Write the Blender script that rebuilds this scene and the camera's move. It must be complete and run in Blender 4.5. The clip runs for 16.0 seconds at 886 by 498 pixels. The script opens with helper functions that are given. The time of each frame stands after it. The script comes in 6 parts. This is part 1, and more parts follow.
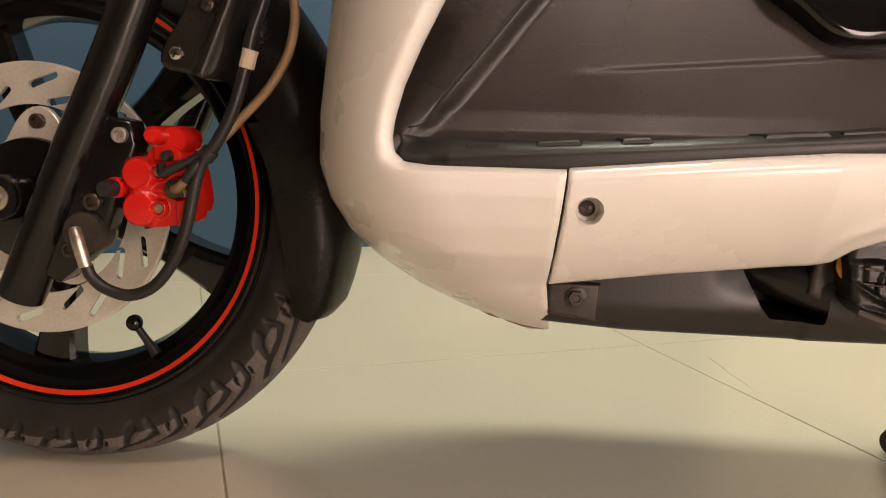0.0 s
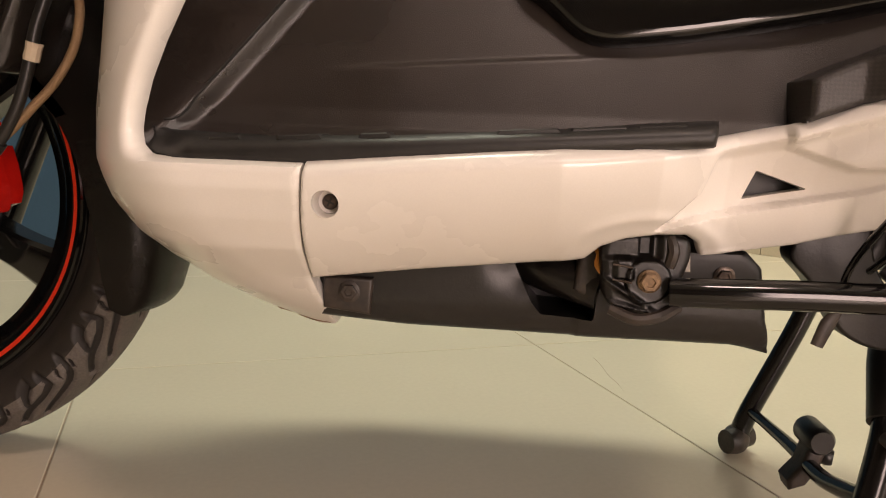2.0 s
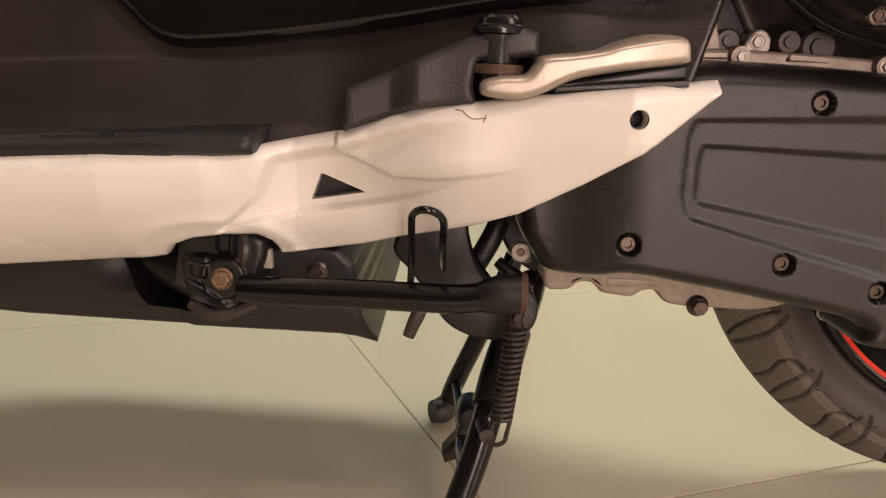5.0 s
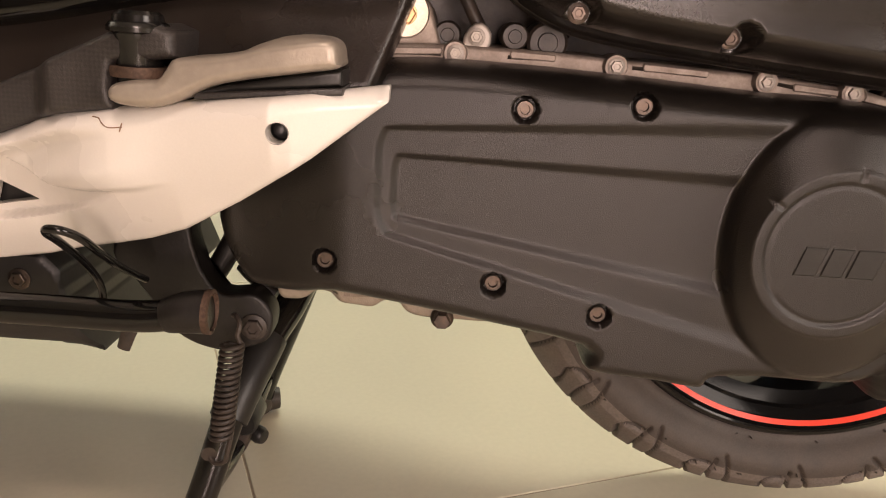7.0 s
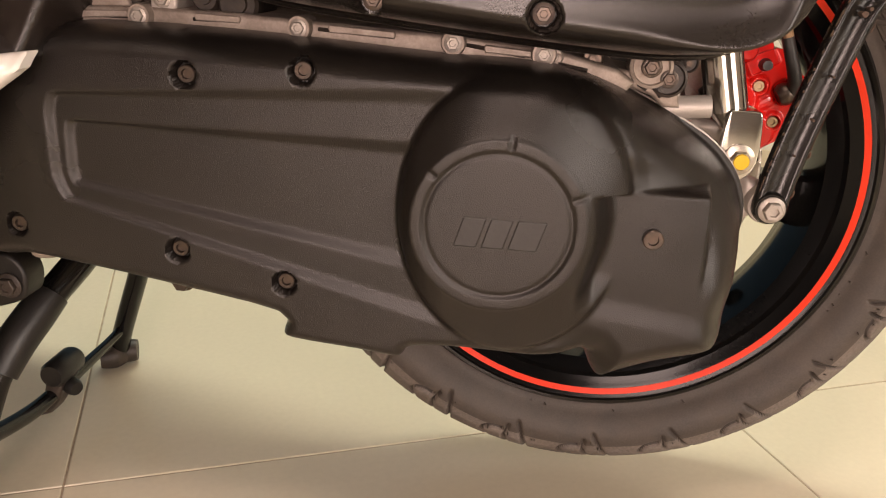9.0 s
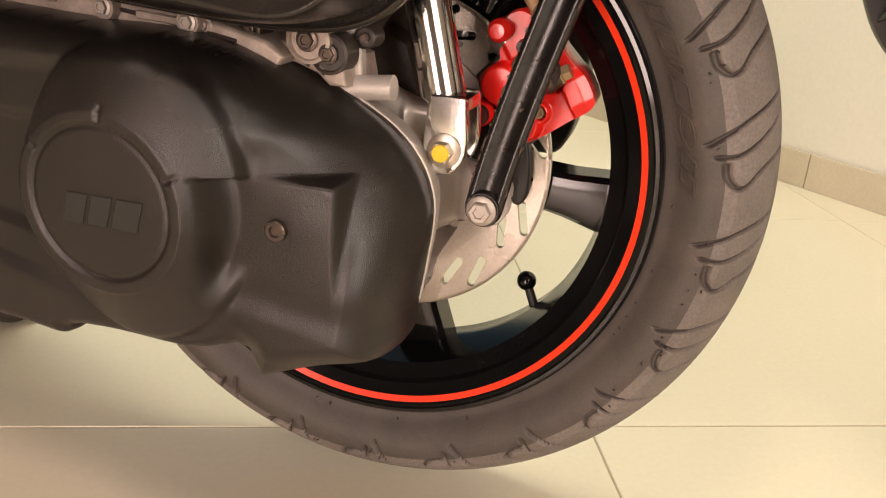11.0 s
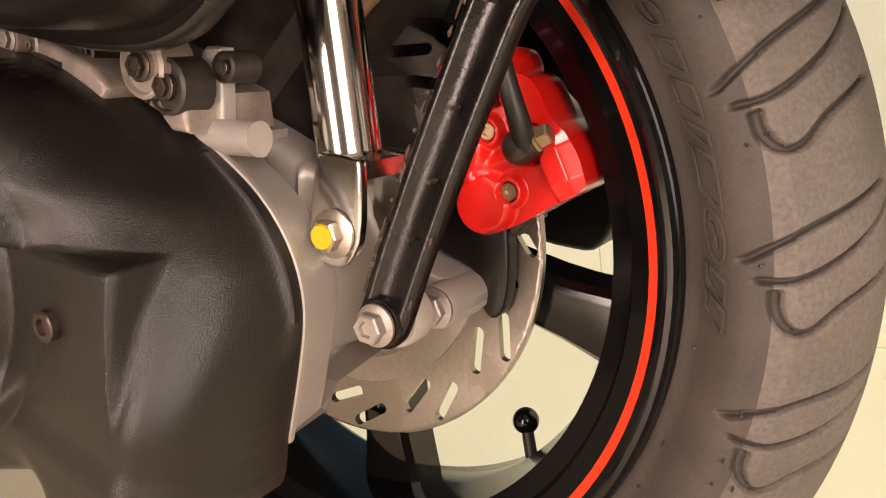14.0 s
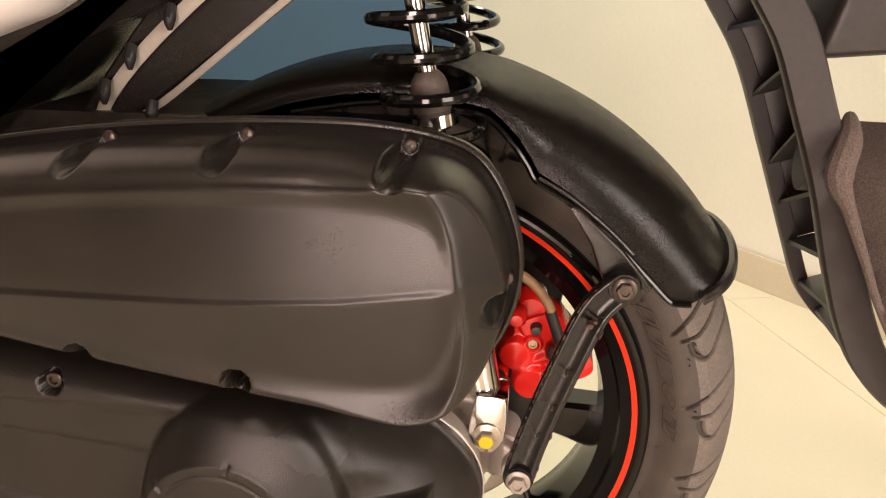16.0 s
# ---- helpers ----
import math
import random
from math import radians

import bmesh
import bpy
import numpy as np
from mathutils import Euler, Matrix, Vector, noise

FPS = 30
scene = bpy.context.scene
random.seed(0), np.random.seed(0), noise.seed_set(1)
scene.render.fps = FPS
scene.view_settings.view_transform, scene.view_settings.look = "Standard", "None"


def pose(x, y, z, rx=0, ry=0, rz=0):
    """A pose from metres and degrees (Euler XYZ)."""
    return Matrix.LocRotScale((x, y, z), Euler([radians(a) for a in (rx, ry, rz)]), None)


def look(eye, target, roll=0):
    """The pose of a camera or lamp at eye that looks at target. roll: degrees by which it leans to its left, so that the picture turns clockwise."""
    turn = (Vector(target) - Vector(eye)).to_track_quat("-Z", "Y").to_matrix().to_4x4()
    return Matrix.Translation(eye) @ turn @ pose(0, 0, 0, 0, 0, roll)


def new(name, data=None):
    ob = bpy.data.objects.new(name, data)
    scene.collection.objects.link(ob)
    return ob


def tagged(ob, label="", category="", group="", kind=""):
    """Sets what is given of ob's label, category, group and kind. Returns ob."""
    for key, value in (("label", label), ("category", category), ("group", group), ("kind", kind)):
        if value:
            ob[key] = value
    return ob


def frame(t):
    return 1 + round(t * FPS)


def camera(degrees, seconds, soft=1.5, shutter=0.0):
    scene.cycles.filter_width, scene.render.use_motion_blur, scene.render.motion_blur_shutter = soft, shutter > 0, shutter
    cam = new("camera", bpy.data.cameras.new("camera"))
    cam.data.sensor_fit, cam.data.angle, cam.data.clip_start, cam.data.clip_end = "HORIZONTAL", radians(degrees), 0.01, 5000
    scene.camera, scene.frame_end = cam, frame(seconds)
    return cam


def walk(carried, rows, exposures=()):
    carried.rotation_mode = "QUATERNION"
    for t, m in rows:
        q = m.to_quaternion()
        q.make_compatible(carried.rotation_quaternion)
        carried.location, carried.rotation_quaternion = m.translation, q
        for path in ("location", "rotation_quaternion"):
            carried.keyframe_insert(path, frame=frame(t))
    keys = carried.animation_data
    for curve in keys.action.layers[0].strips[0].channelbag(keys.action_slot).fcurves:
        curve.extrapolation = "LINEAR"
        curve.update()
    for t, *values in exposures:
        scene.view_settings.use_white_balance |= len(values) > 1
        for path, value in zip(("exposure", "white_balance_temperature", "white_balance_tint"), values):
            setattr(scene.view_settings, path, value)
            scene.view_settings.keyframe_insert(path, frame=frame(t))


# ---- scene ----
import itertools

cam = camera(58.5, 16.0, soft=1.1)
PATH = [
    (0, (0.405, -0.728, 0.32), (0.267, 1.243, 0.013), 1.4),
    (0.5, (0.438, -0.728, 0.317), (0.297, 1.247, 0.034), 1.8),
    (1, (0.477, -0.726, 0.314), (0.336, 1.25, 0.041), 2.0),
    (1.5, (0.517, -0.722, 0.316), (0.384, 1.254, 0.038), 2.1),
    (2, (0.562, -0.723, 0.319), (0.434, 1.25, 0.02), 2.0),
    (2.5, (0.607, -0.718, 0.322), (0.488, 1.255, 0.016), 1.9),
    (3, (0.646, -0.715, 0.332), (0.549, 1.254, -0.005), 2.0),
    (3.5, (0.688, -0.715, 0.338), (0.617, 1.252, -0.018), 2.3),
    (4, (0.725, -0.716, 0.345), (0.682, 1.248, -0.03), 2.6),
    (6.3, (0.928, -0.727, 0.409), (0.939, 1.205, -0.109), 3.2),
    (6.5, (0.945, -0.718, 0.413), (0.952, 1.212, -0.113), 3.3),
    (7, (1.001, -0.667, 0.408), (0.992, 1.253, -0.151), 3.7),
    (7.5, (1.065, -0.639, 0.417), (1.042, 1.266, -0.19), 4.1),
    (8, (1.127, -0.641, 0.425), (1.025, 1.256, -0.2), 3.6),
    (8.5, (1.175, -0.646, 0.425), (1.056, 1.242, -0.224), 3.4),
    (9, (1.225, -0.645, 0.429), (1.062, 1.225, -0.262), 2.9),
    (9.5, (1.273, -0.65, 0.433), (1.104, 1.207, -0.292), 2.9),
    (10, (1.349, -0.662, 0.447), (1.137, 1.183, -0.296), 3.1),
    (10.2, (1.385, -0.657, 0.453), (1.139, 1.179, -0.303), 3.2),
    (12.3, (1.545, -0.295, 0.357), (0.483, 1.292, -0.237), 4.9),
    (12.5, (1.546, -0.275, 0.349), (0.427, 1.286, -0.211), 5.2),
    (13, (1.553, -0.271, 0.334), (0.378, 1.269, -0.163), 5.3),
    (13.5, (1.563, -0.303, 0.351), (0.435, 1.268, -0.157), 4.8),
    (14, (1.553, -0.37, 0.403), (0.583, 1.283, -0.168), 4.5),
    (14.5, (1.538, -0.439, 0.486), (0.763, 1.291, -0.151), 4.7),
    (15, (1.506, -0.485, 0.572), (0.933, 1.304, -0.114), 4.6),
    (15.5, (1.453, -0.529, 0.617), (1.077, 1.302, -0.095), 4.7),
    (16, (1.377, -0.598, 0.63), (1.171, 1.256, -0.091), 4.6),
]
walk(cam, [(t, look(eye, target, roll)) for t, eye, target, roll in PATH], exposures=[(0, 0.0), (2, -0.14), (3.5, -0.28), (5.5, -0.28), (7.0, -0.10), (8.0, 0.0), (10.2, -0.06), (12.3, 0.50), (13.4, 0.48), (14.3, 0.27), (16, 0.22)])

# ---- light ----
world = bpy.data.worlds.new("world")
scene.world = world
world.use_nodes = True
world.node_tree.nodes["Background"].inputs[0].default_value = (1.0, 0.86, 0.66, 1)
world.node_tree.nodes["Background"].inputs[1].default_value = 0.02


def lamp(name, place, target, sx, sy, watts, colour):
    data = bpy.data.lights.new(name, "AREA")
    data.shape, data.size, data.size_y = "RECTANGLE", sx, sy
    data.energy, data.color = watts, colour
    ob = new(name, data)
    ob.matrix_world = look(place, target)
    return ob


lamp("ceiling_lamp_back", (0.75, 0.95, 2.62), (0.75, 0.75, 0), 1.2, 0.5, 54, (0.97, 0.95, 0.76))
# added area light for side highlights; no known window there
lamp("added_side_fill", (3.05, -1.75, 1.02), (1.3, -0.2, 0.4), 1.0, 1.5, 43, (1.0, 0.84, 0.74))
lamp("ceiling_lamp_front", (1.02, -1.30, 2.45), (1.0, -0.3, 0.3), 0.45, 0.35, 20, (1.0, 0.745, 0.65))
# added upright fill for sheen on the black faces; no known lamp
lamp("added_front_fill", (1.24, -1.85, 0.50), (1.16, -0.2, 0.36), 0.40, 0.9, 19, (1.0, 0.75, 0.665))


# ---- materials ----
def material(name, colour, rough=0.5, metal=0.0, grain=0.0, grain_scale=200.0, bump=0.0, bump_scale=400.0, stain=0.0, stain_scale=6.0, coat=0.0, dust=None, dust_amount=0.0, rough_var=0.1):
    """Principled with fine grain, larger stains, roughness variation and a bump, in object space metres."""
    m = bpy.data.materials.new(name)
    m.use_nodes = True
    nt = m.node_tree
    p = nt.nodes["Principled BSDF"]
    p.inputs["Metallic"].default_value = metal
    p.inputs["Coat Weight"].default_value = coat
    p.inputs["Coat Roughness"].default_value = 0.08
    tc = nt.nodes.new("ShaderNodeTexCoord")

    def noise_at(scale, detail):
        n = nt.nodes.new("ShaderNodeTexNoise")
        n.inputs["Scale"].default_value, n.inputs["Detail"].default_value = scale, detail
        nt.links.new(tc.outputs["Object"], n.inputs["Vector"])
        return n

    def ranged(src, lo, hi):
        r = nt.nodes.new("ShaderNodeMapRange")
        r.inputs["From Min"].default_value, r.inputs["From Max"].default_value = 0.3, 0.7
        r.inputs["To Min"].default_value, r.inputs["To Max"].default_value = lo, hi
        nt.links.new(src, r.inputs["Value"])
        return r.outputs["Result"]

    big, fine = noise_at(stain_scale, 5), noise_at(grain_scale, 3)
    mul = nt.nodes.new("ShaderNodeMath")
    mul.operation = "MULTIPLY"
    nt.links.new(ranged(big.outputs["Fac"], 1 - stain, 1 + stain), mul.inputs[0])
    nt.links.new(ranged(fine.outputs["Fac"], 1 - grain, 1 + grain), mul.inputs[1])
    vm = nt.nodes.new("ShaderNodeVectorMath")
    vm.operation = "SCALE"
    vm.inputs[0].default_value = colour
    nt.links.new(mul.outputs[0], vm.inputs["Scale"])
    out = vm.outputs["Vector"]
    if dust:
        mix = nt.nodes.new("ShaderNodeMix")
        mix.data_type = "RGBA"
        nt.links.new(ranged(noise_at(stain_scale * 3.1, 6).outputs["Fac"], 0.0, dust_amount), mix.inputs[0])
        nt.links.new(out, mix.inputs[6])
        mix.inputs[7].default_value = (*dust, 1)
        out = mix.outputs[2]
    nt.links.new(out, p.inputs["Base Color"])
    nt.links.new(ranged(big.outputs["Fac"], max(0.02, rough - rough_var), min(1, rough + rough_var)), p.inputs["Roughness"])
    if bump:
        b = nt.nodes.new("ShaderNodeBump")
        b.inputs["Strength"].default_value, b.inputs["Distance"].default_value = bump, 0.0006
        nt.links.new(noise_at(bump_scale, 4).outputs["Fac"], b.inputs["Height"])
        nt.links.new(b.outputs["Normal"], p.inputs["Normal"])
    return m


WHITE = material("pearl_white_paint", (0.79, 0.755, 0.705), 0.28, stain=0.03, stain_scale=9, grain=0.015, grain_scale=900, coat=0.3, dust=(0.45, 0.34, 0.24), dust_amount=0.025)
PLASTIC = material("black_textured_plastic", (0.0125, 0.0103, 0.0088), 0.24, bump=0.22, bump_scale=1500, grain=0.15, grain_scale=900, stain=0.15, dust=(0.12, 0.10, 0.085), dust_amount=0.06, rough_var=0.03)
LEATHER = material("black_grained_plastic", (0.0150, 0.0108, 0.0090), 0.31, bump=0.30, bump_scale=1500, grain=0.15, grain_scale=1300, stain=0.18, dust=(0.12, 0.095, 0.08), dust_amount=0.07)
MATTE = material("matte_black_casting", (0.0090, 0.0073, 0.0063), 0.30, bump=0.42, bump_scale=1500, grain=0.12, grain_scale=1200, stain=0.14, dust=(0.10, 0.08, 0.065), dust_amount=0.06, rough_var=0.04)
GLOSS = material("gloss_black_paint", (0.0045, 0.0042, 0.0040), 0.09, grain=0.1, stain=0.2, rough_var=0.03)
FORK = material("satin_black_fork", (0.006, 0.0055, 0.0052), 0.20, stain=0.2, grain=0.1, rough_var=0.05)
STAYBLACK = material("worn_satin_black_paint", (0.0045, 0.0040, 0.0038), 0.24, grain=0.2, stain=0.3, stain_scale=40, bump=0.25, bump_scale=700, dust=(0.05, 0.035, 0.025), dust_amount=0.12, rough_var=0.08)
RIMBLACK = material("rim_black_paint", (0.0040, 0.0040, 0.0042), 0.13, grain=0.1, stain=0.2, rough_var=0.03)
RIMBLACK.node_tree.nodes["Principled BSDF"].inputs["Specular IOR Level"].default_value = 0.18
RUBBER = material("tyre_rubber", (0.057, 0.048, 0.042), 0.58, grain=0.15, grain_scale=700, bump=0.4, bump_scale=1200, stain=0.2, stain_scale=14, dust=(0.13, 0.10, 0.075), dust_amount=0.28)
GROOVE = material("groove_shade_rubber", (0.018, 0.015, 0.013), 0.7, grain=0.15)
REAR_GROOVE = material("dusty_groove_shade_rubber", (0.060, 0.050, 0.043), 0.7, grain=0.15)
TREAD = material("worn_tread_rubber", (0.145, 0.126, 0.113), 0.75, grain=0.2, grain_scale=500, bump=0.5, bump_scale=900, stain=0.2, stain_scale=20, dust=(0.2, 0.16, 0.12), dust_amount=0.3)
# front sidewall rubber darkened to stand in for weaker light there
FRONT_RUBBER = material("dimmed_front_rubber", (0.013, 0.0105, 0.009), 0.58, grain=0.15, grain_scale=700, bump=0.4, bump_scale=1200, stain=0.2, stain_scale=14, dust=(0.08, 0.06, 0.045), dust_amount=0.15)
FRONT_TREAD = material("grey_tread_rubber", (0.105, 0.092, 0.083), 0.75, grain=0.2, grain_scale=500, bump=0.5, bump_scale=900, stain=0.2, stain_scale=20, dust=(0.2, 0.16, 0.12), dust_amount=0.2)
HOSE = material("black_rubber_hose", (0.016, 0.015, 0.014), 0.42, grain=0.15, bump=0.2, stain=0.2)
RED = material("red_caliper_paint", (0.62, 0.012, 0.008), 0.22, stain=0.06, grain=0.03, bump=0.12, bump_scale=300, coat=0.2)
STRIPE = material("orange_red_rim_tape", (0.88, 0.045, 0.012), 0.35, stain=0.04, grain=0.03)
ALU = material("cast_aluminium", (0.52, 0.48, 0.44), 0.42, metal=0.35, grain=0.04, grain_scale=900, bump=0.25, bump_scale=1700, stain=0.10, stain_scale=18, dust=(0.30, 0.23, 0.17), dust_amount=0.22)
STEEL = material("brushed_disc_steel", (0.34, 0.31, 0.27), 0.26, metal=0.9, grain=0.08, grain_scale=420, stain=0.1, stain_scale=15, bump=0.15, bump_scale=700)
# the same disc steel, paler to carry the stronger light at the front
LIT_STEEL = material("lit_disc_steel", (0.68, 0.64, 0.56), 0.36, metal=0.45, grain=0.08, grain_scale=420, stain=0.1, stain_scale=15, bump=0.15, bump_scale=700)
for steel in (STEEL, LIT_STEEL):
    shader = steel.node_tree.nodes["Principled BSDF"]
    shader.inputs["Anisotropic"].default_value = 0.75
    turned = steel.node_tree.nodes.new("ShaderNodeTangent")
    turned.direction_type, turned.axis = "RADIAL", "Y"
    steel.node_tree.links.new(turned.outputs["Tangent"], shader.inputs["Tangent"])
CARRIER = material("disc_carrier_steel", (0.42, 0.38, 0.34), 0.5, metal=0.8, grain=0.08, grain_scale=500, stain=0.15, stain_scale=20, bump=0.3, bump_scale=900)
CHROME = material("chrome", (0.62, 0.60, 0.57), 0.12, metal=1.0, stain=0.06, rough_var=0.05)
ZINC = material("zinc_bolt", (0.55, 0.50, 0.42), 0.34, metal=0.9, grain=0.1, grain_scale=900, stain=0.2, stain_scale=60, dust=(0.16, 0.1, 0.06), dust_amount=0.3)
DARKBOLT = material("dark_bolt_steel", (0.075, 0.064, 0.057), 0.34, metal=0.8, grain=0.15, stain=0.25, stain_scale=60, dust=(0.2, 0.12, 0.07), dust_amount=0.25)
OXIDE = material("oxidised_cast_aluminium", (0.42, 0.355, 0.305), 0.5, metal=0.4, grain=0.10, grain_scale=700, bump=0.4, bump_scale=1100, stain=0.2, stain_scale=30, dust=(0.10, 0.07, 0.05), dust_amount=0.45)
RUST = material("rusty_steel", (0.085, 0.052, 0.036), 0.65, metal=0.4, grain=0.3, grain_scale=500, stain=0.3, stain_scale=60, bump=0.6, bump_scale=900)
RUSTBOLT = material("orange_rust_bolt", (0.17, 0.11, 0.06), 0.45, metal=0.4, grain=0.3, grain_scale=500, stain=0.3, stain_scale=90, bump=0.5, bump_scale=900)
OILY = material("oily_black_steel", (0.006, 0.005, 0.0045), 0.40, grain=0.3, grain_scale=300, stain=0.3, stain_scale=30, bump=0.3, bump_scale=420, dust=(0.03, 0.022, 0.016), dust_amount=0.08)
STOPPER = material("dusty_brown_rubber", (0.085, 0.066, 0.056), 0.6, grain=0.2, stain=0.2, stain_scale=40, bump=0.3, bump_scale=600)
GRIME = material("grimy_black_steel", (0.022, 0.018, 0.016), 0.45, grain=0.3, grain_scale=300, stain=0.3, stain_scale=30, bump=0.3, bump_scale=500, dust=(0.12, 0.085, 0.06), dust_amount=0.3)
BRASSY = material("brass_toned_steel", (0.42, 0.32, 0.20), 0.36, metal=0.85, grain=0.1, stain=0.2, stain_scale=80)
YELLOW = material("yellow_paint_mark", (0.78, 0.52, 0.015), 0.45, stain=0.08, stain_scale=90)
BRAID = material("braided_brass_hose", (0.34, 0.22, 0.12), 0.45, metal=0.4, grain=0.35, grain_scale=1500, bump=0.8, bump_scale=2200, stain=0.15)
TAPE = material("beige_paper_tape", (0.58, 0.48, 0.36), 0.8, stain=0.15, stain_scale=90, bump=0.4, bump_scale=500)
TAPE_BROWN = material("brown_scuff", (0.22, 0.13, 0.08), 0.7, stain=0.3, stain_scale=200)
PEGMETAL = material("cream_peg_metal", (0.40, 0.35, 0.295), 0.36, metal=0.5, stain=0.12, stain_scale=30, grain=0.05, bump=0.2, bump_scale=700)
CARBON = material("carbon_weave_plastic", (0.030, 0.027, 0.026), 0.40, bump=0.5, bump_scale=900, grain=0.2, grain_scale=500, stain=0.1, dust=(0.14, 0.11, 0.09), dust_amount=0.1)
def weave(m, size, amount):
    """Lays a diagonal woven check over a material's colour."""
    nt = m.node_tree
    p = nt.nodes["Principled BSDF"]
    tc, mp, ch = nt.nodes.new("ShaderNodeTexCoord"), nt.nodes.new("ShaderNodeMapping"), nt.nodes.new("ShaderNodeTexChecker")
    mp.inputs["Rotation"].default_value = (0, radians(45), 0)
    mp.inputs["Scale"].default_value = (1 / size, 0.001, 1 / size)
    mp.inputs["Location"].default_value = (0, 0.5, 0)
    ch.inputs["Scale"].default_value = 1.0
    ch.inputs["Color1"].default_value, ch.inputs["Color2"].default_value = (1, 1, 1, 1), (amount, amount, amount, 1)
    mix = nt.nodes.new("ShaderNodeMix")
    mix.data_type, mix.blend_type = "RGBA", "MULTIPLY"
    mix.inputs[0].default_value = 1.0
    nt.links.new(tc.outputs["Object"], mp.inputs["Vector"])
    nt.links.new(mp.outputs["Vector"], ch.inputs["Vector"])
    nt.links.new(p.inputs["Base Color"].links[0].from_socket, mix.inputs[6])
    nt.links.new(ch.outputs["Color"], mix.inputs[7])
    nt.links.new(mix.outputs[2], p.inputs["Base Color"])


weave(CARBON, 0.0018, 0.75)
FABRIC = material("grey_brown_fabric", (0.11, 0.085, 0.075), 0.9, grain=0.35, grain_scale=900, bump=0.9, bump_scale=1100, stain=0.15)
# for a pale tab, and for white flanges greyed as if lit less
PALE = material("greyed_pale_plastic", (0.40, 0.36, 0.30), 0.5, stain=0.1, grain=0.05)
CHAIR = material("black_chair_plastic", (0.032, 0.027, 0.026), 0.45, grain=0.1, bump=0.2, bump_scale=900, stain=0.1)
TILE = material("cream_floor_tile", (0.66, 0.60, 0.47), 0.22, stain=0.025, stain_scale=2.5, grain=0.02, grain_scale=160, dust=(0.50, 0.42, 0.30), dust_amount=0.04, rough_var=0.015)
GROUT = material("brown_grout", (0.36, 0.29, 0.21), 0.9, stain=0.15, stain_scale=20, grain=0.2)
SKIRT = material("beige_skirting_tile", (0.56, 0.49, 0.37), 0.35, stain=0.07, stain_scale=8, grain=0.04)
WALL = material("off_white_wall_paint", (0.74, 0.71, 0.62), 0.75, stain=0.025, stain_scale=4, grain=0.02, grain_scale=120, bump=0.3, bump_scale=160)
BLUE = material("blue_wall_paint", (0.036, 0.092, 0.17), 0.6, stain=0.07, stain_scale=5, grain=0.03, bump=0.2, bump_scale=160)
# wall colour kept dark to limit fill light and reflections
DIM = material("dark_low_bounce_beige", (0.20, 0.155, 0.12), 0.8, stain=0.05, stain_scale=3)
CEIL = material("white_ceiling_paint", (0.78, 0.75, 0.68), 0.85, stain=0.02)


# ---- building tools ----
def world_of(ob):
    m = ob.matrix_basis.copy()
    return world_of(ob.parent) @ ob.matrix_parent_inverse @ m if ob.parent else m


def hung(ob, parent):
    if parent:
        ob.parent = parent
        ob.matrix_parent_inverse = world_of(parent).inverted()
    return ob


def mesh_of(name, bm, mat, sharp=35, smooth=True):
    bmesh.ops.recalc_face_normals(bm, faces=bm.faces[:])
    me = bpy.data.meshes.new(name)
    bm.to_mesh(me)
    bm.free()
    for m in mat if isinstance(mat, (list, tuple)) else [mat]:
        me.materials.append(m)
    if smooth:
        me.polygons.foreach_set("use_smooth", [True] * len(me.polygons))
        me.set_sharp_from_angle(angle=radians(sharp))
    return me


def part(name, bm, mat, parent=None, label="", sharp=35, at=None):
    me = bm if isinstance(bm, bpy.types.Mesh) else mesh_of(name, bm, mat, sharp)
    ob = new(name, me)
    if at is not None:
        ob.matrix_basis = at
    hung(ob, parent)
    return tagged(ob, label) if label else ob


def thing(name, place, label, category, group="", kind=""):
    ob = new(name)
    ob.location = place
    ob.empty_display_size = 0.1
    return tagged(ob, label, category, group, kind)


def smooth_line(pts, n=8, closed=False):
    """Catmull-Rom through points of any dimension."""
    pts = [np.array(p, float) for p in pts]
    count, out = len(pts), []
    for i in range(count if closed else count - 1):
        if closed:
            a, b, c, d = (pts[(i + k) % count] for k in (-1, 0, 1, 2))
        else:
            a, b, c, d = pts[max(i - 1, 0)], pts[i], pts[i + 1], pts[min(i + 2, count - 1)]
        for k in range(n):
            t = k / n
            out.append(0.5 * (2 * b + (c - a) * t + (2 * a - 5 * b + 4 * c - d) * t * t + (3 * b - a - 3 * c + d) * t**3))
    if not closed:
        out.append(pts[-1])
    return out


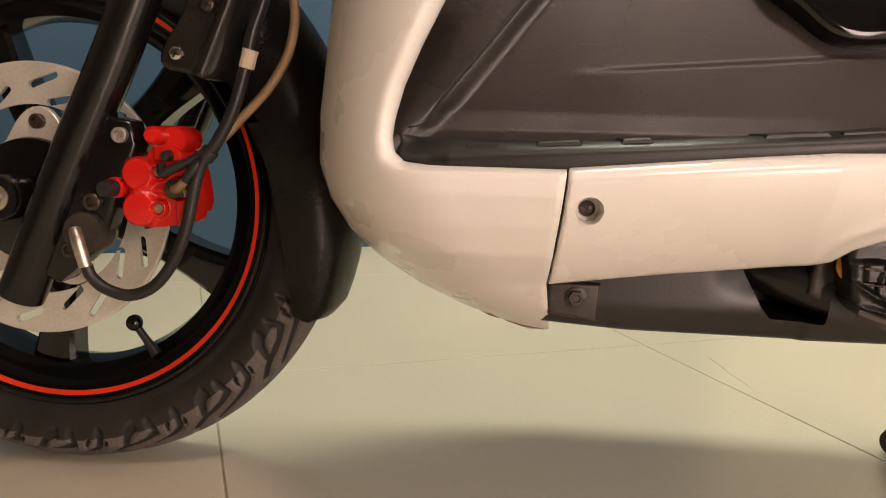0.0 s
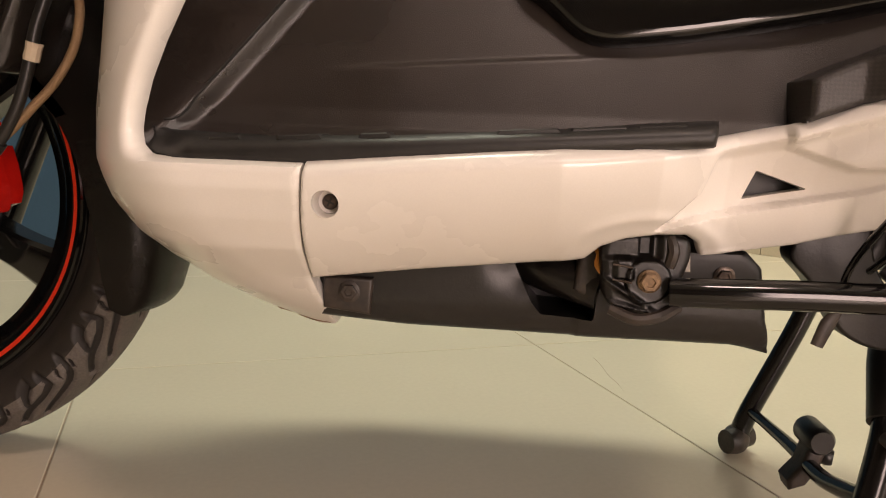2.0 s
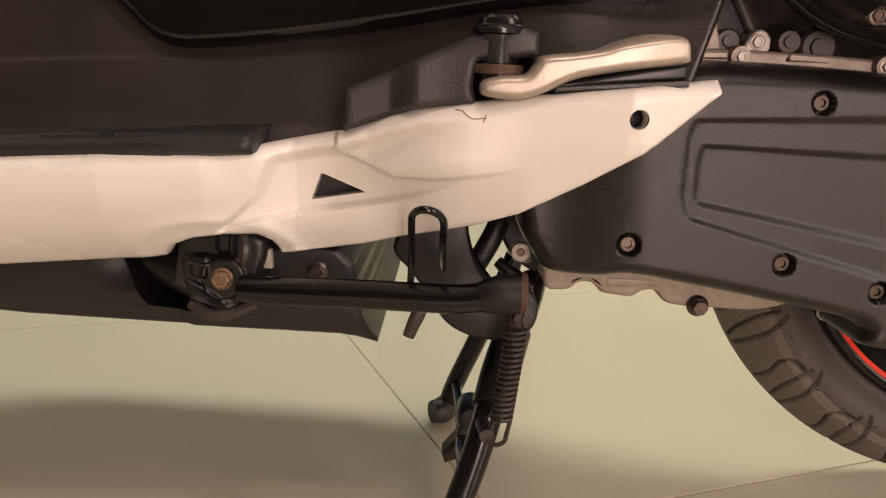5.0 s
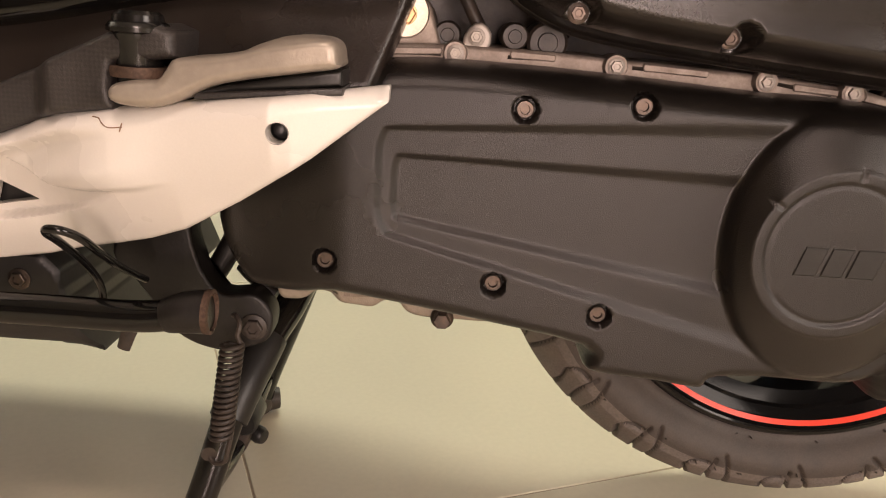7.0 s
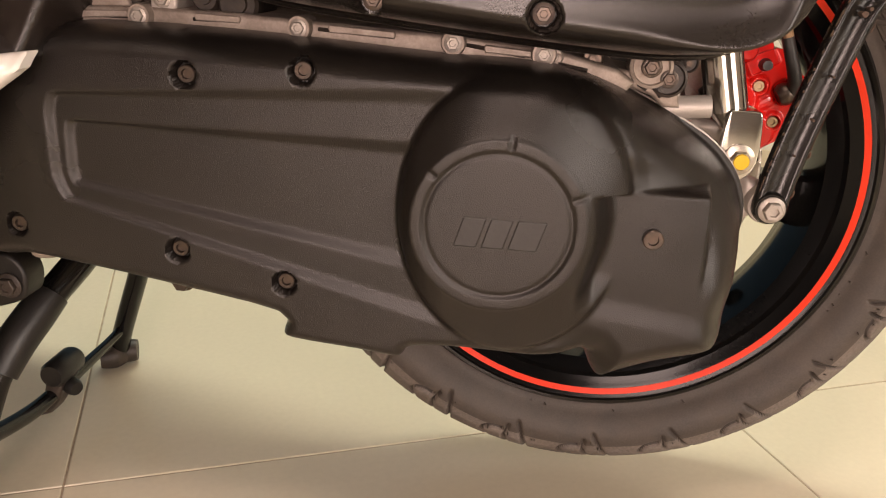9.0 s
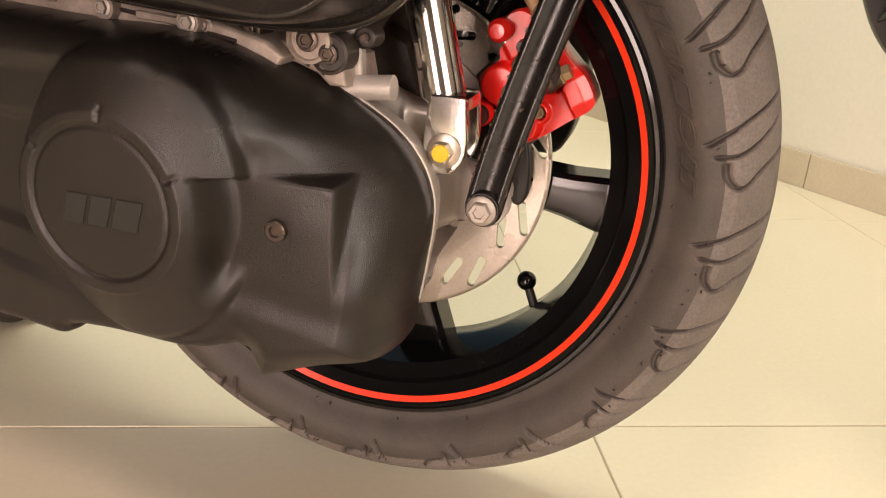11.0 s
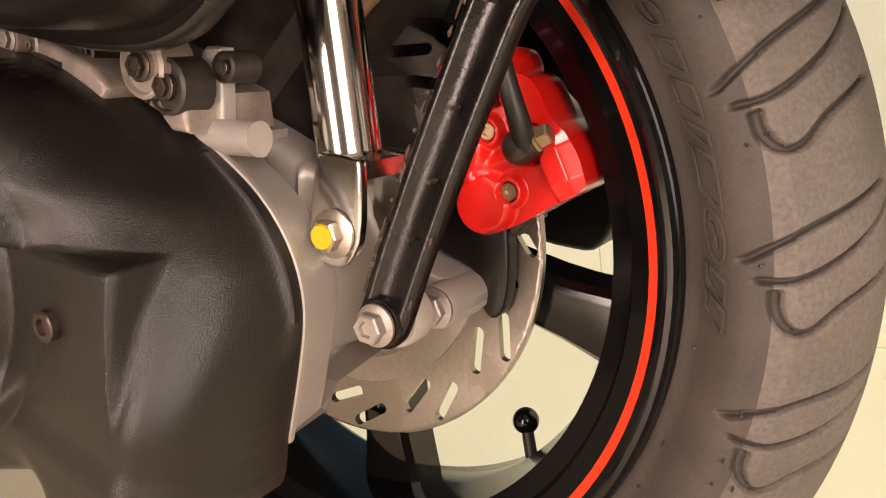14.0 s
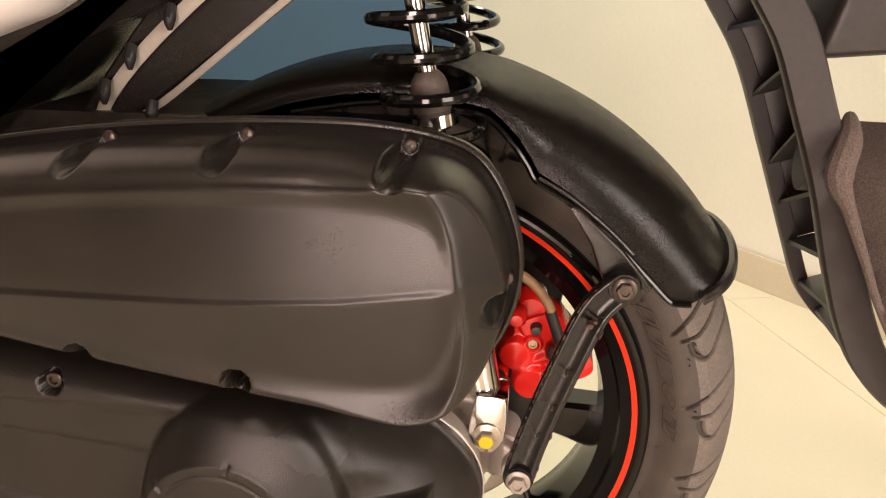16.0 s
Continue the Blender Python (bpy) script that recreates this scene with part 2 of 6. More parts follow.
def tube(pts, r, seg=12, n=6, bm=None, flat=1.0, caps=True, side=None):
    """Round bar along a smooth line; r may be a list of radii; flat squeezes it along one axis."""
    line = [Vector(p) for p in (smooth_line(pts, n) if n > 1 else pts)]
    bm = bm or bmesh.new()
    radii = np.interp(np.linspace(0, 1, len(line)), np.linspace(0, 1, len(r)), r).tolist() if isinstance(r, (list, tuple)) else [r] * len(line)
    way = (line[1] - line[0]).normalized()
    up = Vector(side) if side else (Vector((0, 1, 0)) if abs(way.y) < 0.9 else Vector((1, 0, 0)))
    rings = []
    for i, p in enumerate(line):
        way = (line[min(i + 1, len(line) - 1)] - line[max(i - 1, 0)]).normalized()
        u = (up - way * up.dot(way)).normalized()
        up = u
        v = way.cross(u)
        rings.append([bm.verts.new(p + radii[i] * (math.cos(a) * u * flat + math.sin(a) * v)) for a in (2 * math.pi * k / seg for k in range(seg))])
    for a, b in zip(rings, rings[1:]):
        for k in range(seg):
            bm.faces.new((a[k], a[(k + 1) % seg], b[(k + 1) % seg], b[k]))
    if caps:
        bm.faces.new(rings[0])
        bm.faces.new(rings[-1])
    return bm


def lathe(profile, centre, seg=48, bm=None, axis="y", start=0.0, sweep=2 * math.pi):
    """Turns (radius, offset) pairs round an axis through centre; y offsets are negative towards the near side."""
    bm = bm or bmesh.new()
    c = Vector(centre)
    full = abs(sweep - 2 * math.pi) < 1e-6
    rings = []
    for k in range(seg if full else seg + 1):
        a = start + sweep * k / seg
        ring = []
        for r, o in profile:
            if axis == "y":
                q = Vector((r * math.cos(a), o, r * math.sin(a)))
            elif axis == "z":
                q = Vector((r * math.cos(a), r * math.sin(a), o))
            else:
                q = Vector((o, r * math.cos(a), r * math.sin(a)))
            ring.append(bm.verts.new(c + q))
        rings.append(ring)
    pairs = list(zip(rings, rings[1:])) + ([(rings[-1], rings[0])] if full else [])
    for a, b in pairs:
        for k in range(len(profile) - 1):
            if profile[k][0] < 1e-7 and profile[k + 1][0] < 1e-7:
                continue
            bm.faces.new((a[k], a[k + 1], b[k + 1], b[k]))
    bmesh.ops.remove_doubles(bm, verts=bm.verts[:], dist=1e-6)
    return bm


def slab(outline, levels, bm=None, shift=None):
    """Rings of an outline in x and z at (inset, y) levels, closed at both ends."""
    bm = bm or bmesh.new()
    pts = np.array(outline, float)
    area = 0.5 * np.sum(pts[:, 0] * np.roll(pts[:, 1], -1) - np.roll(pts[:, 0], -1) * pts[:, 1])
    if area < 0:
        pts = pts[::-1]
    way = np.roll(pts, -1, 0) - pts
    way /= np.linalg.norm(way, axis=1)[:, None] + 1e-12
    normal = np.stack([-way[:, 1], way[:, 0]], 1)
    both = normal + np.roll(normal, 1, 0)
    both /= np.maximum((both * normal).sum(1), 0.7)[:, None]
    rings = []
    for inset, y in levels:
        q = pts + both * inset
        rings.append([bm.verts.new((x, y if not shift else y + shift(x, z), z)) for x, z in q])
    n = len(pts)
    for a, b in zip(rings, rings[1:]):
        for k in range(n):
            bm.faces.new((a[k], a[(k + 1) % n], b[(k + 1) % n], b[k]))
    for ring in (rings[0], rings[-1]):
        bmesh.ops.triangulate(bm, faces=[bm.faces.new(ring)])
    return bm


def rounded(y0, y1, r, n=4):
    """Levels from the back y0 to the near face y1 with a rounded near edge of radius r."""
    return [(0, y0)] + [(r * (1 - math.cos(a)), y1 + r * (1 - math.sin(a))) for a in (math.pi / 2 * k / n for k in range(n + 1))]


def distance(pts, outline):
    """Signed distance in the plane to a closed outline (positive inside) and the nearest points on it."""
    a = np.array(outline, float)
    b = np.roll(a, -1, 0)
    best, near = np.full(len(pts), 1e9), np.zeros_like(pts)
    inside = np.zeros(len(pts), bool)
    for p, q in zip(a, b):
        d = q - p
        t = np.clip(((pts - p) @ d) / (d @ d + 1e-15), 0, 1)
        c = p + t[:, None] * d
        e = np.linalg.norm(pts - c, axis=1)
        closer = e < best
        best, near = np.where(closer, e, best), np.where(closer[:, None], c, near)
        cross = (p[1] > pts[:, 1]) != (q[1] > pts[:, 1])
        with np.errstate(divide="ignore", invalid="ignore"):
            x = p[0] + (pts[:, 1] - p[1]) * d[0] / (d[1] if abs(d[1]) > 1e-15 else 1e-15)
        inside ^= cross & (pts[:, 0] < x)
    return np.where(inside, best, -best), near


def relief(name, outline, height, back, mat, parent=None, label="", step=0.0025, holes=(), sharp=40):
    """A moulded panel: a fine grid trimmed to an outline in x and z, its near face at y = height(x, z, depth from the edge), with a
    rim that runs back to y = back(x, z) and openings that go through."""
    o = np.array(outline, float)
    lo, hi = o.min(0), o.max(0)
    nx, nz = (np.ceil((hi - lo) / step).astype(int) + 3)
    gx, gz = np.meshgrid(lo[0] - step + step * np.arange(nx), lo[1] - step + step * np.arange(nz), indexing="ij")
    pts = np.stack([gx.ravel(), gz.ravel()], 1)
    idx = np.arange(nx * nz).reshape(nx, nz)
    quads = np.stack([idx[:-1, :-1], idx[1:, :-1], idx[1:, 1:], idx[:-1, 1:]], -1).reshape(-1, 4)
    mid = pts[quads].mean(1)
    keep = distance(mid, o)[0] > 0
    for hole in holes:
        keep &= distance(mid, hole)[0] < 0
    quads = quads[keep]
    edges = np.concatenate([quads[:, [k, (k + 1) % 4]] for k in range(4)])
    key = np.sort(edges, 1)
    uniq, inv, cnt = np.unique(key, axis=0, return_inverse=True, return_counts=True)
    rim = edges[cnt[inv.ravel()] == 1]
    rim_verts = np.unique(rim)
    best, near = distance(pts[rim_verts], o)
    best = np.abs(best)
    for hole in holes:
        b2, n2 = distance(pts[rim_verts], hole)
        closer = np.abs(b2) < best
        best, near = np.where(closer, np.abs(b2), best), np.where(closer[:, None], n2, near)
    pts[rim_verts] = near
    depth = np.maximum(distance(pts, o)[0], 0)
    y = height(pts[:, 0], pts[:, 1], depth)
    used = np.unique(quads)
    remap = -np.ones(len(pts), int)
    remap[used] = np.arange(len(used))
    verts = np.stack([pts[used, 0], y[used], pts[used, 1]], 1)
    rb = -np.ones(len(pts), int)
    rb[rim_verts] = len(used) + np.arange(len(rim_verts))
    yb = back(pts[rim_verts, 0], pts[rim_verts, 1]) if callable(back) else np.full(len(rim_verts), float(back))
    behind = np.stack([pts[rim_verts, 0], yb, pts[rim_verts, 1]], 1)
    faces = remap[quads].tolist() + [[int(remap[b]), int(remap[a]), int(rb[a]), int(rb[b])] for a, b in rim]
    me = bpy.data.meshes.new(name)
    me.from_pydata(np.concatenate([verts, behind]).tolist(), [], faces)
    me.validate()
    bm = bmesh.new()
    bm.from_mesh(me)
    bpy.data.meshes.remove(me)
    return part(name, bm, mat, parent, label, sharp)


def ramp(v, a, b):
    t = np.clip((v - a) / (b - a), 0, 1)
    return t * t * (3 - 2 * t)


def blend_max(a, b, k):
    """The larger of two surfaces with a softly rounded meeting edge."""
    return np.maximum(a, b) + k * np.log1p(np.exp(-np.abs(a - b) / k))


def edge_round(d, r):
    """0 deep inside, 1 at the very edge: a quarter-round fall-off."""
    t = np.clip(1 - d / r, 0, 1)
    return 1 - np.sqrt(np.clip(1 - t * t, 0, 1))


def circle(x, z, r, n=24, start=0.0):
    return [(x + r * math.cos(start + 2 * math.pi * k / n), z + r * math.sin(start + 2 * math.pi * k / n)) for k in range(n)]


def loop_xz(pts, n=6):
    return [tuple(p) for p in smooth_line(pts, n, closed=True)]


def spread(x, xs, ys):
    return np.interp(x, xs, ys)


BOLTS = {}


def hex_bolt(name, parent, x, y, z, r, mat=None, height=None, label="", recess=True, washer=1.35, turn=0.0):
    """Flanged hexagon bolt whose head stands out towards the near side from y."""
    mat = mat or ZINC
    height = height or r * 0.8
    key = (round(r, 4), mat.name, round(height, 4), washer, recess)
    if key not in BOLTS:
        bm = lathe([(0, 0), (r * washer, 0), (r * washer, -0.18 * height), (r * 1.02, -0.34 * height), (0, -0.34 * height)], (0, 0, 0), 24)
        hexa = circle(0, 0, r, 6)
        slab(hexa, [(0, -0.3 * height), (0, -0.9 * height), (r * 0.1, -height)] + ([(r * 0.4, -height), (r * 0.46, -0.75 * height)] if recess else []), bm)
        BOLTS[key] = mesh_of("bolt", bm, mat, 30)
    return part(name, BOLTS[key], mat, parent, label, at=pose(x, y, z, 0, turn, 0))


def socket_bolt(name, parent, x, y, z, r, mat=None, label="", height=None):
    """Round socket-head screw."""
    mat = mat or ZINC
    h = height or r * 0.9
    key = ("s", round(r, 4), mat.name, round(h, 4))
    if key not in BOLTS:
        bm = lathe([(0, 0), (r, 0), (r, -0.85 * h), (r * 0.88, -h), (r * 0.55, -h), (r * 0.5, -0.5 * h), (0, -0.5 * h)], (0, 0, 0), 24)
        BOLTS[key] = mesh_of("screw", bm, mat, 30)
    return part(name, BOLTS[key], mat, parent, label, at=pose(x, y, z))


def cross_screw(name, parent, x, y, z, r, mat=None, label=""):
    """Pan-head screw; its cross recess is a flat dark shape standing in for shade."""
    mat = mat or ZINC
    key = ("x", round(r, 4), mat.name)
    if key not in BOLTS:
        bm = lathe([(0, -0.55 * r), (0.5 * r, -0.52 * r), (0.85 * r, -0.38 * r), (r, -0.12 * r), (r, 0)], (0, 0, 0), 24)
        me = mesh_of("screw", bm, [mat, HOSE], 30)
        bm = bmesh.new()
        bm.from_mesh(me)
        for a, b in ((0.62, 0.12), (0.12, 0.62)):
            f = bm.faces.new([bm.verts.new((u * r, -0.565 * r, w * r)) for u, w in ((-a, -b), (a, -b), (a, b), (-a, b))])
            f.material_index = 1
        bm.to_mesh(me)
        bm.free()
        BOLTS[key] = me
    return part(name, BOLTS[key], mat, parent, label, at=pose(x, y, z, 0, 25, 0))


# ---- setting ----
TURN = radians(22.5)
TU, TV = Vector((math.cos(TURN), math.sin(TURN), 0)), Vector((-math.sin(TURN), math.cos(TURN), 0))
TILE0 = Vector((0.872, -0.128, 0))
PITCH = 0.63
CORNER = Vector((1.10, 1.75, 0))
WEST = CORNER - TU * 3.6
EAST = CORNER + Vector((math.cos(radians(-43.3)), math.sin(radians(-43.3)), 0)) * 2.9
ROOM = [WEST, CORNER, EAST, Vector((3.6, -3.6, 0)), Vector((-2.4, -3.6, 0))]


def polygon_block(pts, z0, z1):
    bm = bmesh.new()
    low, top = [bm.verts.new((p.x, p.y, z0)) for p in pts], [bm.verts.new((p.x, p.y, z1)) for p in pts]
    bm.faces.new(low)
    bm.faces.new(top)
    for k in range(len(pts)):
        bm.faces.new((low[k], low[(k + 1) % len(pts)], top[(k + 1) % len(pts)], top[k]))
    return bm


def wall(name, a, b, mat, label, height=2.7):
    way = (b - a).normalized()
    out = Vector((-way.y, way.x, 0))
    bm = polygon_block([a, b, b + out * 0.12, a + out * 0.12], -0.06, height)
    return tagged(part(name, bm, mat), label, "wall", kind="structure")


floor = tagged(part("floor", polygon_block(ROOM, -0.06, -0.0012), GROUT), "cream glazed floor tiles with thin brown grout joints", "floor", kind="structure")
tagged(part("ceiling", polygon_block(ROOM, 2.7, 2.8), CEIL), "plain white painted ceiling", "ceiling", kind="structure")
wall("wall_north", WEST, CORNER, BLUE, "dark blue painted wall behind the scooter")
wall("wall_east", CORNER, EAST, WALL, "off-white painted wall with a tiled skirting")
# unseen walls that close the room, dark so little light bounces back
wall("wall_southeast", ROOM[2], ROOM[3], DIM, "unseen plain beige wall, darkened to hold down bounced light")
wall("wall_south", ROOM[3], ROOM[4], DIM, "unseen plain beige wall, darkened to hold down bounced light")
wall("wall_west", ROOM[4], ROOM[0], DIM, "unseen plain beige wall, darkened to hold down bounced light")


def build_tiles():
    gap = 0.0016
    bm = bmesh.new()
    half = PITCH / 2 - gap / 2
    low = [(-half, -half), (half, -half), (half, half), (-half, half)]
    r = 0.0012
    rings = []
    for inset, z in ((0, -0.006), (0, -r), (r * 0.3, -r * 0.3), (r, 0)):
        rings.append([bm.verts.new((x * (half - inset) / half, y * (half - inset) / half, z)) for x, y in low])
    for a, b in zip(rings, rings[1:]):
        for k in range(4):
            bm.faces.new((a[k], a[(k + 1) % 4], b[(k + 1) % 4], b[k]))
    bm.faces.new(rings[-1])
    me = mesh_of("tile", bm, TILE, smooth=False)
    outline = [(p.x, p.y) for p in ROOM]
    for i, j in itertools.product(range(-6, 7), range(-8, 6)):
        c = TILE0 + TU * PITCH * (i + 0.5) + TV * PITCH * (j + 0.5)
        corners = np.array([[(c + TU * a + TV * b).x, (c + TU * a + TV * b).y] for a, b in low])
        if distance(corners, outline)[0].max() > 0.0:
            ob = new("tile", me)
            ob.matrix_basis = Matrix.Translation(c) @ Matrix.Rotation(TURN, 4, "Z")
            hung(ob, floor)


def build_skirting():
    way = (EAST - CORNER).normalized()
    out = Vector((way.y, -way.x, 0))
    if out.dot(Vector((0.9, 0, 0)) - CORNER) < 0:
        out = -out
    base = tagged(part("baseboard", polygon_block([CORNER, EAST, EAST + out * 0.006, CORNER + out * 0.006], -0.002, 0.066), GROUT), "beige tiled skirting along the white wall", "skirting", kind="structure")
    k, length = 0, 0.30
    while (k + 1) * length < (EAST - CORNER).length:
        a, b = CORNER + way * (k * length + 0.0012), CORNER + way * ((k + 1) * length - 0.0012)
        bm = polygon_block([a + out * 0.0055, b + out * 0.0055, b + out * 0.011, a + out * 0.011], 0.0005, 0.070)
        part("tile", bm, SKIRT, base)
        k += 1


build_skirting()

# ---- scooter ----
scooter = thing("motor_scooter", (0.66, -0.02, 0), "white and black motor scooter on its centre stand with red calipers", "motor scooter")
FW, RW = Vector((0.015, -0.02, 0.250)), Vector((1.295, -0.020, 0.283))


def groove_depth(theta, s, lines, period, width):
    """How deep the tread grooves are at an angle and a place across the tread."""
    out = np.zeros_like(theta)
    t = np.mod(theta, period)
    for wide, line in lines:
        for (t0, s0), (t1, s1) in zip(line, line[1:]):
            for off in (-period, 0, period):
                ax, ay = (t0 + off) * 0.26, s0 * 0.055
                bx, by = (t1 + off) * 0.26, s1 * 0.055
                px, py = t * 0.26, s * 0.055
                d2 = (bx - ax) ** 2 + (by - ay) ** 2
                k = np.clip(((px - ax) * (bx - ax) + (py - ay) * (by - ay)) / d2, 0, 1)
                dist = np.hypot(px - ax - k * (bx - ax), py - ay - k * (by - ay))
                out = np.maximum(out, 1 - ramp(dist, width * wide * 0.15, width * wide * 1.3))
    return out


def tyre(parent, c, r_out, half, r_in, lines, period, width, depth, shoulder, dense, mats, drop):
    """A tyre with real grooves; the worn tread and the shade-darkened groove floors are their own materials."""
    s = np.concatenate([np.linspace(-1, -0.82, 10)[:-1], np.linspace(-0.82, -0.74, 8)[:-1], np.linspace(-0.74, -0.50, 75)[:-1], np.linspace(-0.50, 0.22, 95)[:-1], np.linspace(0.22, 1, 32)])
    prof = []
    for v in s:
        a = abs(v)
        if a < 0.62:
            u = a / 0.62
            y, r = u * half * 0.93, r_out - drop * half * u**2.2
        else:
            u = (a - 0.62) / 0.38
            r0 = r_out - drop * half
            y = half * (0.93 + 0.09 * math.sin(math.pi * min(u * 1.25, 1)) - 0.20 * u * u)
            r = r0 + (r_in - r0) * u
        prof.append((math.copysign(y, v) if a > 1e-9 else 0.0, r))
    prof = np.array(prof)
    lo, hi = radians(dense[0]), radians(dense[1])
    theta = np.concatenate([np.linspace(lo, hi, dense[2], endpoint=False), np.linspace(hi, lo + 2 * np.pi, dense[3], endpoint=False)])
    seg = len(theta)
    tt, ss = np.meshgrid(theta, s, indexing="ij")
    d = groove_depth(tt.ravel(), (ss / shoulder).ravel(), lines, period, width).reshape(tt.shape) * (np.abs(ss) < shoulder * 1.30)
    along = np.gradient(prof, axis=0)
    out = np.stack([along[:, 1], -along[:, 0]], 1)
    out /= np.linalg.norm(out, axis=1)[:, None]
    out *= np.sign((out * (prof - np.array([0.0, r_in]))).sum(1))[:, None]
    yy = prof[None, :, 0] - depth * d * out[None, :, 0]
    rr = prof[None, :, 1] - depth * d * out[None, :, 1]
    verts = np.stack([c.x + rr * np.cos(tt), c.y + yy, c.z + rr * np.sin(tt)], -1).reshape(-1, 3)
    n = len(s)
    idx = np.arange(seg * n).reshape(seg, n)
    nxt = np.roll(idx, -1, 0)
    quads = np.stack([idx[:, :-1], idx[:, 1:], nxt[:, 1:], nxt[:, :-1]], -1).reshape(-1, 4)
    me = bpy.data.meshes.new("tyre")
    me.from_pydata(verts.tolist(), [], quads.tolist())
    me.materials.append(mats[0])
    me.materials.append(mats[1])
    me.materials.append(mats[2])
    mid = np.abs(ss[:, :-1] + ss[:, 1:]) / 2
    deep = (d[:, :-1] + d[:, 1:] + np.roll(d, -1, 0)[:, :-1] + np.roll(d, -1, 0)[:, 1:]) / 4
    # deep cells take the darker groove colour: recess shade painted in
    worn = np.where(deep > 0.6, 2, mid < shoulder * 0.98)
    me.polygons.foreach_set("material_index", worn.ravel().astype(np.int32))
    me.polygons.foreach_set("use_smooth", [True] * len(me.polygons))
    me.set_sharp_from_angle(angle=radians(120))
    return part("tyre", me, RUBBER, parent, "worn black rubber tyre")


def wheel(name, c, half, hub_r, spokes, start, label, inward=0.0, bore=0.0):
    """Black five-spoke cast wheel with an orange-red tape round its lip."""
    rim_prof = [(0.150, -half + 0.016), (0.160, -half + 0.010), (0.1700, -half + 0.0055), (0.1765, -half + 0.0025), (0.1845, -half - 0.0022), (0.1885, -half - 0.0024), (0.1915, -half - 0.0004), (0.1925, -half + 0.005),
                (0.188, -half + 0.012), (0.172, -half + 0.018), (0.162, 0), (0.172, half - 0.018), (0.1925, half - 0.006), (0.190, half), (0.168, half), (0.152, half - 0.012), (0.147, 0), (0.150, -half + 0.016)]
    rim_prof = [(r + bore if r < 0.165 else r, o) for r, o in rim_prof]
    rim = part(name, lathe(rim_prof, c, 128), RIMBLACK, scooter, label)
    part("rim_tape", lathe([(0.1783, -half + 0.0017), (0.1782, -half + 0.0010), (0.1822, -half - 0.0014), (0.1824, -half - 0.0008)], c, 128), STRIPE, rim, "bright orange-red tape on the rim lip")
    part("rim_lip", lathe([(0.1850, -half - 0.0020), (0.1868, -half - 0.0034), (0.1892, -half - 0.0034), (0.1908, -half - 0.0014)], c, 128), GLOSS, rim)
    part("hub", lathe([(0, inward - 0.045), (0.018, inward - 0.045), (0.020, inward - 0.040), (hub_r, inward - 0.034), (hub_r + 0.004, 0), (hub_r, 0.034), (0.02, 0.045), (0, 0.045)], c, 40), GLOSS, rim)
    for k in range(spokes):
        a = start + 2 * math.pi * k / spokes
        bm = bmesh.new()
        rows = []
        for u in np.linspace(0, 1, 9):
            r = hub_r - 0.004 + u * (0.153 + bore - hub_r + 0.004)
            w = 0.0175 - 0.003 * math.sin(math.pi * u) + 0.004 * max(0, u - 0.7) / 0.3
            dpt = 0.022 - 0.006 * u
            ring = []
            for q, e in ((-1, -0.7), (-0.8, -0.94), (-0.5, -1), (0.5, -1), (0.8, -0.94), (1, -0.7), (1, 0.7), (0.7, 1), (-0.7, 1), (-1, 0.7)):
                t = q * w
                ring.append(bm.verts.new(c + Vector((r * math.cos(a) - t * math.sin(a), inward + e * dpt, r * math.sin(a) + t * math.cos(a)))))
            rows.append(ring)
        for p, q in zip(rows, rows[1:]):
            for i in range(10):
                bm.faces.new((p[i], p[(i + 1) % 10], q[(i + 1) % 10], q[i]))
        part("spoke", bm, GLOSS, rim, sharp=30)
    return rim


def slot_shape(c, a, r, length, width, slant):
    """A round-ended slot as a closed outline in x and z."""
    out = []
    for k in range(12):
        b = 2 * math.pi * k / 12
        u, v = math.cos(b) * width / 2 + math.copysign((length - width) / 2, math.cos(b)), math.sin(b) * width / 2
        p, q = u * math.cos(slant) - v * math.sin(slant), u * math.sin(slant) + v * math.cos(slant)
        rr, t = r + q, a + p / r
        out.append((c.x + rr * math.cos(t), c.z + rr * math.sin(t)))
    return out


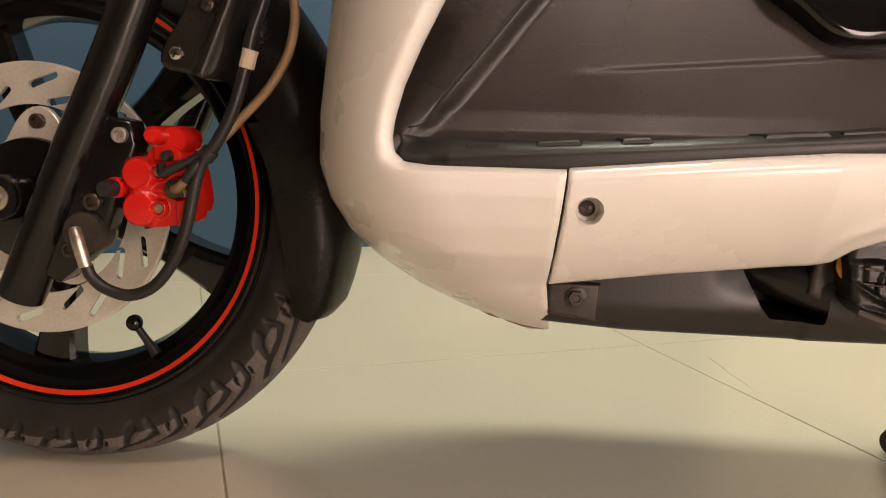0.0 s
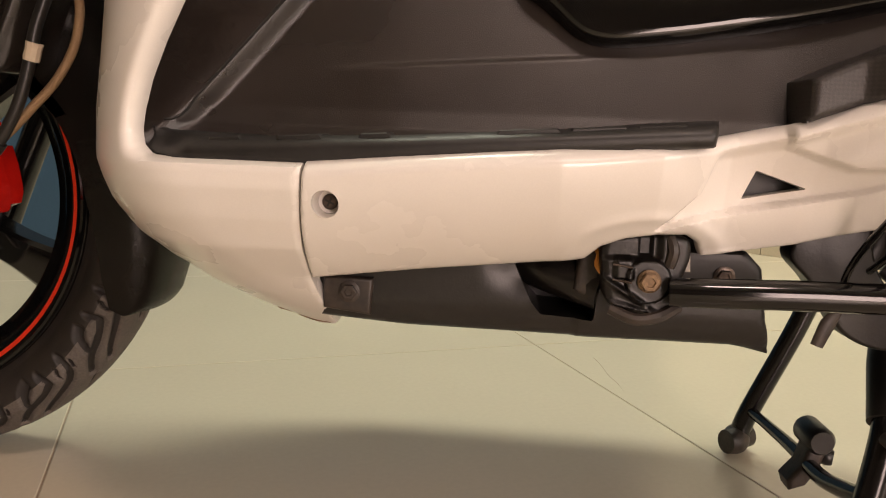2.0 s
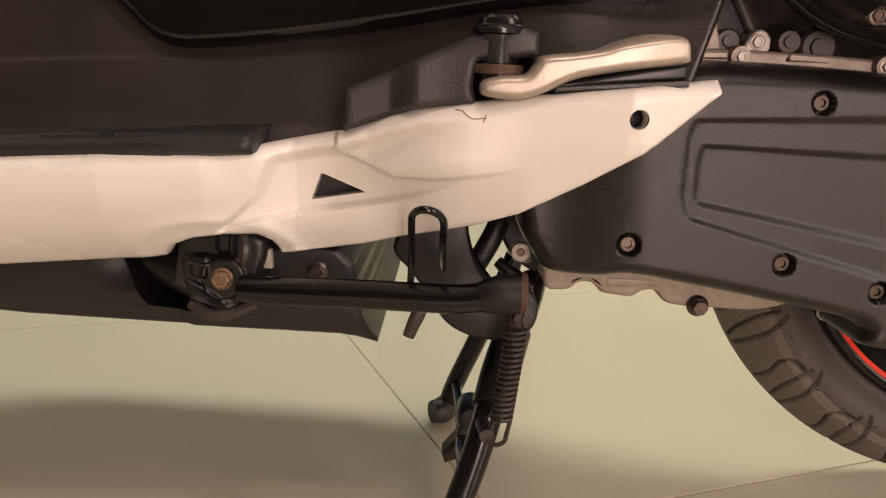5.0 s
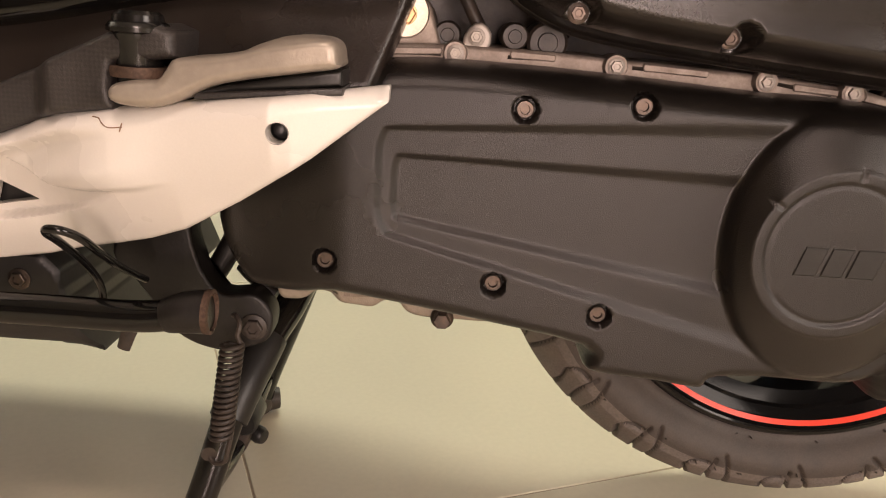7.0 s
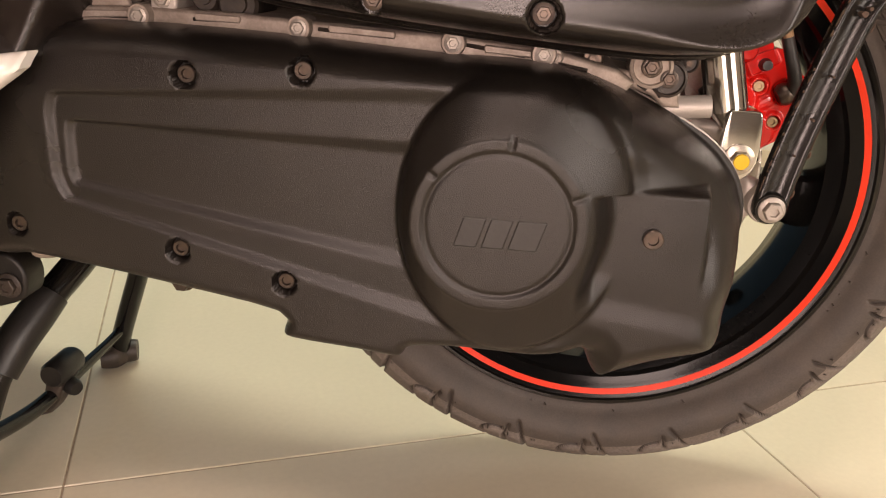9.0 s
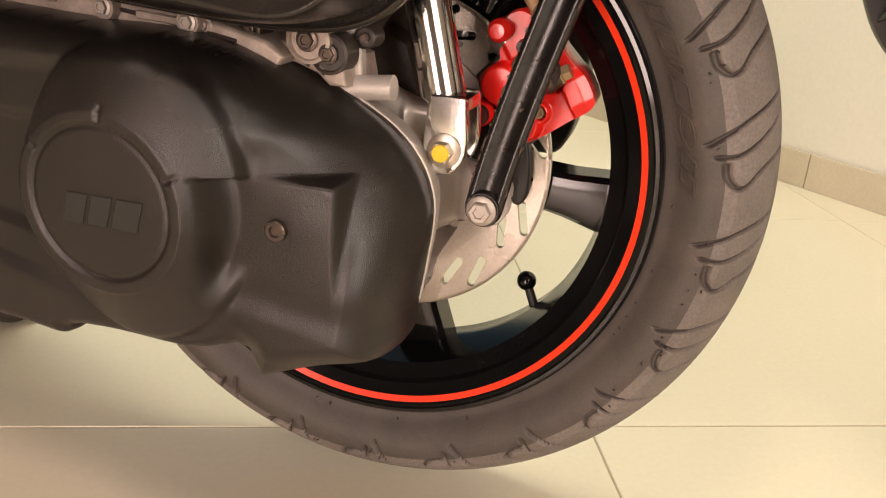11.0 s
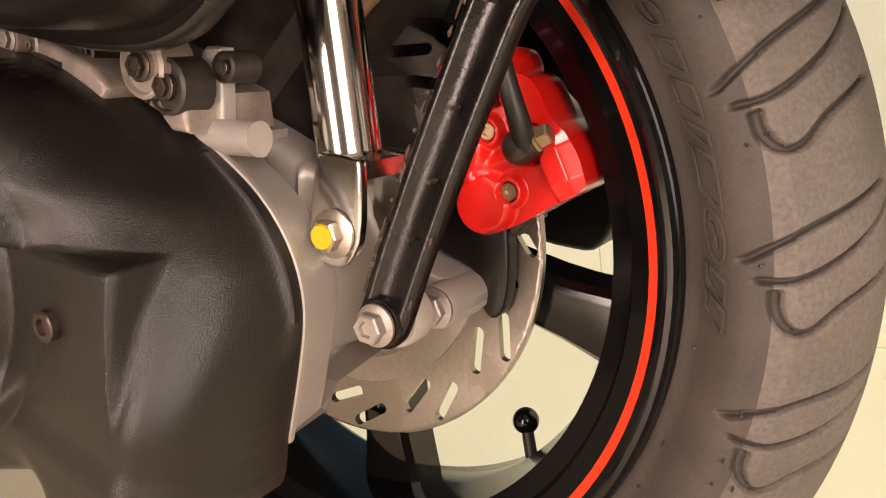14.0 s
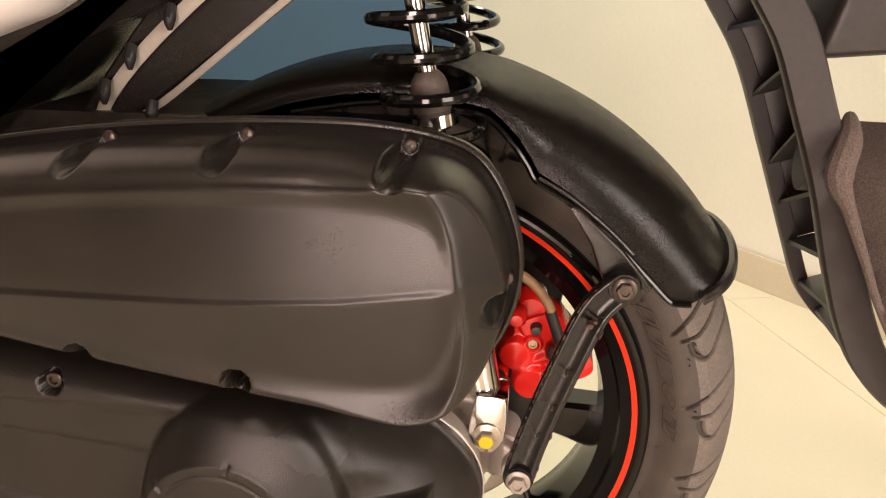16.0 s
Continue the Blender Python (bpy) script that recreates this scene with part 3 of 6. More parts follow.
def brake_disc(parent, c, y, r_out, r_in, start, label, mat, lobes=0, pairs=10, radii=(0.878, 0.768), lag=0.20, length=0.0275):
    """Slotted steel brake disc on its carrier, at the given y."""
    slots = []
    for k in range(pairs):
        a = start + 2 * math.pi * k / pairs
        slots.append(slot_shape(c, a, radii[0] * r_out, length, 0.0064, -0.50))
        slots.append(slot_shape(c, a - lag, radii[1] * r_out, length, 0.0064, -0.50))
    disc = relief("brake_disc", circle(c.x, c.z, r_out, 160), lambda x, z, d: np.full_like(x, y) + 0.0006 * edge_round(d, 0.0008), y + 0.0042, mat, parent, label, 0.0013, holes=slots + [circle(c.x, c.z, r_in, 96)], sharp=30)
    if lobes:
        shape = [(c.x + (0.066 + 0.013 * math.cos(lobes * (t - 1.45))) * math.cos(t), c.z + (0.066 + 0.013 * math.cos(lobes * (t - 1.45))) * math.sin(t)) for t in np.linspace(0, 2 * math.pi, 90, endpoint=False)]
        carrier = part("disc_carrier", slab(shape, [(0, y + 0.002), (0, y - 0.003), (0.001, y - 0.004)]), mat, disc, "dull steel disc carrier")
        part("hub_cover", lathe([(0, y - 0.012), (0.040, y - 0.012), (0.052, y - 0.008), (0.054, y)], (c.x, 0, c.z), 48), GLOSS, disc)
        for k in range(lobes):
            t = 1.45 + 2 * math.pi * k / lobes
            socket_bolt("bolt", carrier, c.x + 0.0665 * math.cos(t), y - 0.004, c.z + 0.0665 * math.sin(t), 0.0062, DARKBOLT)
    else:
        part("disc_carrier", lathe([(0.030, y - 0.005), (r_in - 0.016, y - 0.005), (r_in - 0.013, y - 0.0025), (r_in + 0.001, y - 0.0022), (r_in + 0.001, y + 0.0015), (0.03, y + 0.003), (0.03, y - 0.005)], (c.x, 0, c.z), 64), CARRIER, disc, "dull steel disc carrier")
    return disc


# near-side grooves as (width factor, angle and place across); the far side mirrors them half a pitch on
FRONT_NEAR = [(1.0, [(0.324, -1.02), (0.306, -0.84), (0.255, -0.69), (0.168, -0.58), (0.098, -0.46), (0.05, -0.30)]), (1.0, [(0.200, -1.02), (0.207, -0.90), (0.174, -0.84), (0.112, -0.76), (0.060, -0.71), (0.018, -0.62), (-0.03, -0.45)]),
              (1.0, [(0.131, -1.04), (0.095, -0.97), (0.072, -0.85), (0.060, -0.71)]), (0.45, [(0.275, -0.96), (0.262, -0.92), (0.258, -0.85)]), (0.45, [(0.345, -0.92), (0.336, -0.88), (0.330, -0.83)]), (0.9, [(0.30, -0.25), (0.22, -0.06)])]
REAR_NEAR = [(0.8, [(0.198, -1.10), (0.218, -0.98), (0.245, -0.78), (0.274, -0.38), (0.288, -0.18)]), (0.8, [(0.164, -1.03), (0.163, -0.90), (0.179, -0.72), (0.220, -0.38), (0.259, -0.10)]),
             (0.85, [(0.143, -0.97), (0.109, -0.96), (0.082, -0.90), (0.082, -0.79), (0.119, -0.59), (0.153, -0.16)])]


def both_sides(lines, period):
    lines = [(w, [tuple(p) for p in smooth_line(line, 4)]) for w, line in lines]
    return lines + [(w, [(t + period / 2, -v) for t, v in line]) for w, line in lines]


front_wheel = wheel("front_wheel", FW, 0.0365, 0.034, 5, radians(-99), "gloss black five-spoke cast front wheel", 0.0, 0.007)
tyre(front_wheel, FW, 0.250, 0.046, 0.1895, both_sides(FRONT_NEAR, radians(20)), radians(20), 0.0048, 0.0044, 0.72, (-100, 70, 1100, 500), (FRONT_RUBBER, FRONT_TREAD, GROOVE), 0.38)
brake_disc(front_wheel, FW, -0.088, 0.115, 0.080, radians(-24), "slotted steel front brake disc", LIT_STEEL, 5)
rear_wheel = wheel("rear_wheel", RW, 0.0475, 0.036, 5, radians(-80), "gloss black five-spoke cast rear wheel", 0.016, 0.008)
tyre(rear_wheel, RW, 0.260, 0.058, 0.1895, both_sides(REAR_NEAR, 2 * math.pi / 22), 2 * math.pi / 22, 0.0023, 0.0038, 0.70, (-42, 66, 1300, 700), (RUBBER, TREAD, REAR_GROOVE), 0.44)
brake_disc(rear_wheel, RW, -0.0347, 0.117, 0.084, radians(-18), "slotted steel rear brake disc", STEEL, 0, 12, (0.912, 0.836), 0.162, 0.0262)


# ---- bodywork ----
def side_top(x):
    return spread(x, [0.43, 0.44, 0.50, 0.56, 0.62, 0.69, 0.74, 0.79, 0.86, 0.93, 0.96], [0.296, 0.297, 0.302, 0.307, 0.311, 0.318, 0.329, 0.347, 0.359, 0.369, 0.371])


SIDE = [(0.4461, 0.297), (0.50, 0.302), (0.56, 0.307), (0.62, 0.3115), (0.69, 0.318), (0.74, 0.329), (0.788, 0.347), (0.864, 0.359), (0.9655, 0.3722), (0.9660, 0.3645), (0.929, 0.335), (0.89, 0.308),
        (0.855, 0.286), (0.83, 0.2755), (0.805, 0.2675), (0.755, 0.253), (0.699, 0.2425), (0.694, 0.252), (0.685, 0.2575), (0.665, 0.2575), (0.645, 0.2545), (0.630, 0.248), (0.622, 0.238), (0.615, 0.2365), (0.579, 0.233), (0.51, 0.2255), (0.4401, 0.2165), (0.4421, 0.25)]


def side_y(x, z, d):
    top = side_top(x)
    under = spread(x, [0.44, 0.51, 0.615, 0.755, 0.809, 0.855, 0.93, 0.96], [0.217, 0.2255, 0.2365, 0.253, 0.268, 0.286, 0.335, 0.361])
    v = np.clip((z - under) / np.maximum(top - under, 0.004), 0, 1)
    y_top = spread(x, [0.44, 0.60, 0.66, 0.71, 0.76, 0.82, 0.91, 0.96], [-0.258, -0.258, -0.248, -0.224, -0.232, -0.256, -0.282, -0.256])
    y_low = spread(x, [0.44, 0.60, 0.70, 0.78, 0.86, 0.92, 0.96], [-0.203, -0.203, -0.197, -0.206, -0.245, -0.272, -0.256])
    y = y_low + (y_top - y_low) * (1 - (1 - v) ** 2.2)
    # pinched waist, sculpted crease above the vent and flare round the stand pivot
    y += 0.009 * np.exp(-(((x - 0.728) / 0.035) ** 2)) * np.exp(-(((v - 0.62) / 0.33) ** 2))
    y -= 0.004 * ramp(x, 0.70, 0.80) * np.exp(-(((z - (0.300 + 0.22 * (x - 0.74))) / 0.010) ** 2)) * (1 - ramp(x, 0.80, 0.85))
    y -= 0.0022 * np.exp(-((np.hypot((x - 0.659) / 0.052, (z - 0.238) / 0.031) - 1) / 0.13) ** 2)
    front = spread(z, [0.24, 0.262, 0.285, 0.307, 0.320, 0.34], [0.640, 0.662, 0.6865, 0.6945, 0.699, 0.703])
    sill = spread(x, [0.64, 0.655, 0.693, 0.757, 0.786, 0.805, 0.85], [0.252, 0.2585, 0.2690, 0.2825, 0.2905, 0.2985, 0.320])
    y += 0.011 * ramp(x, front, front + 0.006) * (1 - ramp(x, 0.745, 0.835)) * ramp(z, sill - 0.002, sill + 0.002) * (1 - ramp(z, top - 0.016, top - 0.007))
    edge = spread(x, [0.734, 0.741, 0.776, 0.80, 0.83, 0.86], [0.334, 0.3155, 0.3030, 0.3040, 0.3090, 0.3165])
    y -= 0.009 * ramp(z, edge - 0.002, edge + 0.002) * ramp(x, 0.736, 0.741) * (1 - ramp(x, 0.79, 0.86))
    # rolled upper lip
    y += 0.010 * np.clip(1 - (top - z) / 0.010, 0, 1) ** 2
    return y + 0.0018 * edge_round(d, 0.0025)


VENT = [(0.7195, 0.281), (0.757, 0.2895), (0.7265, 0.300)]
side_panel = relief("side_panel", SIDE, side_y, lambda x, z: side_y(x, z, np.full_like(x, 1.0)) + 0.012, WHITE, scooter, "pearl white lower side panel, lightly scuffed", 0.0013,
                    holes=[VENT, circle(0.459, 0.272, 0.0085), circle(0.9135, 0.3485, 0.0054)])
# black slab gives the vent its dark inside, as painted shade
part("vent_shade_slab", slab(VENT, [(-0.006, -0.165), (-0.006, -0.185), (-0.003, -0.187)]), HOSE, side_panel, "black slab standing in for shade behind the triangular vent")
part("screw_recess", lathe([(0.0088, -0.251), (0.0075, -0.243), (0.0075, -0.236), (0, -0.236)], (0.459, 0, 0.272), 28), WHITE, side_panel)
cross_screw("screw", side_panel, 0.459, -0.2365, 0.272, 0.0050, DARKBOLT)
# black cup closes the hole and stands in for its shaded inside
part("hole_shade_cup", lathe([(0.0057, -0.2790), (0.0053, -0.262), (0, -0.258)], (0.9135, 0, 0.3485), 24), HOSE, side_panel)

SHIELD = [(0.400, 0.470), (0.384, 0.430), (0.367, 0.393), (0.354, 0.367), (0.344, 0.344), (0.3385, 0.325), (0.3365, 0.312), (0.3385, 0.303), (0.345, 0.2975), (0.36, 0.2962), (0.40, 0.2962), (0.4445, 0.296),
          (0.4405, 0.250), (0.4385, 0.2165), (0.4455, 0.1700), (0.4300, 0.1685), (0.4115, 0.1715), (0.376, 0.1845), (0.340, 0.2015), (0.3115, 0.2215), (0.290, 0.2425), (0.2765, 0.266), (0.2675, 0.292), (0.2680, 0.327), (0.2720, 0.364), (0.2755, 0.400), (0.2810, 0.470)]


def shield_y(x, z, d):
    left = spread(z, [0.16, 0.1715, 0.1845, 0.2015, 0.2215, 0.2425, 0.266, 0.292, 0.327, 0.364, 0.40, 0.47], [0.42, 0.4115, 0.376, 0.340, 0.3115, 0.290, 0.2755, 0.2675, 0.268, 0.272, 0.2755, 0.281])
    u = np.clip((x - left) / 0.105, 0, 1)
    wide = spread(z, [0.165, 0.176, 0.217, 0.24, 0.26, 0.28, 0.297, 0.33, 0.47], [-0.155, -0.162, -0.2025, -0.232, -0.2465, -0.2555, -0.2575, -0.255, -0.250])
    y = -0.118 + (wide + 0.118) * (1 - (1 - u) ** 2.3) ** 0.62
    y += 0.010 * np.clip(1 - d / 0.010, 0, 1) ** 2 * ramp(z, 0.291, 0.30) * ramp(x, left + 0.03, left + 0.05)
    y += 0.0015 * np.sin(x * 60 + z * 35) * ramp(z, 0.23, 0.19)
    return y + 0.0018 * edge_round(d, 0.0025)


shield = relief("leg_shield", SHIELD, shield_y, lambda x, z: np.maximum(shield_y(x, z, np.full_like(x, 1.0)) + 0.02, np.where(x < 0.31, -0.03, -0.5)), WHITE, scooter, "pearl white front leg shield, scraped along its lower lip", 0.0025)
nick = part("nick", slab(loop_xz([(0.4395, 0.228), (0.4425, 0.2295), (0.4445, 0.2275), (0.4435, 0.2262), (0.4447, 0.2248), (0.4405, 0.2252)], 2), [(0, -0.200), (0, -0.2088)]), HOSE, side_panel, "small chipped nick in the seam")

# inner footwell: mat ledge, tunnel wall and glossy upper panel
TUNNEL = [(0.314, 0.30), (0.314, 0.318), (0.320, 0.344), (0.336, 0.393), (0.366, 0.47), (0.990, 0.47), (0.975, 0.421), (0.955, 0.367), (0.86, 0.352), (0.79, 0.340), (0.74, 0.322), (0.69, 0.306), (0.50, 0.296)]


CREASE = (0.3592, 0.07)


def tunnel_y(x, z, d):
    lean = spread(z, [0.30, 0.318, 0.33, 0.42, 0.47], [-0.225, -0.205, -0.199, -0.166, -0.152])
    seam = spread(z, [0.30, 0.3195, 0.338, 0.366, 0.402, 0.462], [0.325, 0.349, 0.366, 0.388, 0.416, 0.462])
    front = 1 - ramp(x, seam - 0.003, seam + 0.018)
    y = lean - 0.012 * front
    # long shallow crease and the bulge ahead of the foot peg
    y -= 0.0022 * (1 - ramp(z, CREASE[0] + CREASE[1] * (x - 0.5), CREASE[0] + 0.0035 + CREASE[1] * (x - 0.5))) * ramp(x, 0.44, 0.50) * (1 - ramp(x, 0.60, 0.66))
    y -= 0.050 * ramp(x, 0.72, 0.90)
    return y + 0.006 * edge_round(d, 0.006)


tunnel = relief("footwell_panel", TUNNEL, tunnel_y, -0.09, LEATHER, scooter, "black grained plastic footwell and tunnel panel", 0.0016)
part("panel_seam", tube([(x, float(tunnel_y(np.array([x]), np.array([z]), np.array([1.0]))[0]) - 0.0003, z) for x, z in smooth_line([(0.345, 0.3195), (0.351, 0.3205), (0.357, 0.3250), (0.366, 0.338), (0.388, 0.366), (0.416, 0.402), (0.462, 0.462)], 8)], 0.0011, 6, 1), HOSE, tunnel)

MAT = [(0.338, 0.300), (0.346, 0.2945), (0.36, 0.2925), (0.445, 0.2925), (0.50, 0.298), (0.56, 0.303), (0.62, 0.3075), (0.69, 0.3135), (0.693, 0.330), (0.66, 0.3275), (0.60, 0.3215), (0.50, 0.3145), (0.42, 0.3115), (0.35, 0.313), (0.337, 0.318)]
foot_mat = relief("foot_mat", MAT, lambda x, z, d: -0.2475 + 0.014 * ramp(x, 0.375, 0.345) + 0.010 * ramp(z, 0.301 + 0.065 * (x - 0.4), 0.315 + 0.065 * (x - 0.4)) + 0.006 * edge_round(d, 0.006), -0.19, HOSE, scooter, "black rubber foot mat edge, dusty, with moulded tread bars", 0.002)
for x0, x1 in ((0.382, 0.405), (0.425, 0.455), (0.476, 0.497), (0.56, 0.60), (0.604, 0.640), (0.643, 0.676)):
    z0, z1 = 0.3105 + 0.058 * (x0 - 0.42), 0.3105 + 0.058 * (x1 - 0.42)
    part("mat_rib", slab([(x0, z0 - 0.0022), (x1, z1 - 0.0022), (x1 - 0.003, z1 + 0.0012), (x0 + 0.002, z0 + 0.0012)], [(0, -0.20), (0, -0.2405), (0.0008, -0.2415)]), HOSE, foot_mat)
relief("glossy_panel", loop_xz([(0.575, 0.412), (0.592, 0.397), (0.610, 0.381), (0.626, 0.3755), (0.645, 0.3755), (0.69, 0.381), (0.76, 0.393), (0.84, 0.407), (0.95, 0.421), (0.98, 0.44), (0.97, 0.50), (0.60, 0.50), (0.572, 0.43)], 5),
       lambda x, z, d: -0.172 - 0.050 * ramp(x, 0.70, 0.95) + 0.22 * (z - 0.41) - 0.016 * (1 - edge_round(d, 0.011)), -0.13, GLOSS, scooter, "gloss black upper side panel", 0.0018)

# dark belly cover under the floor
BELLY = [(0.438, 0.222), (0.438, 0.1815), (0.50, 0.1755), (0.618, 0.173), (0.735, 0.1725), (0.764, 0.166), (0.752, 0.195), (0.746, 0.232), (0.735, 0.243), (0.70, 0.243), (0.62, 0.236), (0.54, 0.230)]
belly = relief("belly_cover", BELLY, lambda x, z, d: -0.172 - 0.004 * ramp(x, 0.62, 0.625) + 0.022 * np.clip((0.20 - z) / 0.03, 0, 1) ** 2 + 0.010 * ramp(x, 0.62, 0.575) * ramp(z, 0.20, 0.225) * ramp(x, 0.55, 0.60) + 0.003 * edge_round(d, 0.004), 0.13, HOSE, scooter, "matt black plastic belly cover with an open gap", 0.0025, holes=[[(0.574, 0.2330), (0.590, 0.2000), (0.597, 0.1915), (0.634, 0.1890), (0.637, 0.2370)]])
# black sheet behind the opening, in place of the shade inside
part("gap_shade_sheet", slab([(0.56, 0.245), (0.565, 0.182), (0.66, 0.180), (0.66, 0.248)], [(0, -0.090), (0, -0.100), (0.002, -0.102)]), OILY, belly, "dark sheet standing in for shade behind the belly cover")
part("belly_bracket", slab([(0.442, 0.214), (0.442, 0.190), (0.476, 0.186), (0.478, 0.213)], rounded(-0.165, -0.1775, 0.003)), GRIME, belly, "worn bracket with a bolt")
hex_bolt("bolt", belly, 0.461, -0.1775, 0.203, 0.0058, GRIME)
hex_bolt("bolt", belly, 0.7205, -0.1765, 0.2255, 0.0055, DARKBOLT)
part("frame_tube", tube([(0.57, -0.13, 0.232), (0.60, -0.150, 0.222), (0.64, -0.168, 0.212)], 0.0165, 18), OILY, scooter)

# ---- transmission cover ----
COVER = [(0.905, 0.372), (0.936, 0.380), (0.976, 0.385), (1.04, 0.3845), (1.102, 0.382), (1.18, 0.3775), (1.219, 0.377), (1.253, 0.3735), (1.288, 0.3615), (1.322, 0.3450), (1.344, 0.332), (1.359, 0.316), (1.3665, 0.299), (1.3680, 0.282), (1.3650, 0.255), (1.3620, 0.234), (1.3600, 0.2150),
         (1.3500, 0.2055), (1.325, 0.1980), (1.290, 0.1865), (1.2830, 0.1890), (1.2790, 0.1980), (1.272, 0.2085), (1.244, 0.2055), (1.203, 0.2065), (1.172, 0.2045), (1.166, 0.1985), (1.160, 0.1965), (1.138, 0.199), (1.098, 0.2025), (1.090, 0.2075), (1.088, 0.2195), (1.028, 0.2305), (0.972, 0.239), (0.934, 0.2435), (0.912, 0.2395), (0.885, 0.239), (0.872, 0.248), (0.858, 0.281), (0.862, 0.34)]
HUB = (1.2185, 0.2945)


def cover_y(x, z, d):
    h = np.zeros_like(x)
    # two stepped pockets that widen towards the drum, each bounded by sloping edges
    a, b = 0.3480 + 0.0755 * (x - 0.961), 0.3460 + 0.034 * (x - 0.961)
    c, cc = 0.3320 + 0.008 * (x - 0.966), 0.3310 - 0.035 * (x - 0.966)
    k, kk = 0.2960 - 0.149 * (x - 0.976), 0.2915 - 0.182 * (x - 0.976)
    m, mm = 0.2810 - 0.235 * (x - 0.990), 0.2765 - 0.270 * (x - 0.990)
    round_1 = 0.953 + 4.0 * np.clip(np.abs(z - 0.318) - 0.016, 0, 1) ** 1.6
    round_2 = 0.962 + 4.0 * np.clip(np.abs(z - 0.312) - 0.010, 0, 1) ** 1.6
    left = ramp(x, round_1 + 0.003, round_1 + 0.009)
    left2 = ramp(x, round_2 + 0.003, round_2 + 0.009)
    h += 0.0027 * (1 - ramp(z, b, a)) * ramp(z, mm, m) * left
    h += 0.0027 * (1 - ramp(z, cc, c)) * ramp(z, kk, k) * left2
    r = np.hypot(x - HUB[0], z - HUB[1])
    # drum with sloping flank, raised ring, groove and flat badge disc
    q = np.hypot((x - 1.2265) / 0.0668, (z - 0.2945) / 0.0835)
    drum = 1 - ramp(q, 0.93, 1.01)
    rise, fall = np.clip(0.985 - q, 0, 1) * 0.075, np.clip(r - 0.0480, 0, 1)
    h = h * (1 - drum) - 0.0012 * drum - 0.0183 * (rise / (rise + fall + 1e-9)) ** 0.85
    h -= 0.0007 * (1 - ramp(r, 0.0478, 0.0492))
    h += 0.0018 * np.exp(-(((r - 0.0402) / 0.0011) ** 2))
    h += 0.0009 * (1 - ramp(r, 0.0385, 0.0402))
    ang = np.degrees(np.arctan2(z - HUB[1], x - HUB[0])) % 360
    for at in (84, 144, 24):
        h += 0.0016 * np.exp(-((((ang - at + 180) % 360 - 180) / 1.5) ** 2)) * ramp(r, 0.0418, 0.0435) * (1 - ramp(r, 0.0485, 0.0515))
    # the band above the ribs leans back
    h += 0.10 * np.clip(z - (0.351 + 0.0755 * (x - 0.961)), 0, 1) * ramp(q, 0.97, 1.05)
    # flat rear boss beside the drum and the sloping shoulder round the outer edge
    boss = ramp(x, 1.262, 1.276) * (1 - ramp(x, 1.334, 1.338)) * ramp(z, 0.232, 0.266) * (1 - ramp(z, 0.3115, 0.3145))
    out = boss * ramp(r, 0.050, 0.066)
    h = h * (1 - out) + 0.0050 * out
    h += 0.024 * ramp(z, 0.250, 0.306) * ramp(x, 1.268, 1.345) * ramp(d, 0.055, 0.012) * ramp(q, 0.95, 1.14) * (1 - 0.85 * boss)
    h += spread(z, [0.20, 0.26, 0.33, 0.39], [0.016, 0.018, 0.027, 0.032]) * edge_round(d, spread(z, [0.20, 0.26, 0.34, 0.39], [0.009, 0.011, 0.016, 0.017]))
    # the rear end rolls back deeply to meet the crankcase
    h += 0.034 * ramp(x, 1.258, 1.300) * ramp(z, 0.40, 0.33) * np.clip(1 - d / 0.026, 0, 1) ** 2
    h += 0.018 * ramp(x, 0.945, 0.87)
    for bx, bz in COVER_BOLTS:
        h += 0.0085 * (1 - ramp(np.hypot(x - bx, z - bz), 0.0066, 0.0076))
    return -blend_max(0.2220 - h, np.full_like(h, 0.1600), 0.0022)


COVER_BOLTS = [(1.0400, 0.3617), (1.1062, 0.3675), (0.9290, 0.2655), (1.0300, 0.258), (1.0945, 0.2425)]
COVER = loop_xz(COVER, 3)
cover = relief("transmission_cover", COVER, cover_y, -0.155, MATTE, scooter, "matt black belt transmission cover with stepped ribs and a round badge boss", 0.0012, sharp=70)
def cover_flat(bx, bz):
    return float(cover_y(np.array([bx + 0.0095]), np.array([bz]), np.array([0.05]))[0])


for bx, bz in COVER_BOLTS:
    socket_bolt("bolt", cover, bx, cover_flat(bx, bz) + 0.0085, bz, 0.0052, DARKBOLT, height=0.0042)
socket_bolt("bolt", cover, 1.305, -0.2168, 0.287, 0.0058, DARKBOLT, height=0.0036)
for bx, bw in ((1.1975, 0.0125), (1.2125, 0.0120), (1.2270, 0.0155)):
    part("badge_bar", slab([(bx - 0.0024, 0.2825), (bx + bw - 0.0024, 0.2825), (bx + bw + 0.0024, 0.2990), (bx + 0.0024, 0.2990)], [(0, -0.2380), (0, -0.2417), (0.0005, -0.2421)]), HOSE, cover)

# ---- air filter box ----
AIRBOX = [(0.985, 0.475), (1.000, 0.452), (1.022, 0.425), (1.052, 0.407), (1.09, 0.398), (1.165, 0.390), (1.25, 0.383), (1.30, 0.381), (1.335, 0.386), (1.359, 0.402), (1.373, 0.430), (1.3775, 0.462), (1.371, 0.492), (1.355, 0.520), (1.333, 0.5335), (1.29, 0.538), (1.227, 0.5340), (1.147, 0.5235), (1.07, 0.508), (1.00, 0.489)]
AIR_SCREWS = [(1.3685, 0.4595), (1.310, 0.5280), (1.220, 0.5245), (1.140, 0.5145), (1.058, 0.501)]
AIR_HOLES = [(1.0630, 0.4150), (1.1456, 0.4070), (1.2335, 0.4045)]


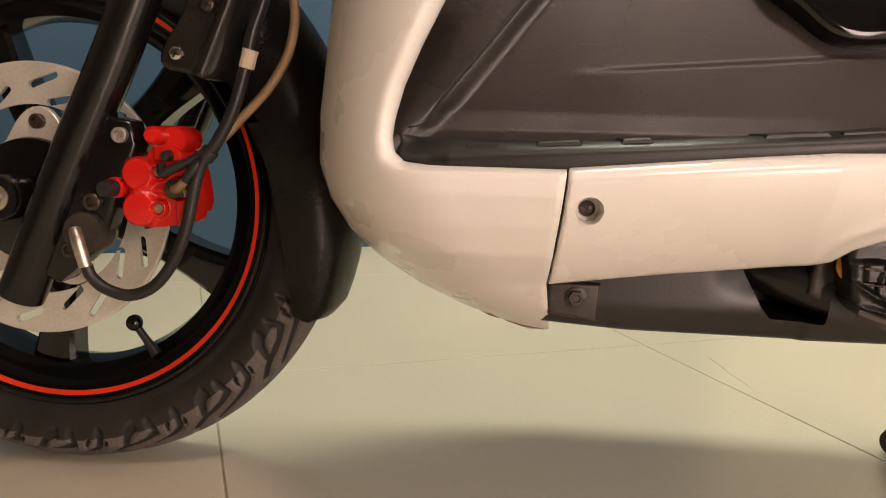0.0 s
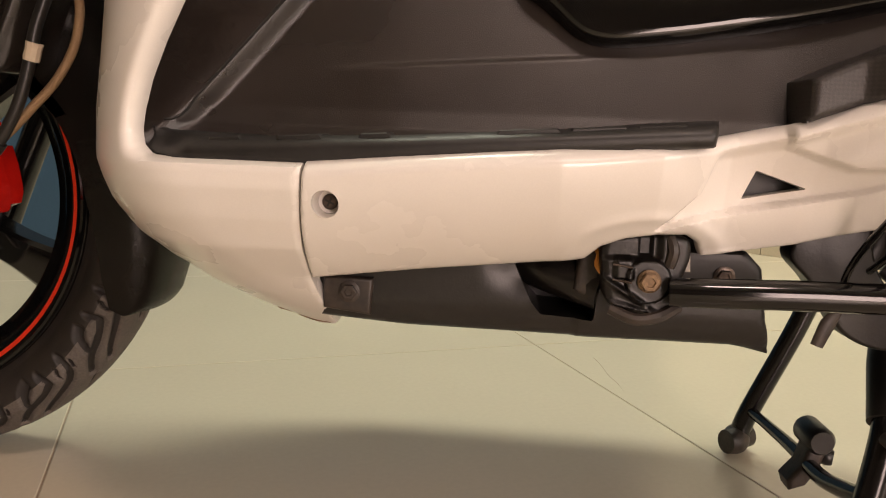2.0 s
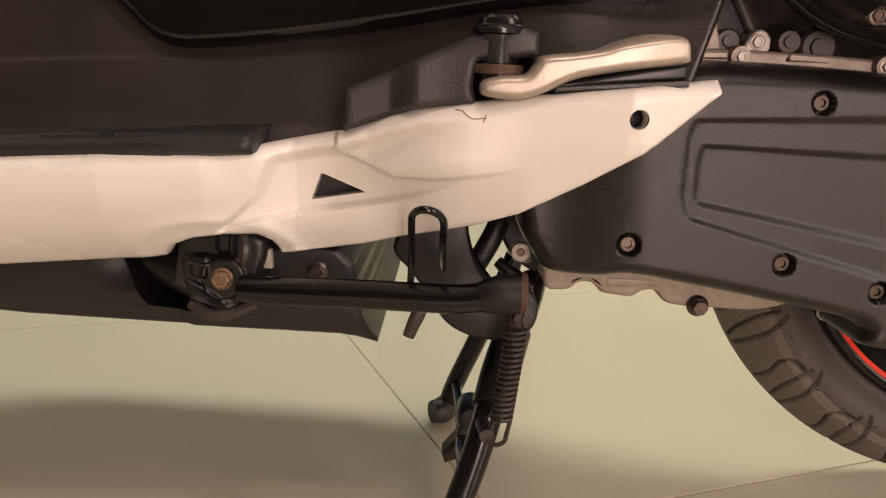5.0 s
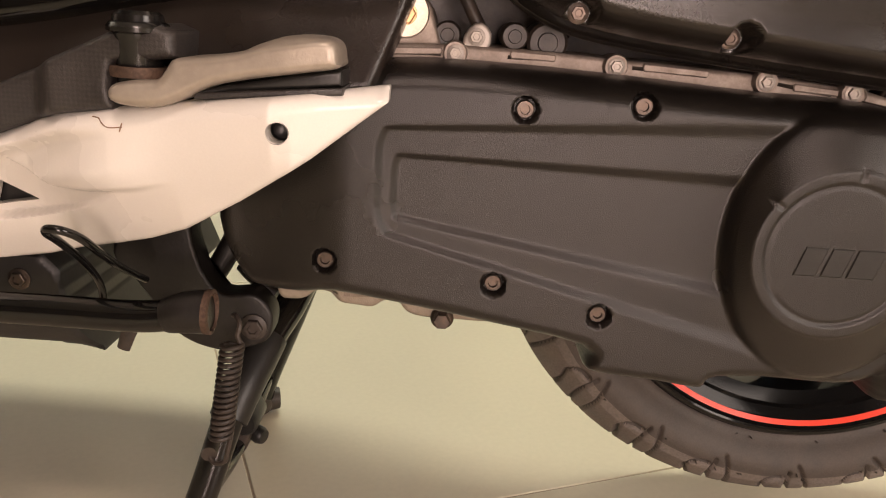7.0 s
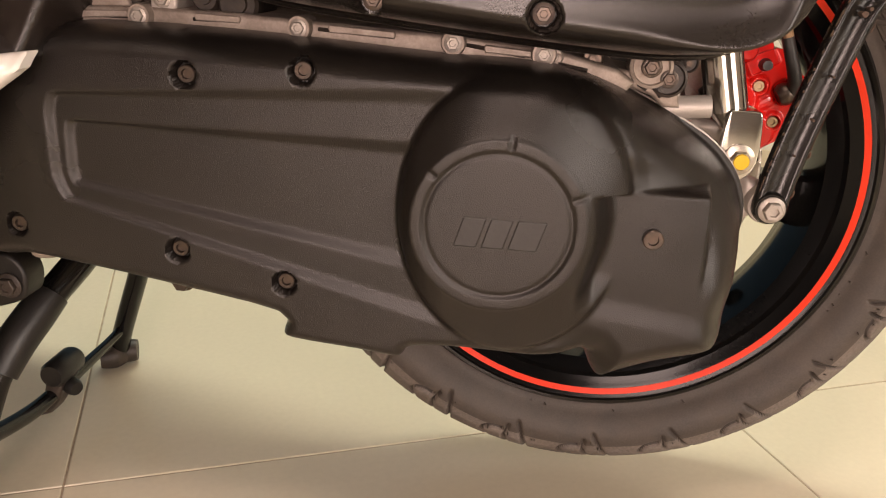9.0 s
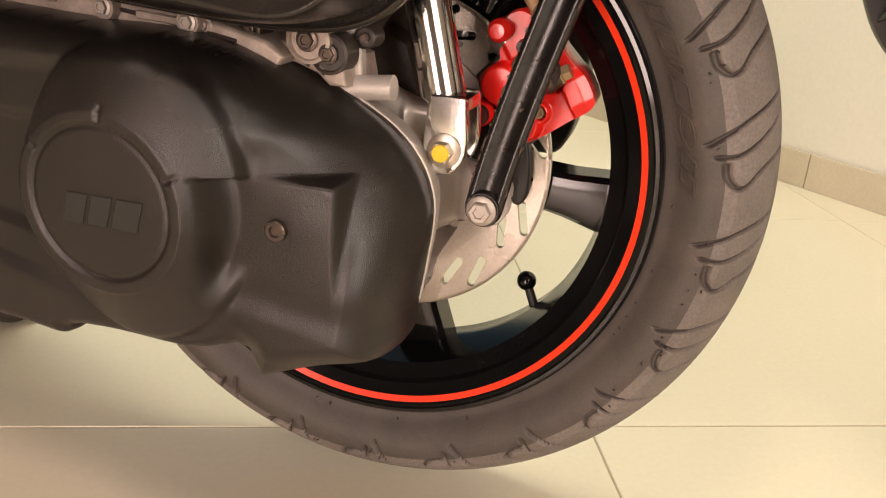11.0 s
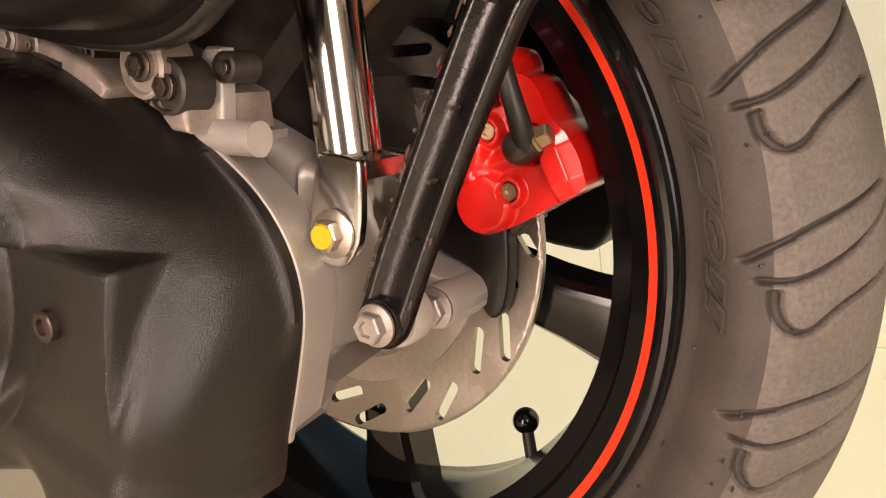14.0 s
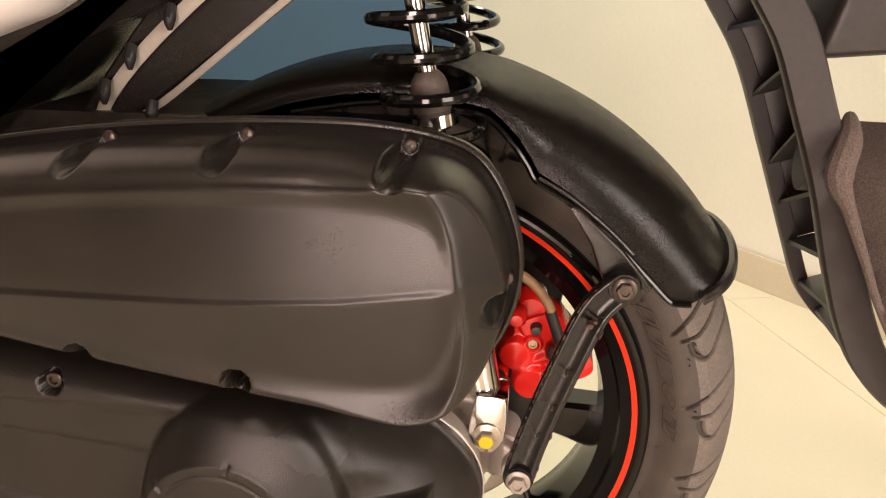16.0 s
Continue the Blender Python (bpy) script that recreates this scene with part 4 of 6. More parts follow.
def airbox_y(x, z, d):
    # rounded shoulder inside the wall, then a gently bowed face with a soft crease that climbs to the rear
    rear = ramp(x, 1.27, 1.34)
    wide = spread(z, [0.385, 0.41, 0.44, 0.48, 0.52], [0.012, 0.014, 0.016, 0.018, 0.020]) * (1 - 0.70 * rear)
    h = -0.036 - 0.030 * (1 - np.clip(1 - d / wide, 0, 1) ** 2.2)
    crease = spread(x, [1.00, 1.105, 1.23, 1.289, 1.348], [0.436, 0.442, 0.4525, 0.461, 0.4735])
    inner = ramp(d, 0.0, 0.026)
    up = z - crease
    h += inner * (0.10 * np.sqrt(np.clip(up, 0, 1) ** 2 + 0.004**2) - 0.0004 + 0.10 * np.sqrt(np.clip(-up, 0, 1) ** 2 + 0.002**2) + 0.15 * (x - 1.2) ** 2)
    h -= inner * 0.0012 * ramp(up, 0.0018, -0.0018) * (1 - ramp(x, 1.335, 1.350))
    # flat facet across the rear corner
    face_end = spread(z, [0.38, 0.405, 0.426, 0.45, 0.475, 0.498, 0.523, 0.54], [1.345, 1.3500, 1.3520, 1.3515, 1.3470, 1.3405, 1.3320, 1.325])
    h = blend_max(h, -0.0625 + 0.78 * (x - face_end), 0.0009)
    for sx, sz in AIR_SCREWS:
        ux, uz = 1.20 - sx, 0.455 - sz
        n = math.hypot(ux, uz) if abs(sx - 1.2) > 0.12 else abs(uz)
        ux = ux / n if abs(sx - 1.2) > 0.12 else -0.10
        uz = uz / n
        p = np.clip((x - sx) * ux + (z - sz) * uz, 0, 0.0005)
        q = np.hypot(x - sx - p * ux, z - sz - p * uz)
        h = h * ramp(q, 0.0058, 0.0088) - 0.004 * (1 - ramp(q, 0.0058, 0.0088))
    for sx, sz in AIR_HOLES:
        q = np.hypot(x - sx, z - sz)
        h = h + (-0.036 - h) * (1 - ramp(q, 0.0072, 0.0086)) * (h < -0.036)
    return -0.187 + h


AIRBOX = loop_xz(AIRBOX, 5)


def inset(outline, amount):
    """A dense outline moved inwards."""
    o = np.array(outline, float)
    way = np.roll(o, -1, 0) - np.roll(o, 1, 0)
    side = np.stack([-way[:, 1], way[:, 0]], 1) / np.linalg.norm(way, axis=1)[:, None]
    area = np.sum(o[:, 0] * np.roll(o[:, 1], -1) - np.roll(o[:, 0], -1) * o[:, 1])
    return [tuple(p) for p in (o + side * amount * (1 if area > 0 else -1)).tolist()]


airbox = relief("air_filter_box", inset(AIRBOX, 0.0070), airbox_y, -0.180, PLASTIC, scooter, "black plastic air filter box with screwed lid", 0.0011, sharp=179)
part("lid_flange", slab(AIRBOX, [(0.004, -0.178), (0.0005, -0.180), (0, -0.182), (0, -0.1875), (0.0008, -0.1893), (0.0022, -0.1900), (0.0036, -0.1890), (0.0048, -0.1882)]), PLASTIC, airbox, "moulded rim of the lid", sharp=60)
part("filter_box_base", slab([(x, z) for x, z in AIRBOX], [(0.030, -0.140), (0.022, -0.150), (0.016, -0.174), (0.004, -0.1775)]), PLASTIC, airbox)
for sx, sz in AIR_SCREWS:
    cross_screw("screw", airbox, sx, -0.1915, sz, 0.0042, DARKBOLT)
for sx, sz in AIR_HOLES:
    hex_bolt("bolt", airbox, sx, -0.2228, sz, 0.0042, DARKBOLT)

# ---- rear mudguard ----
def mudguard(name, c, sections, a0, a1, mat, label, seg=64, thick=0.003):
    """A curved guard round a wheel: sections of (radius offset, y) swept from a0 to a1 degrees; r(a) may grow along it."""
    bm = bmesh.new()
    rows = []
    for k in range(seg + 1):
        u = k / seg
        a = radians(a0 + (a1 - a0) * u)
        rows.append([bm.verts.new(c + Vector((r * math.cos(a), y, r * math.sin(a)))) for r, y in sections(u)])
    for p, q in zip(rows, rows[1:]):
        for i in range(len(p) - 1):
            bm.faces.new((p[i], p[i + 1], q[i + 1], q[i]))
    geom = bmesh.ops.solidify(bm, geom=bm.faces[:], thickness=thick)
    return part(name, bm, mat, scooter, label, sharp=40)


GC = Vector((1.297, -0.020, 0.273))


def rear_section(u):
    a = 37.3 + 134.7 * u
    low = np.interp(a, [37.3, 39.4, 45, 55, 63, 69.7, 75, 79.5, 95, 205], [0.240, 0.2306, 0.228, 0.229, 0.2312, 0.2335, 0.250, 0.2605, 0.2605, 0.252])
    top = np.interp(a, [37.3, 42, 55, 70, 97, 205], [0.2800, 0.2800, 0.2810, 0.2830, 0.2850, 0.286])
    w = np.interp(a, [35, 60, 205], [0.082, 0.085, 0.085])
    pts = [(low, -w)]
    for k in np.linspace(0, 180, 21):
        pts.append((low + 0.006 + (top - low - 0.006) * (math.sin(radians(k)) ** 0.75), -w * math.cos(radians(k))))
    pts.append((low, w))
    return pts


rear_guard = mudguard("rear_mudguard", GC, rear_section, 37.3, 172, PLASTIC, "black plastic rear mudguard hugging the tyre", 220)
# tail lip, rolled lower edge and moulded step of the rear mudguard
lip = [GC + Vector(((r + 0.003) * math.cos(radians(37.3)), y * 1.02, (r + 0.003) * math.sin(radians(37.3)))) for r, y in rear_section(0.0)]
part("tail_lip", tube(lip[1:-1], 0.0042, 8, 1), PLASTIC, rear_guard)
part("guard_edge", tube([GC + Vector((r * math.cos(radians(a)), -0.0850, r * math.sin(radians(a)))) for a, r in ((108, 0.2600), (95, 0.2605), (84, 0.2608), (79.5, 0.2600), (75, 0.2495), (72, 0.2410), (69.7, 0.2340), (66, 0.2325), (63, 0.2318), (55, 0.2296), (45, 0.2286), (39.6, 0.2312), (38.2, 0.2365), (37.4, 0.2420))], 0.0020, 8, 5), GLOSS, rear_guard, "rolled lower edge of the mudguard")
part("guard_ridge", tube([GC + Vector((r * math.cos(radians(a)), -0.0868, r * math.sin(radians(a)))) for a, r in ((69.5, 0.2370), (64, 0.2360), (56, 0.2335), (50, 0.2322))], 0.0014, 8, 4), PLASTIC, rear_guard)

# ---- brake calipers ----
def caliper(name, m, label, back, wide=1.0):
    """Painted two-piston brake caliper, built from its machined blocks; m carries it to its place."""
    outline = loop_xz([(-0.0288, 0.0140), (-0.0258, 0.0218), (-0.0180, 0.0252), (-0.0090, 0.0258), (-0.0062, 0.0310), (0.0020, 0.0340), (0.0140, 0.0342), (0.0240, 0.0312), (0.0300, 0.0240), (0.0315, 0.0080), (0.0365, -0.0040), (0.0368, -0.0180), (0.0325, -0.0255), (0.0150, -0.0270), (0.0, -0.0285), (-0.0140, -0.0288), (-0.0235, -0.0265), (-0.0290, -0.0185), (-0.0285, -0.0095), (-0.0235, -0.0010), (-0.0280, 0.0070)], 4)
    outline = [(x * wide if x > 0.008 else x, z) for x, z in outline]

    def face(x, z, d):
        h = -0.0030 * (1 - edge_round(d, 0.004))
        for cx, cz, rad in ((-0.0150, 0.0120, 0.0136), (-0.0145, -0.0148, 0.0144)):
            q = np.hypot(x - cx, z - cz)
            h -= 0.0058 * (1 - ramp(q, rad - 0.0030, rad + 0.0022)) + 0.0006 * (1 - ramp(q, 0, rad))
        for cx, cz in ((0.0008, 0.014), (-0.0002, -0.014)):
            q = np.hypot(x - cx, z - cz)
            h = np.minimum(h, -0.0030 - 0.0045 * (1 - ramp(q, 0.0058, 0.0085)))
            h += 0.0040 * (1 - ramp(q, 0.0042, 0.0050))
        # spine between the pistons, seat of the hose bolt, facetted outer block and top block
        h -= 0.0030 * np.exp(-((z / 0.0030) ** 2)) * ramp(x, -0.014, -0.004) * (1 - ramp(x, 0.004, 0.010))
        h += 0.0045 * (1 - ramp(np.hypot(x - 0.0155, z - 0.0015), 0.0070, 0.0098))
        outer = ramp(x, 0.0195 * wide, 0.0215 * wide) * (1 - ramp(z, 0.0000, 0.0030))
        h -= outer * (0.0050 - 0.55 * np.clip(x - 0.0290, 0, 1) - 0.5 * np.clip(np.abs(z + 0.012) - 0.0075, 0, 1))
        h -= 0.0040 * ramp(z, 0.0215, 0.0235) * (1 - ramp(x, 0.018, 0.021)) * ramp(x, -0.004, -0.001)
        return h + 0.003

    ob = relief(name, outline, face, 0.030, RED, None, label, 0.0007, sharp=50)
    ob.matrix_basis = m
    hung(ob, scooter)

    def sub(n, made, mat, lab=""):
        return part(n, made, mat, ob, lab, at=m)

    sub("caliper_bridge", slab([(-0.004, -0.0225), (0.0200 * wide, -0.0235), (0.0315 * wide, -0.0200), (0.0345 * wide, -0.012), (0.0340 * wide, -0.004), (0.0300 * wide, 0.012), (0.024 * wide, 0.027), (0.0, 0.028), (-0.006, 0.0)], [(0.002, back), (0, back - 0.002), (0, 0.028), (0.003, 0.026)]), RED)
    sub("pad_bracket", slab([(-0.034, 0.024), (-0.036, -0.020), (-0.022, -0.034), (-0.008, -0.030), (-0.004, 0.0), (-0.012, 0.030)], rounded(0.040, 0.020, 0.003)), GRIME, "black pad bracket")
    for prof, mat, n, lab, shift in (([(0, -0.006), (0.0066, -0.006), (0.0080, -0.004), (0.0084, 0.010), (0.0084, 0.030), (0, 0.030)], RED, "pin_collar", "", (-0.0345, 0.000, 0.001)),
                                     ([(0, -0.0205), (0.0050, -0.0200), (0.0064, -0.0175), (0.0066, -0.012), (0.0060, -0.0105), (0.0068, -0.009), (0.0068, -0.004)], HOSE, "pin_boot", "black rubber pin boot", (-0.0345, 0.000, 0.001)),
                                     ([(0, -0.0165), (0.0045, -0.0160), (0.0068, -0.0125), (0.0072, -0.008), (0.0072, 0.030), (0, 0.030)], RED, "pin_sleeve", "", (0.001, 0.000, 0.0415)),
                                     ([(0, -0.003), (0.0100, -0.003), (0.0112, 0.000), (0.0112, 0.030), (0, 0.030)], RED, "top_lug", "", (0.0105, 0.004, 0.0375))):
        made = lathe(prof, (0, 0, 0), 24)
        bmesh.ops.translate(made, verts=made.verts[:], vec=shift)
        sub(n, made, mat, lab)
    sub("rubber_cap", lathe([(0, -0.012), (0.0034, -0.0115), (0.0044, -0.006), (0.0050, 0.002), (0.0058, 0.006)], (0.0095, 0, 0.0265), 18), HOSE, "black rubber bleed cap")
    for cx, cz in ((0.0005, 0.014), (-0.0005, -0.014)):
        b = socket_bolt("bolt", None, 0, 0, 0, 0.0040, BRASSY)
        b.matrix_basis = m @ pose(cx + 0.0003, 0.0008, cz)
        hung(b, ob)
    for prof, mat, n, lab in (([(0, -0.006), (0.0058, -0.006), (0.0078, -0.003), (0.0080, 0.001), (0.0066, 0.004), (0.0066, 0.008), (0, 0.008)], DARKBOLT, "banjo_ring", "dark steel hose fitting"), ([(0, 0.008), (0.0062, 0.008), (0.0062, 0.0095), (0.0050, 0.0100), (0.0050, 0.0145), (0.0042, 0.0152), (0, 0.0152)], BRASSY, "banjo_bolt", "brass-toned hose bolt")):
        made = lathe(prof, (0, 0, 0), 24 if n == "banjo_ring" else 6, axis="x")
        bmesh.ops.translate(made, verts=made.verts[:], vec=(0.0145, -0.0050, 0.0015))
        sub(n, made, mat, lab)
    return ob


front_caliper = caliper("front_brake_caliper", pose(0.1455, -0.141, 0.2665), "red painted front brake caliper", 0.052, 0.70)
rear_caliper = caliper("rear_brake_caliper", pose(1.3974, -0.0615, 0.3424, 0, -31, 0), "red painted rear brake caliper", 0.041, 0.95)

# ---- front fork, guard and lines ----
fork = part("fork_leg", tube([(0.025, -0.132, 0.178), (0.029, -0.132, 0.187), (0.069, -0.132, 0.280), (0.107, -0.132, 0.360), (0.135, -0.132, 0.425), (0.175, -0.132, 0.520)], [0.0170, 0.0182, 0.0180, 0.0178, 0.0176, 0.0175], 32, 5), FORK, scooter, "satin black front fork leg")
part("fork_leg", tube([(0.024, 0.092, 0.178), (0.066, 0.092, 0.280), (0.132, 0.092, 0.425), (0.175, 0.092, 0.520)], 0.0152, 20, 5), FORK, scooter, "satin black front fork leg")
part("fork_web", slab([(0.040, 0.200), (0.060, 0.190), (0.098, 0.222), (0.112, 0.262), (0.128, 0.300), (0.124, 0.318), (0.106, 0.322), (0.088, 0.300)], rounded(-0.118, -0.140, 0.004)), FORK, fork, "black caliper lug on the fork")
part("axle_plate", lathe([(0, -0.126), (0.0175, -0.126), (0.0195, -0.122), (0.0195, -0.085), (0, -0.085)], (0.004, 0, 0.255), 32), FORK, fork)
hex_bolt("axle_nut", fork, 0.004, -0.126, 0.255, 0.0078, ZINC)
socket_bolt("bolt", fork, 0.117, -0.1410, 0.3075, 0.0060, CARRIER)
socket_bolt("bolt", fork, 0.093, -0.1400, 0.256, 0.0070, DARKBOLT)
socket_bolt("bolt", fork, 0.073, -0.1400, 0.218, 0.0062, DARKBOLT)
part("sensor_seat", lathe([(0, -0.146), (0.015, -0.146), (0.017, -0.143), (0.017, -0.125), (0, -0.125)], (0.085, 0, 0.232), 28), GRIME, fork)
part("sensor_plug", tube([(0.0845, -0.155, 0.236), (0.088, -0.158, 0.228), (0.0935, -0.158, 0.208)], [0.0046, 0.0052, 0.0050], 16, 4), ZINC, fork, "steel speed sensor plug")
part("sensor_cable", tube([(0.0935, -0.157, 0.209), (0.0975, -0.157, 0.200), (0.108, -0.156, 0.191), (0.126, -0.155, 0.1865), (0.146, -0.155, 0.195), (0.162, -0.155, 0.216), (0.172, -0.155, 0.242), (0.179, -0.155, 0.272), (0.185, -0.155, 0.289), (0.196, -0.155, 0.304), (0.209, -0.155, 0.328), (0.218, -0.154, 0.358), (0.223, -0.153, 0.382), (0.232, -0.150, 0.410), (0.246, -0.145, 0.460)], 0.0046, 14, 5), HOSE, fork, "black rubber sensor cable")
part("cable_tape", lathe([(0.0056, -0.0068), (0.0060, -0.004), (0.0058, 0.002), (0.0062, 0.0068)], (0, 0, 0), 10, axis="z"), TAPE, fork, "beige paper tape round the cable", at=pose(0.2205, -0.1535, 0.3645, 0, 15, 0))
part("cable_clip", lathe([(0.0052, -0.004), (0.0066, -0.004), (0.0066, 0.004), (0.0052, 0.004)], (0, 0, 0), 12, axis="z"), HOSE, fork, at=pose(0.1895, -0.155, 0.2955, 0, 38, 0))
part("brake_hose", tube([(0.1600, -0.150, 0.268), (0.168, -0.156, 0.271), (0.178, -0.157, 0.283), (0.190, -0.152, 0.298), (0.203, -0.150, 0.311), (0.216, -0.149, 0.325), (0.233, -0.147, 0.344), (0.247, -0.146, 0.368), (0.2525, -0.146, 0.391), (0.2515, -0.145, 0.410), (0.246, -0.14, 0.46)], 0.0035, 12, 5), BRAID, fork, "braided brass-coloured brake hose")
part("hose_end", tube([(0.172, -0.157, 0.275), (0.178, -0.157, 0.283), (0.184, -0.155, 0.291)], [0.0040, 0.0042, 0.0042], 12, 4), HOSE, fork)
part("black_pipe", tube([(0.1515, -0.150, 0.286), (0.155, -0.156, 0.280), (0.163, -0.157, 0.284), (0.176, -0.155, 0.290), (0.188, -0.154, 0.297)], 0.0036, 10, 4), HOSE, fork)


def front_section(u):
    a = 62 - 86 * u
    low = np.interp(a, [-24, -18, -12, 0, 10, 20, 30, 36, 42, 62], [0.236, 0.222, 0.215, 0.203, 0.199, 0.194, 0.184, 0.186, 0.226, 0.242])
    top = np.interp(a, [-24, -23, -20, -10, 62], [0.254, 0.262, 0.267, 0.268, 0.270])
    w = np.interp(a, [-24, -10, 20, 62], [0.052, 0.060, 0.066, 0.066])
    pts = [(low, -w)]
    for k in np.linspace(0, 180, 17):
        pts.append((low + 0.010 + (top - low - 0.010) * (math.sin(radians(k)) ** 0.55), -w * math.cos(radians(k))))
    pts.append((low, w))
    return pts


front_guard = mudguard("front_mudguard", FW, front_section, 62, -24, PLASTIC, "black plastic front mudguard")
relief("guard_bracket", loop_xz([(0.149, 0.364), (0.154, 0.378), (0.166, 0.396), (0.172, 0.412), (0.186, 0.440), (0.222, 0.440), (0.212, 0.407), (0.203, 0.383), (0.196, 0.358), (0.186, 0.350), (0.172, 0.354), (0.156, 0.3565)], 4),
       lambda x, z, d: -0.142 - 0.006 * np.exp(-(((x - 0.188 - 0.42 * (z - 0.37)) / 0.006) ** 2)) + 0.010 * ramp(x, 0.196 + 0.42 * (z - 0.37), 0.207 + 0.42 * (z - 0.37)) + 0.002 * edge_round(d, 0.003), -0.085, PLASTIC, front_guard, "black plastic fork bracket of the mudguard", 0.0015)
cross_screw("screw", front_guard, 0.1625, -0.1430, 0.3685, 0.0056, CHROME)
cross_screw("screw", front_guard, 0.1875, -0.1435, 0.4035, 0.0056, DARKBOLT)

# valve stems
def valve(parent, foot, tip):
    a, b = Vector(foot), Vector(tip)
    way = (b - a).normalized()
    body = part("valve_stem", tube([a - way * 0.004, a, a + way * 0.006, a + way * 0.014, b], [0.0056, 0.0050, 0.0042, 0.0036, 0.0034], 14, 3), HOSE, parent, "black rubber tyre valve stem")
    bm = bmesh.new()
    bmesh.ops.create_uvsphere(bm, u_segments=24, v_segments=16, radius=0.0076, matrix=Matrix.Translation(b + way * 0.006))
    part("valve_cap", bm, GLOSS, body, "glossy black ball valve cap")


valve(front_wheel, (0.094, -0.046, 0.110), (0.0795, -0.0455, 0.1305))
valve(rear_wheel, (1.413, -0.010, 0.158), (1.400, 0.000, 0.1825))

# ---- rear end castings ----
crankcase = part("crankcase", slab([(x, max(z, 0.2340 + 0.10 * (1.35 - x)) if x > 1.255 else z) for x, z in COVER], [(0.022, -0.086), (0.016, -0.126), (0.004, -0.131), (0.002, -0.1505), (-0.0008, -0.1525), (-0.0008, -0.1548), (0.002, -0.1565)]), ALU, scooter, "cast aluminium crankcase behind the black cover")
ARM = loop_xz([(1.235, 0.330), (1.252, 0.352), (1.290, 0.353), (1.318, 0.346), (1.340, 0.338), (1.356, 0.335), (1.366, 0.320), (1.376, 0.305), (1.388, 0.300), (1.394, 0.291), (1.391, 0.280), (1.380, 0.273), (1.362, 0.263), (1.340, 0.248), (1.322, 0.230), (1.308, 0.212), (1.285, 0.200), (1.250, 0.205)], 4)
CLAMP = ([(1.3000, -0.150, 0.3475), (1.320, -0.150, 0.3500), (1.340, -0.150, 0.3520)], [(1.3065, 0.3535), (1.3095, 0.382), (1.312, 0.384), (1.320, 0.384), (1.3215, 0.3545)], [(1.304, 0.348), (1.318, 0.350), (1.316, 0.338), (1.304, 0.338)], (1.2955, 0.3475))
arm = relief("swing_arm", ARM, lambda x, z, d: -0.121 + 0.010 * ramp(x, 1.336, 1.344) * (1 - ramp(x, 1.368, 1.380)) * ramp(z, 0.336, 0.318) - 0.004 * np.exp(-(((x - 1.3375) / 0.0028) ** 2)) + 0.016 * ramp(x, 1.345, 1.335) * ramp(z, 0.268, 0.252) + 0.005 * edge_round(d, 0.006), lambda x, z: -0.100 - 0.014 * ramp(x, 1.362, 1.376), ALU, scooter, "cast aluminium swing arm end", 0.0014, sharp=60)
part("arm_boss", lathe([(0, -0.130), (0.012, -0.130), (0.0128, -0.128), (0.0128, -0.119), (0, -0.119)], (1.391, 0, 0.287), 28), ALU, arm)
part("pin_boss", lathe([(0, -0.0765), (0.0098, -0.0765), (0.0108, -0.0748), (0.0110, -0.060), (0.0110, -0.044), (0.0095, -0.040), (0, -0.040)], (1.379, 0, 0.273), 32), ALU, arm)
WEB = [(1.330, 0.292), (1.346, 0.291), (1.363, 0.2865), (1.379, 0.2840), (1.3895, 0.277), (1.3900, 0.269), (1.3840, 0.263), (1.374, 0.2600), (1.355, 0.2505), (1.337, 0.2405), (1.318, 0.234), (1.314, 0.262)]
POCKET = [(1.3450, 0.2825), (1.3640, 0.2755), (1.3610, 0.2615), (1.3420, 0.2515)]


def web_y(x, z, d):
    inside = distance(np.stack([x, z], 1), POCKET)[0]
    return -0.0665 + 0.013 * ramp(inside, -0.0008, 0.0012) + 0.0030 * edge_round(d, 0.0035)


relief("arm_web", WEB, web_y, -0.040, ALU, arm, "cast triangular bracket with a sunken pocket", 0.0012, sharp=50)
part("pocket_peg", tube([(1.346, -0.0560, 0.2680), (1.352, -0.0585, 0.2672), (1.3565, -0.0600, 0.2668), (1.359, -0.0600, 0.2645)], [0.0022, 0.0024, 0.0034, 0.0026], 10, 3), ALU, arm)
part("axle_carrier", lathe([(0, -0.080), (0.022, -0.080), (0.028, -0.074), (0.032, -0.060), (0.030, -0.040), (0, -0.040)], (1.295, 0, 0.283), 36), ALU, arm)
part("pad_plate", slab(loop_xz([(1.352, 0.318), (1.372, 0.326), (1.392, 0.322), (1.397, 0.304), (1.3995, 0.285), (1.3985, 0.268), (1.3930, 0.262), (1.386, 0.268), (1.380, 0.284), (1.360, 0.290), (1.350, 0.300)], 3), rounded(-0.036, -0.046, 0.002)), OILY, arm, "oily black caliper carrier plate")
hex_bolt("bolt", arm, 1.379, -0.0770, 0.273, 0.0076, CARRIER, 0.007, washer=1.3)
clamp = part("clamp", tube(CLAMP[0], 0.0070, 18, 3), ALU, arm, "cast cable clamp")
part("clamp_tab", slab(CLAMP[1], rounded(-0.144, -0.151, 0.0018)), ALU, clamp)
part("clamp_foot", slab(CLAMP[2], rounded(-0.110, -0.148, 0.003)), ALU, clamp)
hex_bolt("bolt", clamp, CLAMP[3][0], -0.154, CLAMP[3][1], 0.0048, CARRIER)
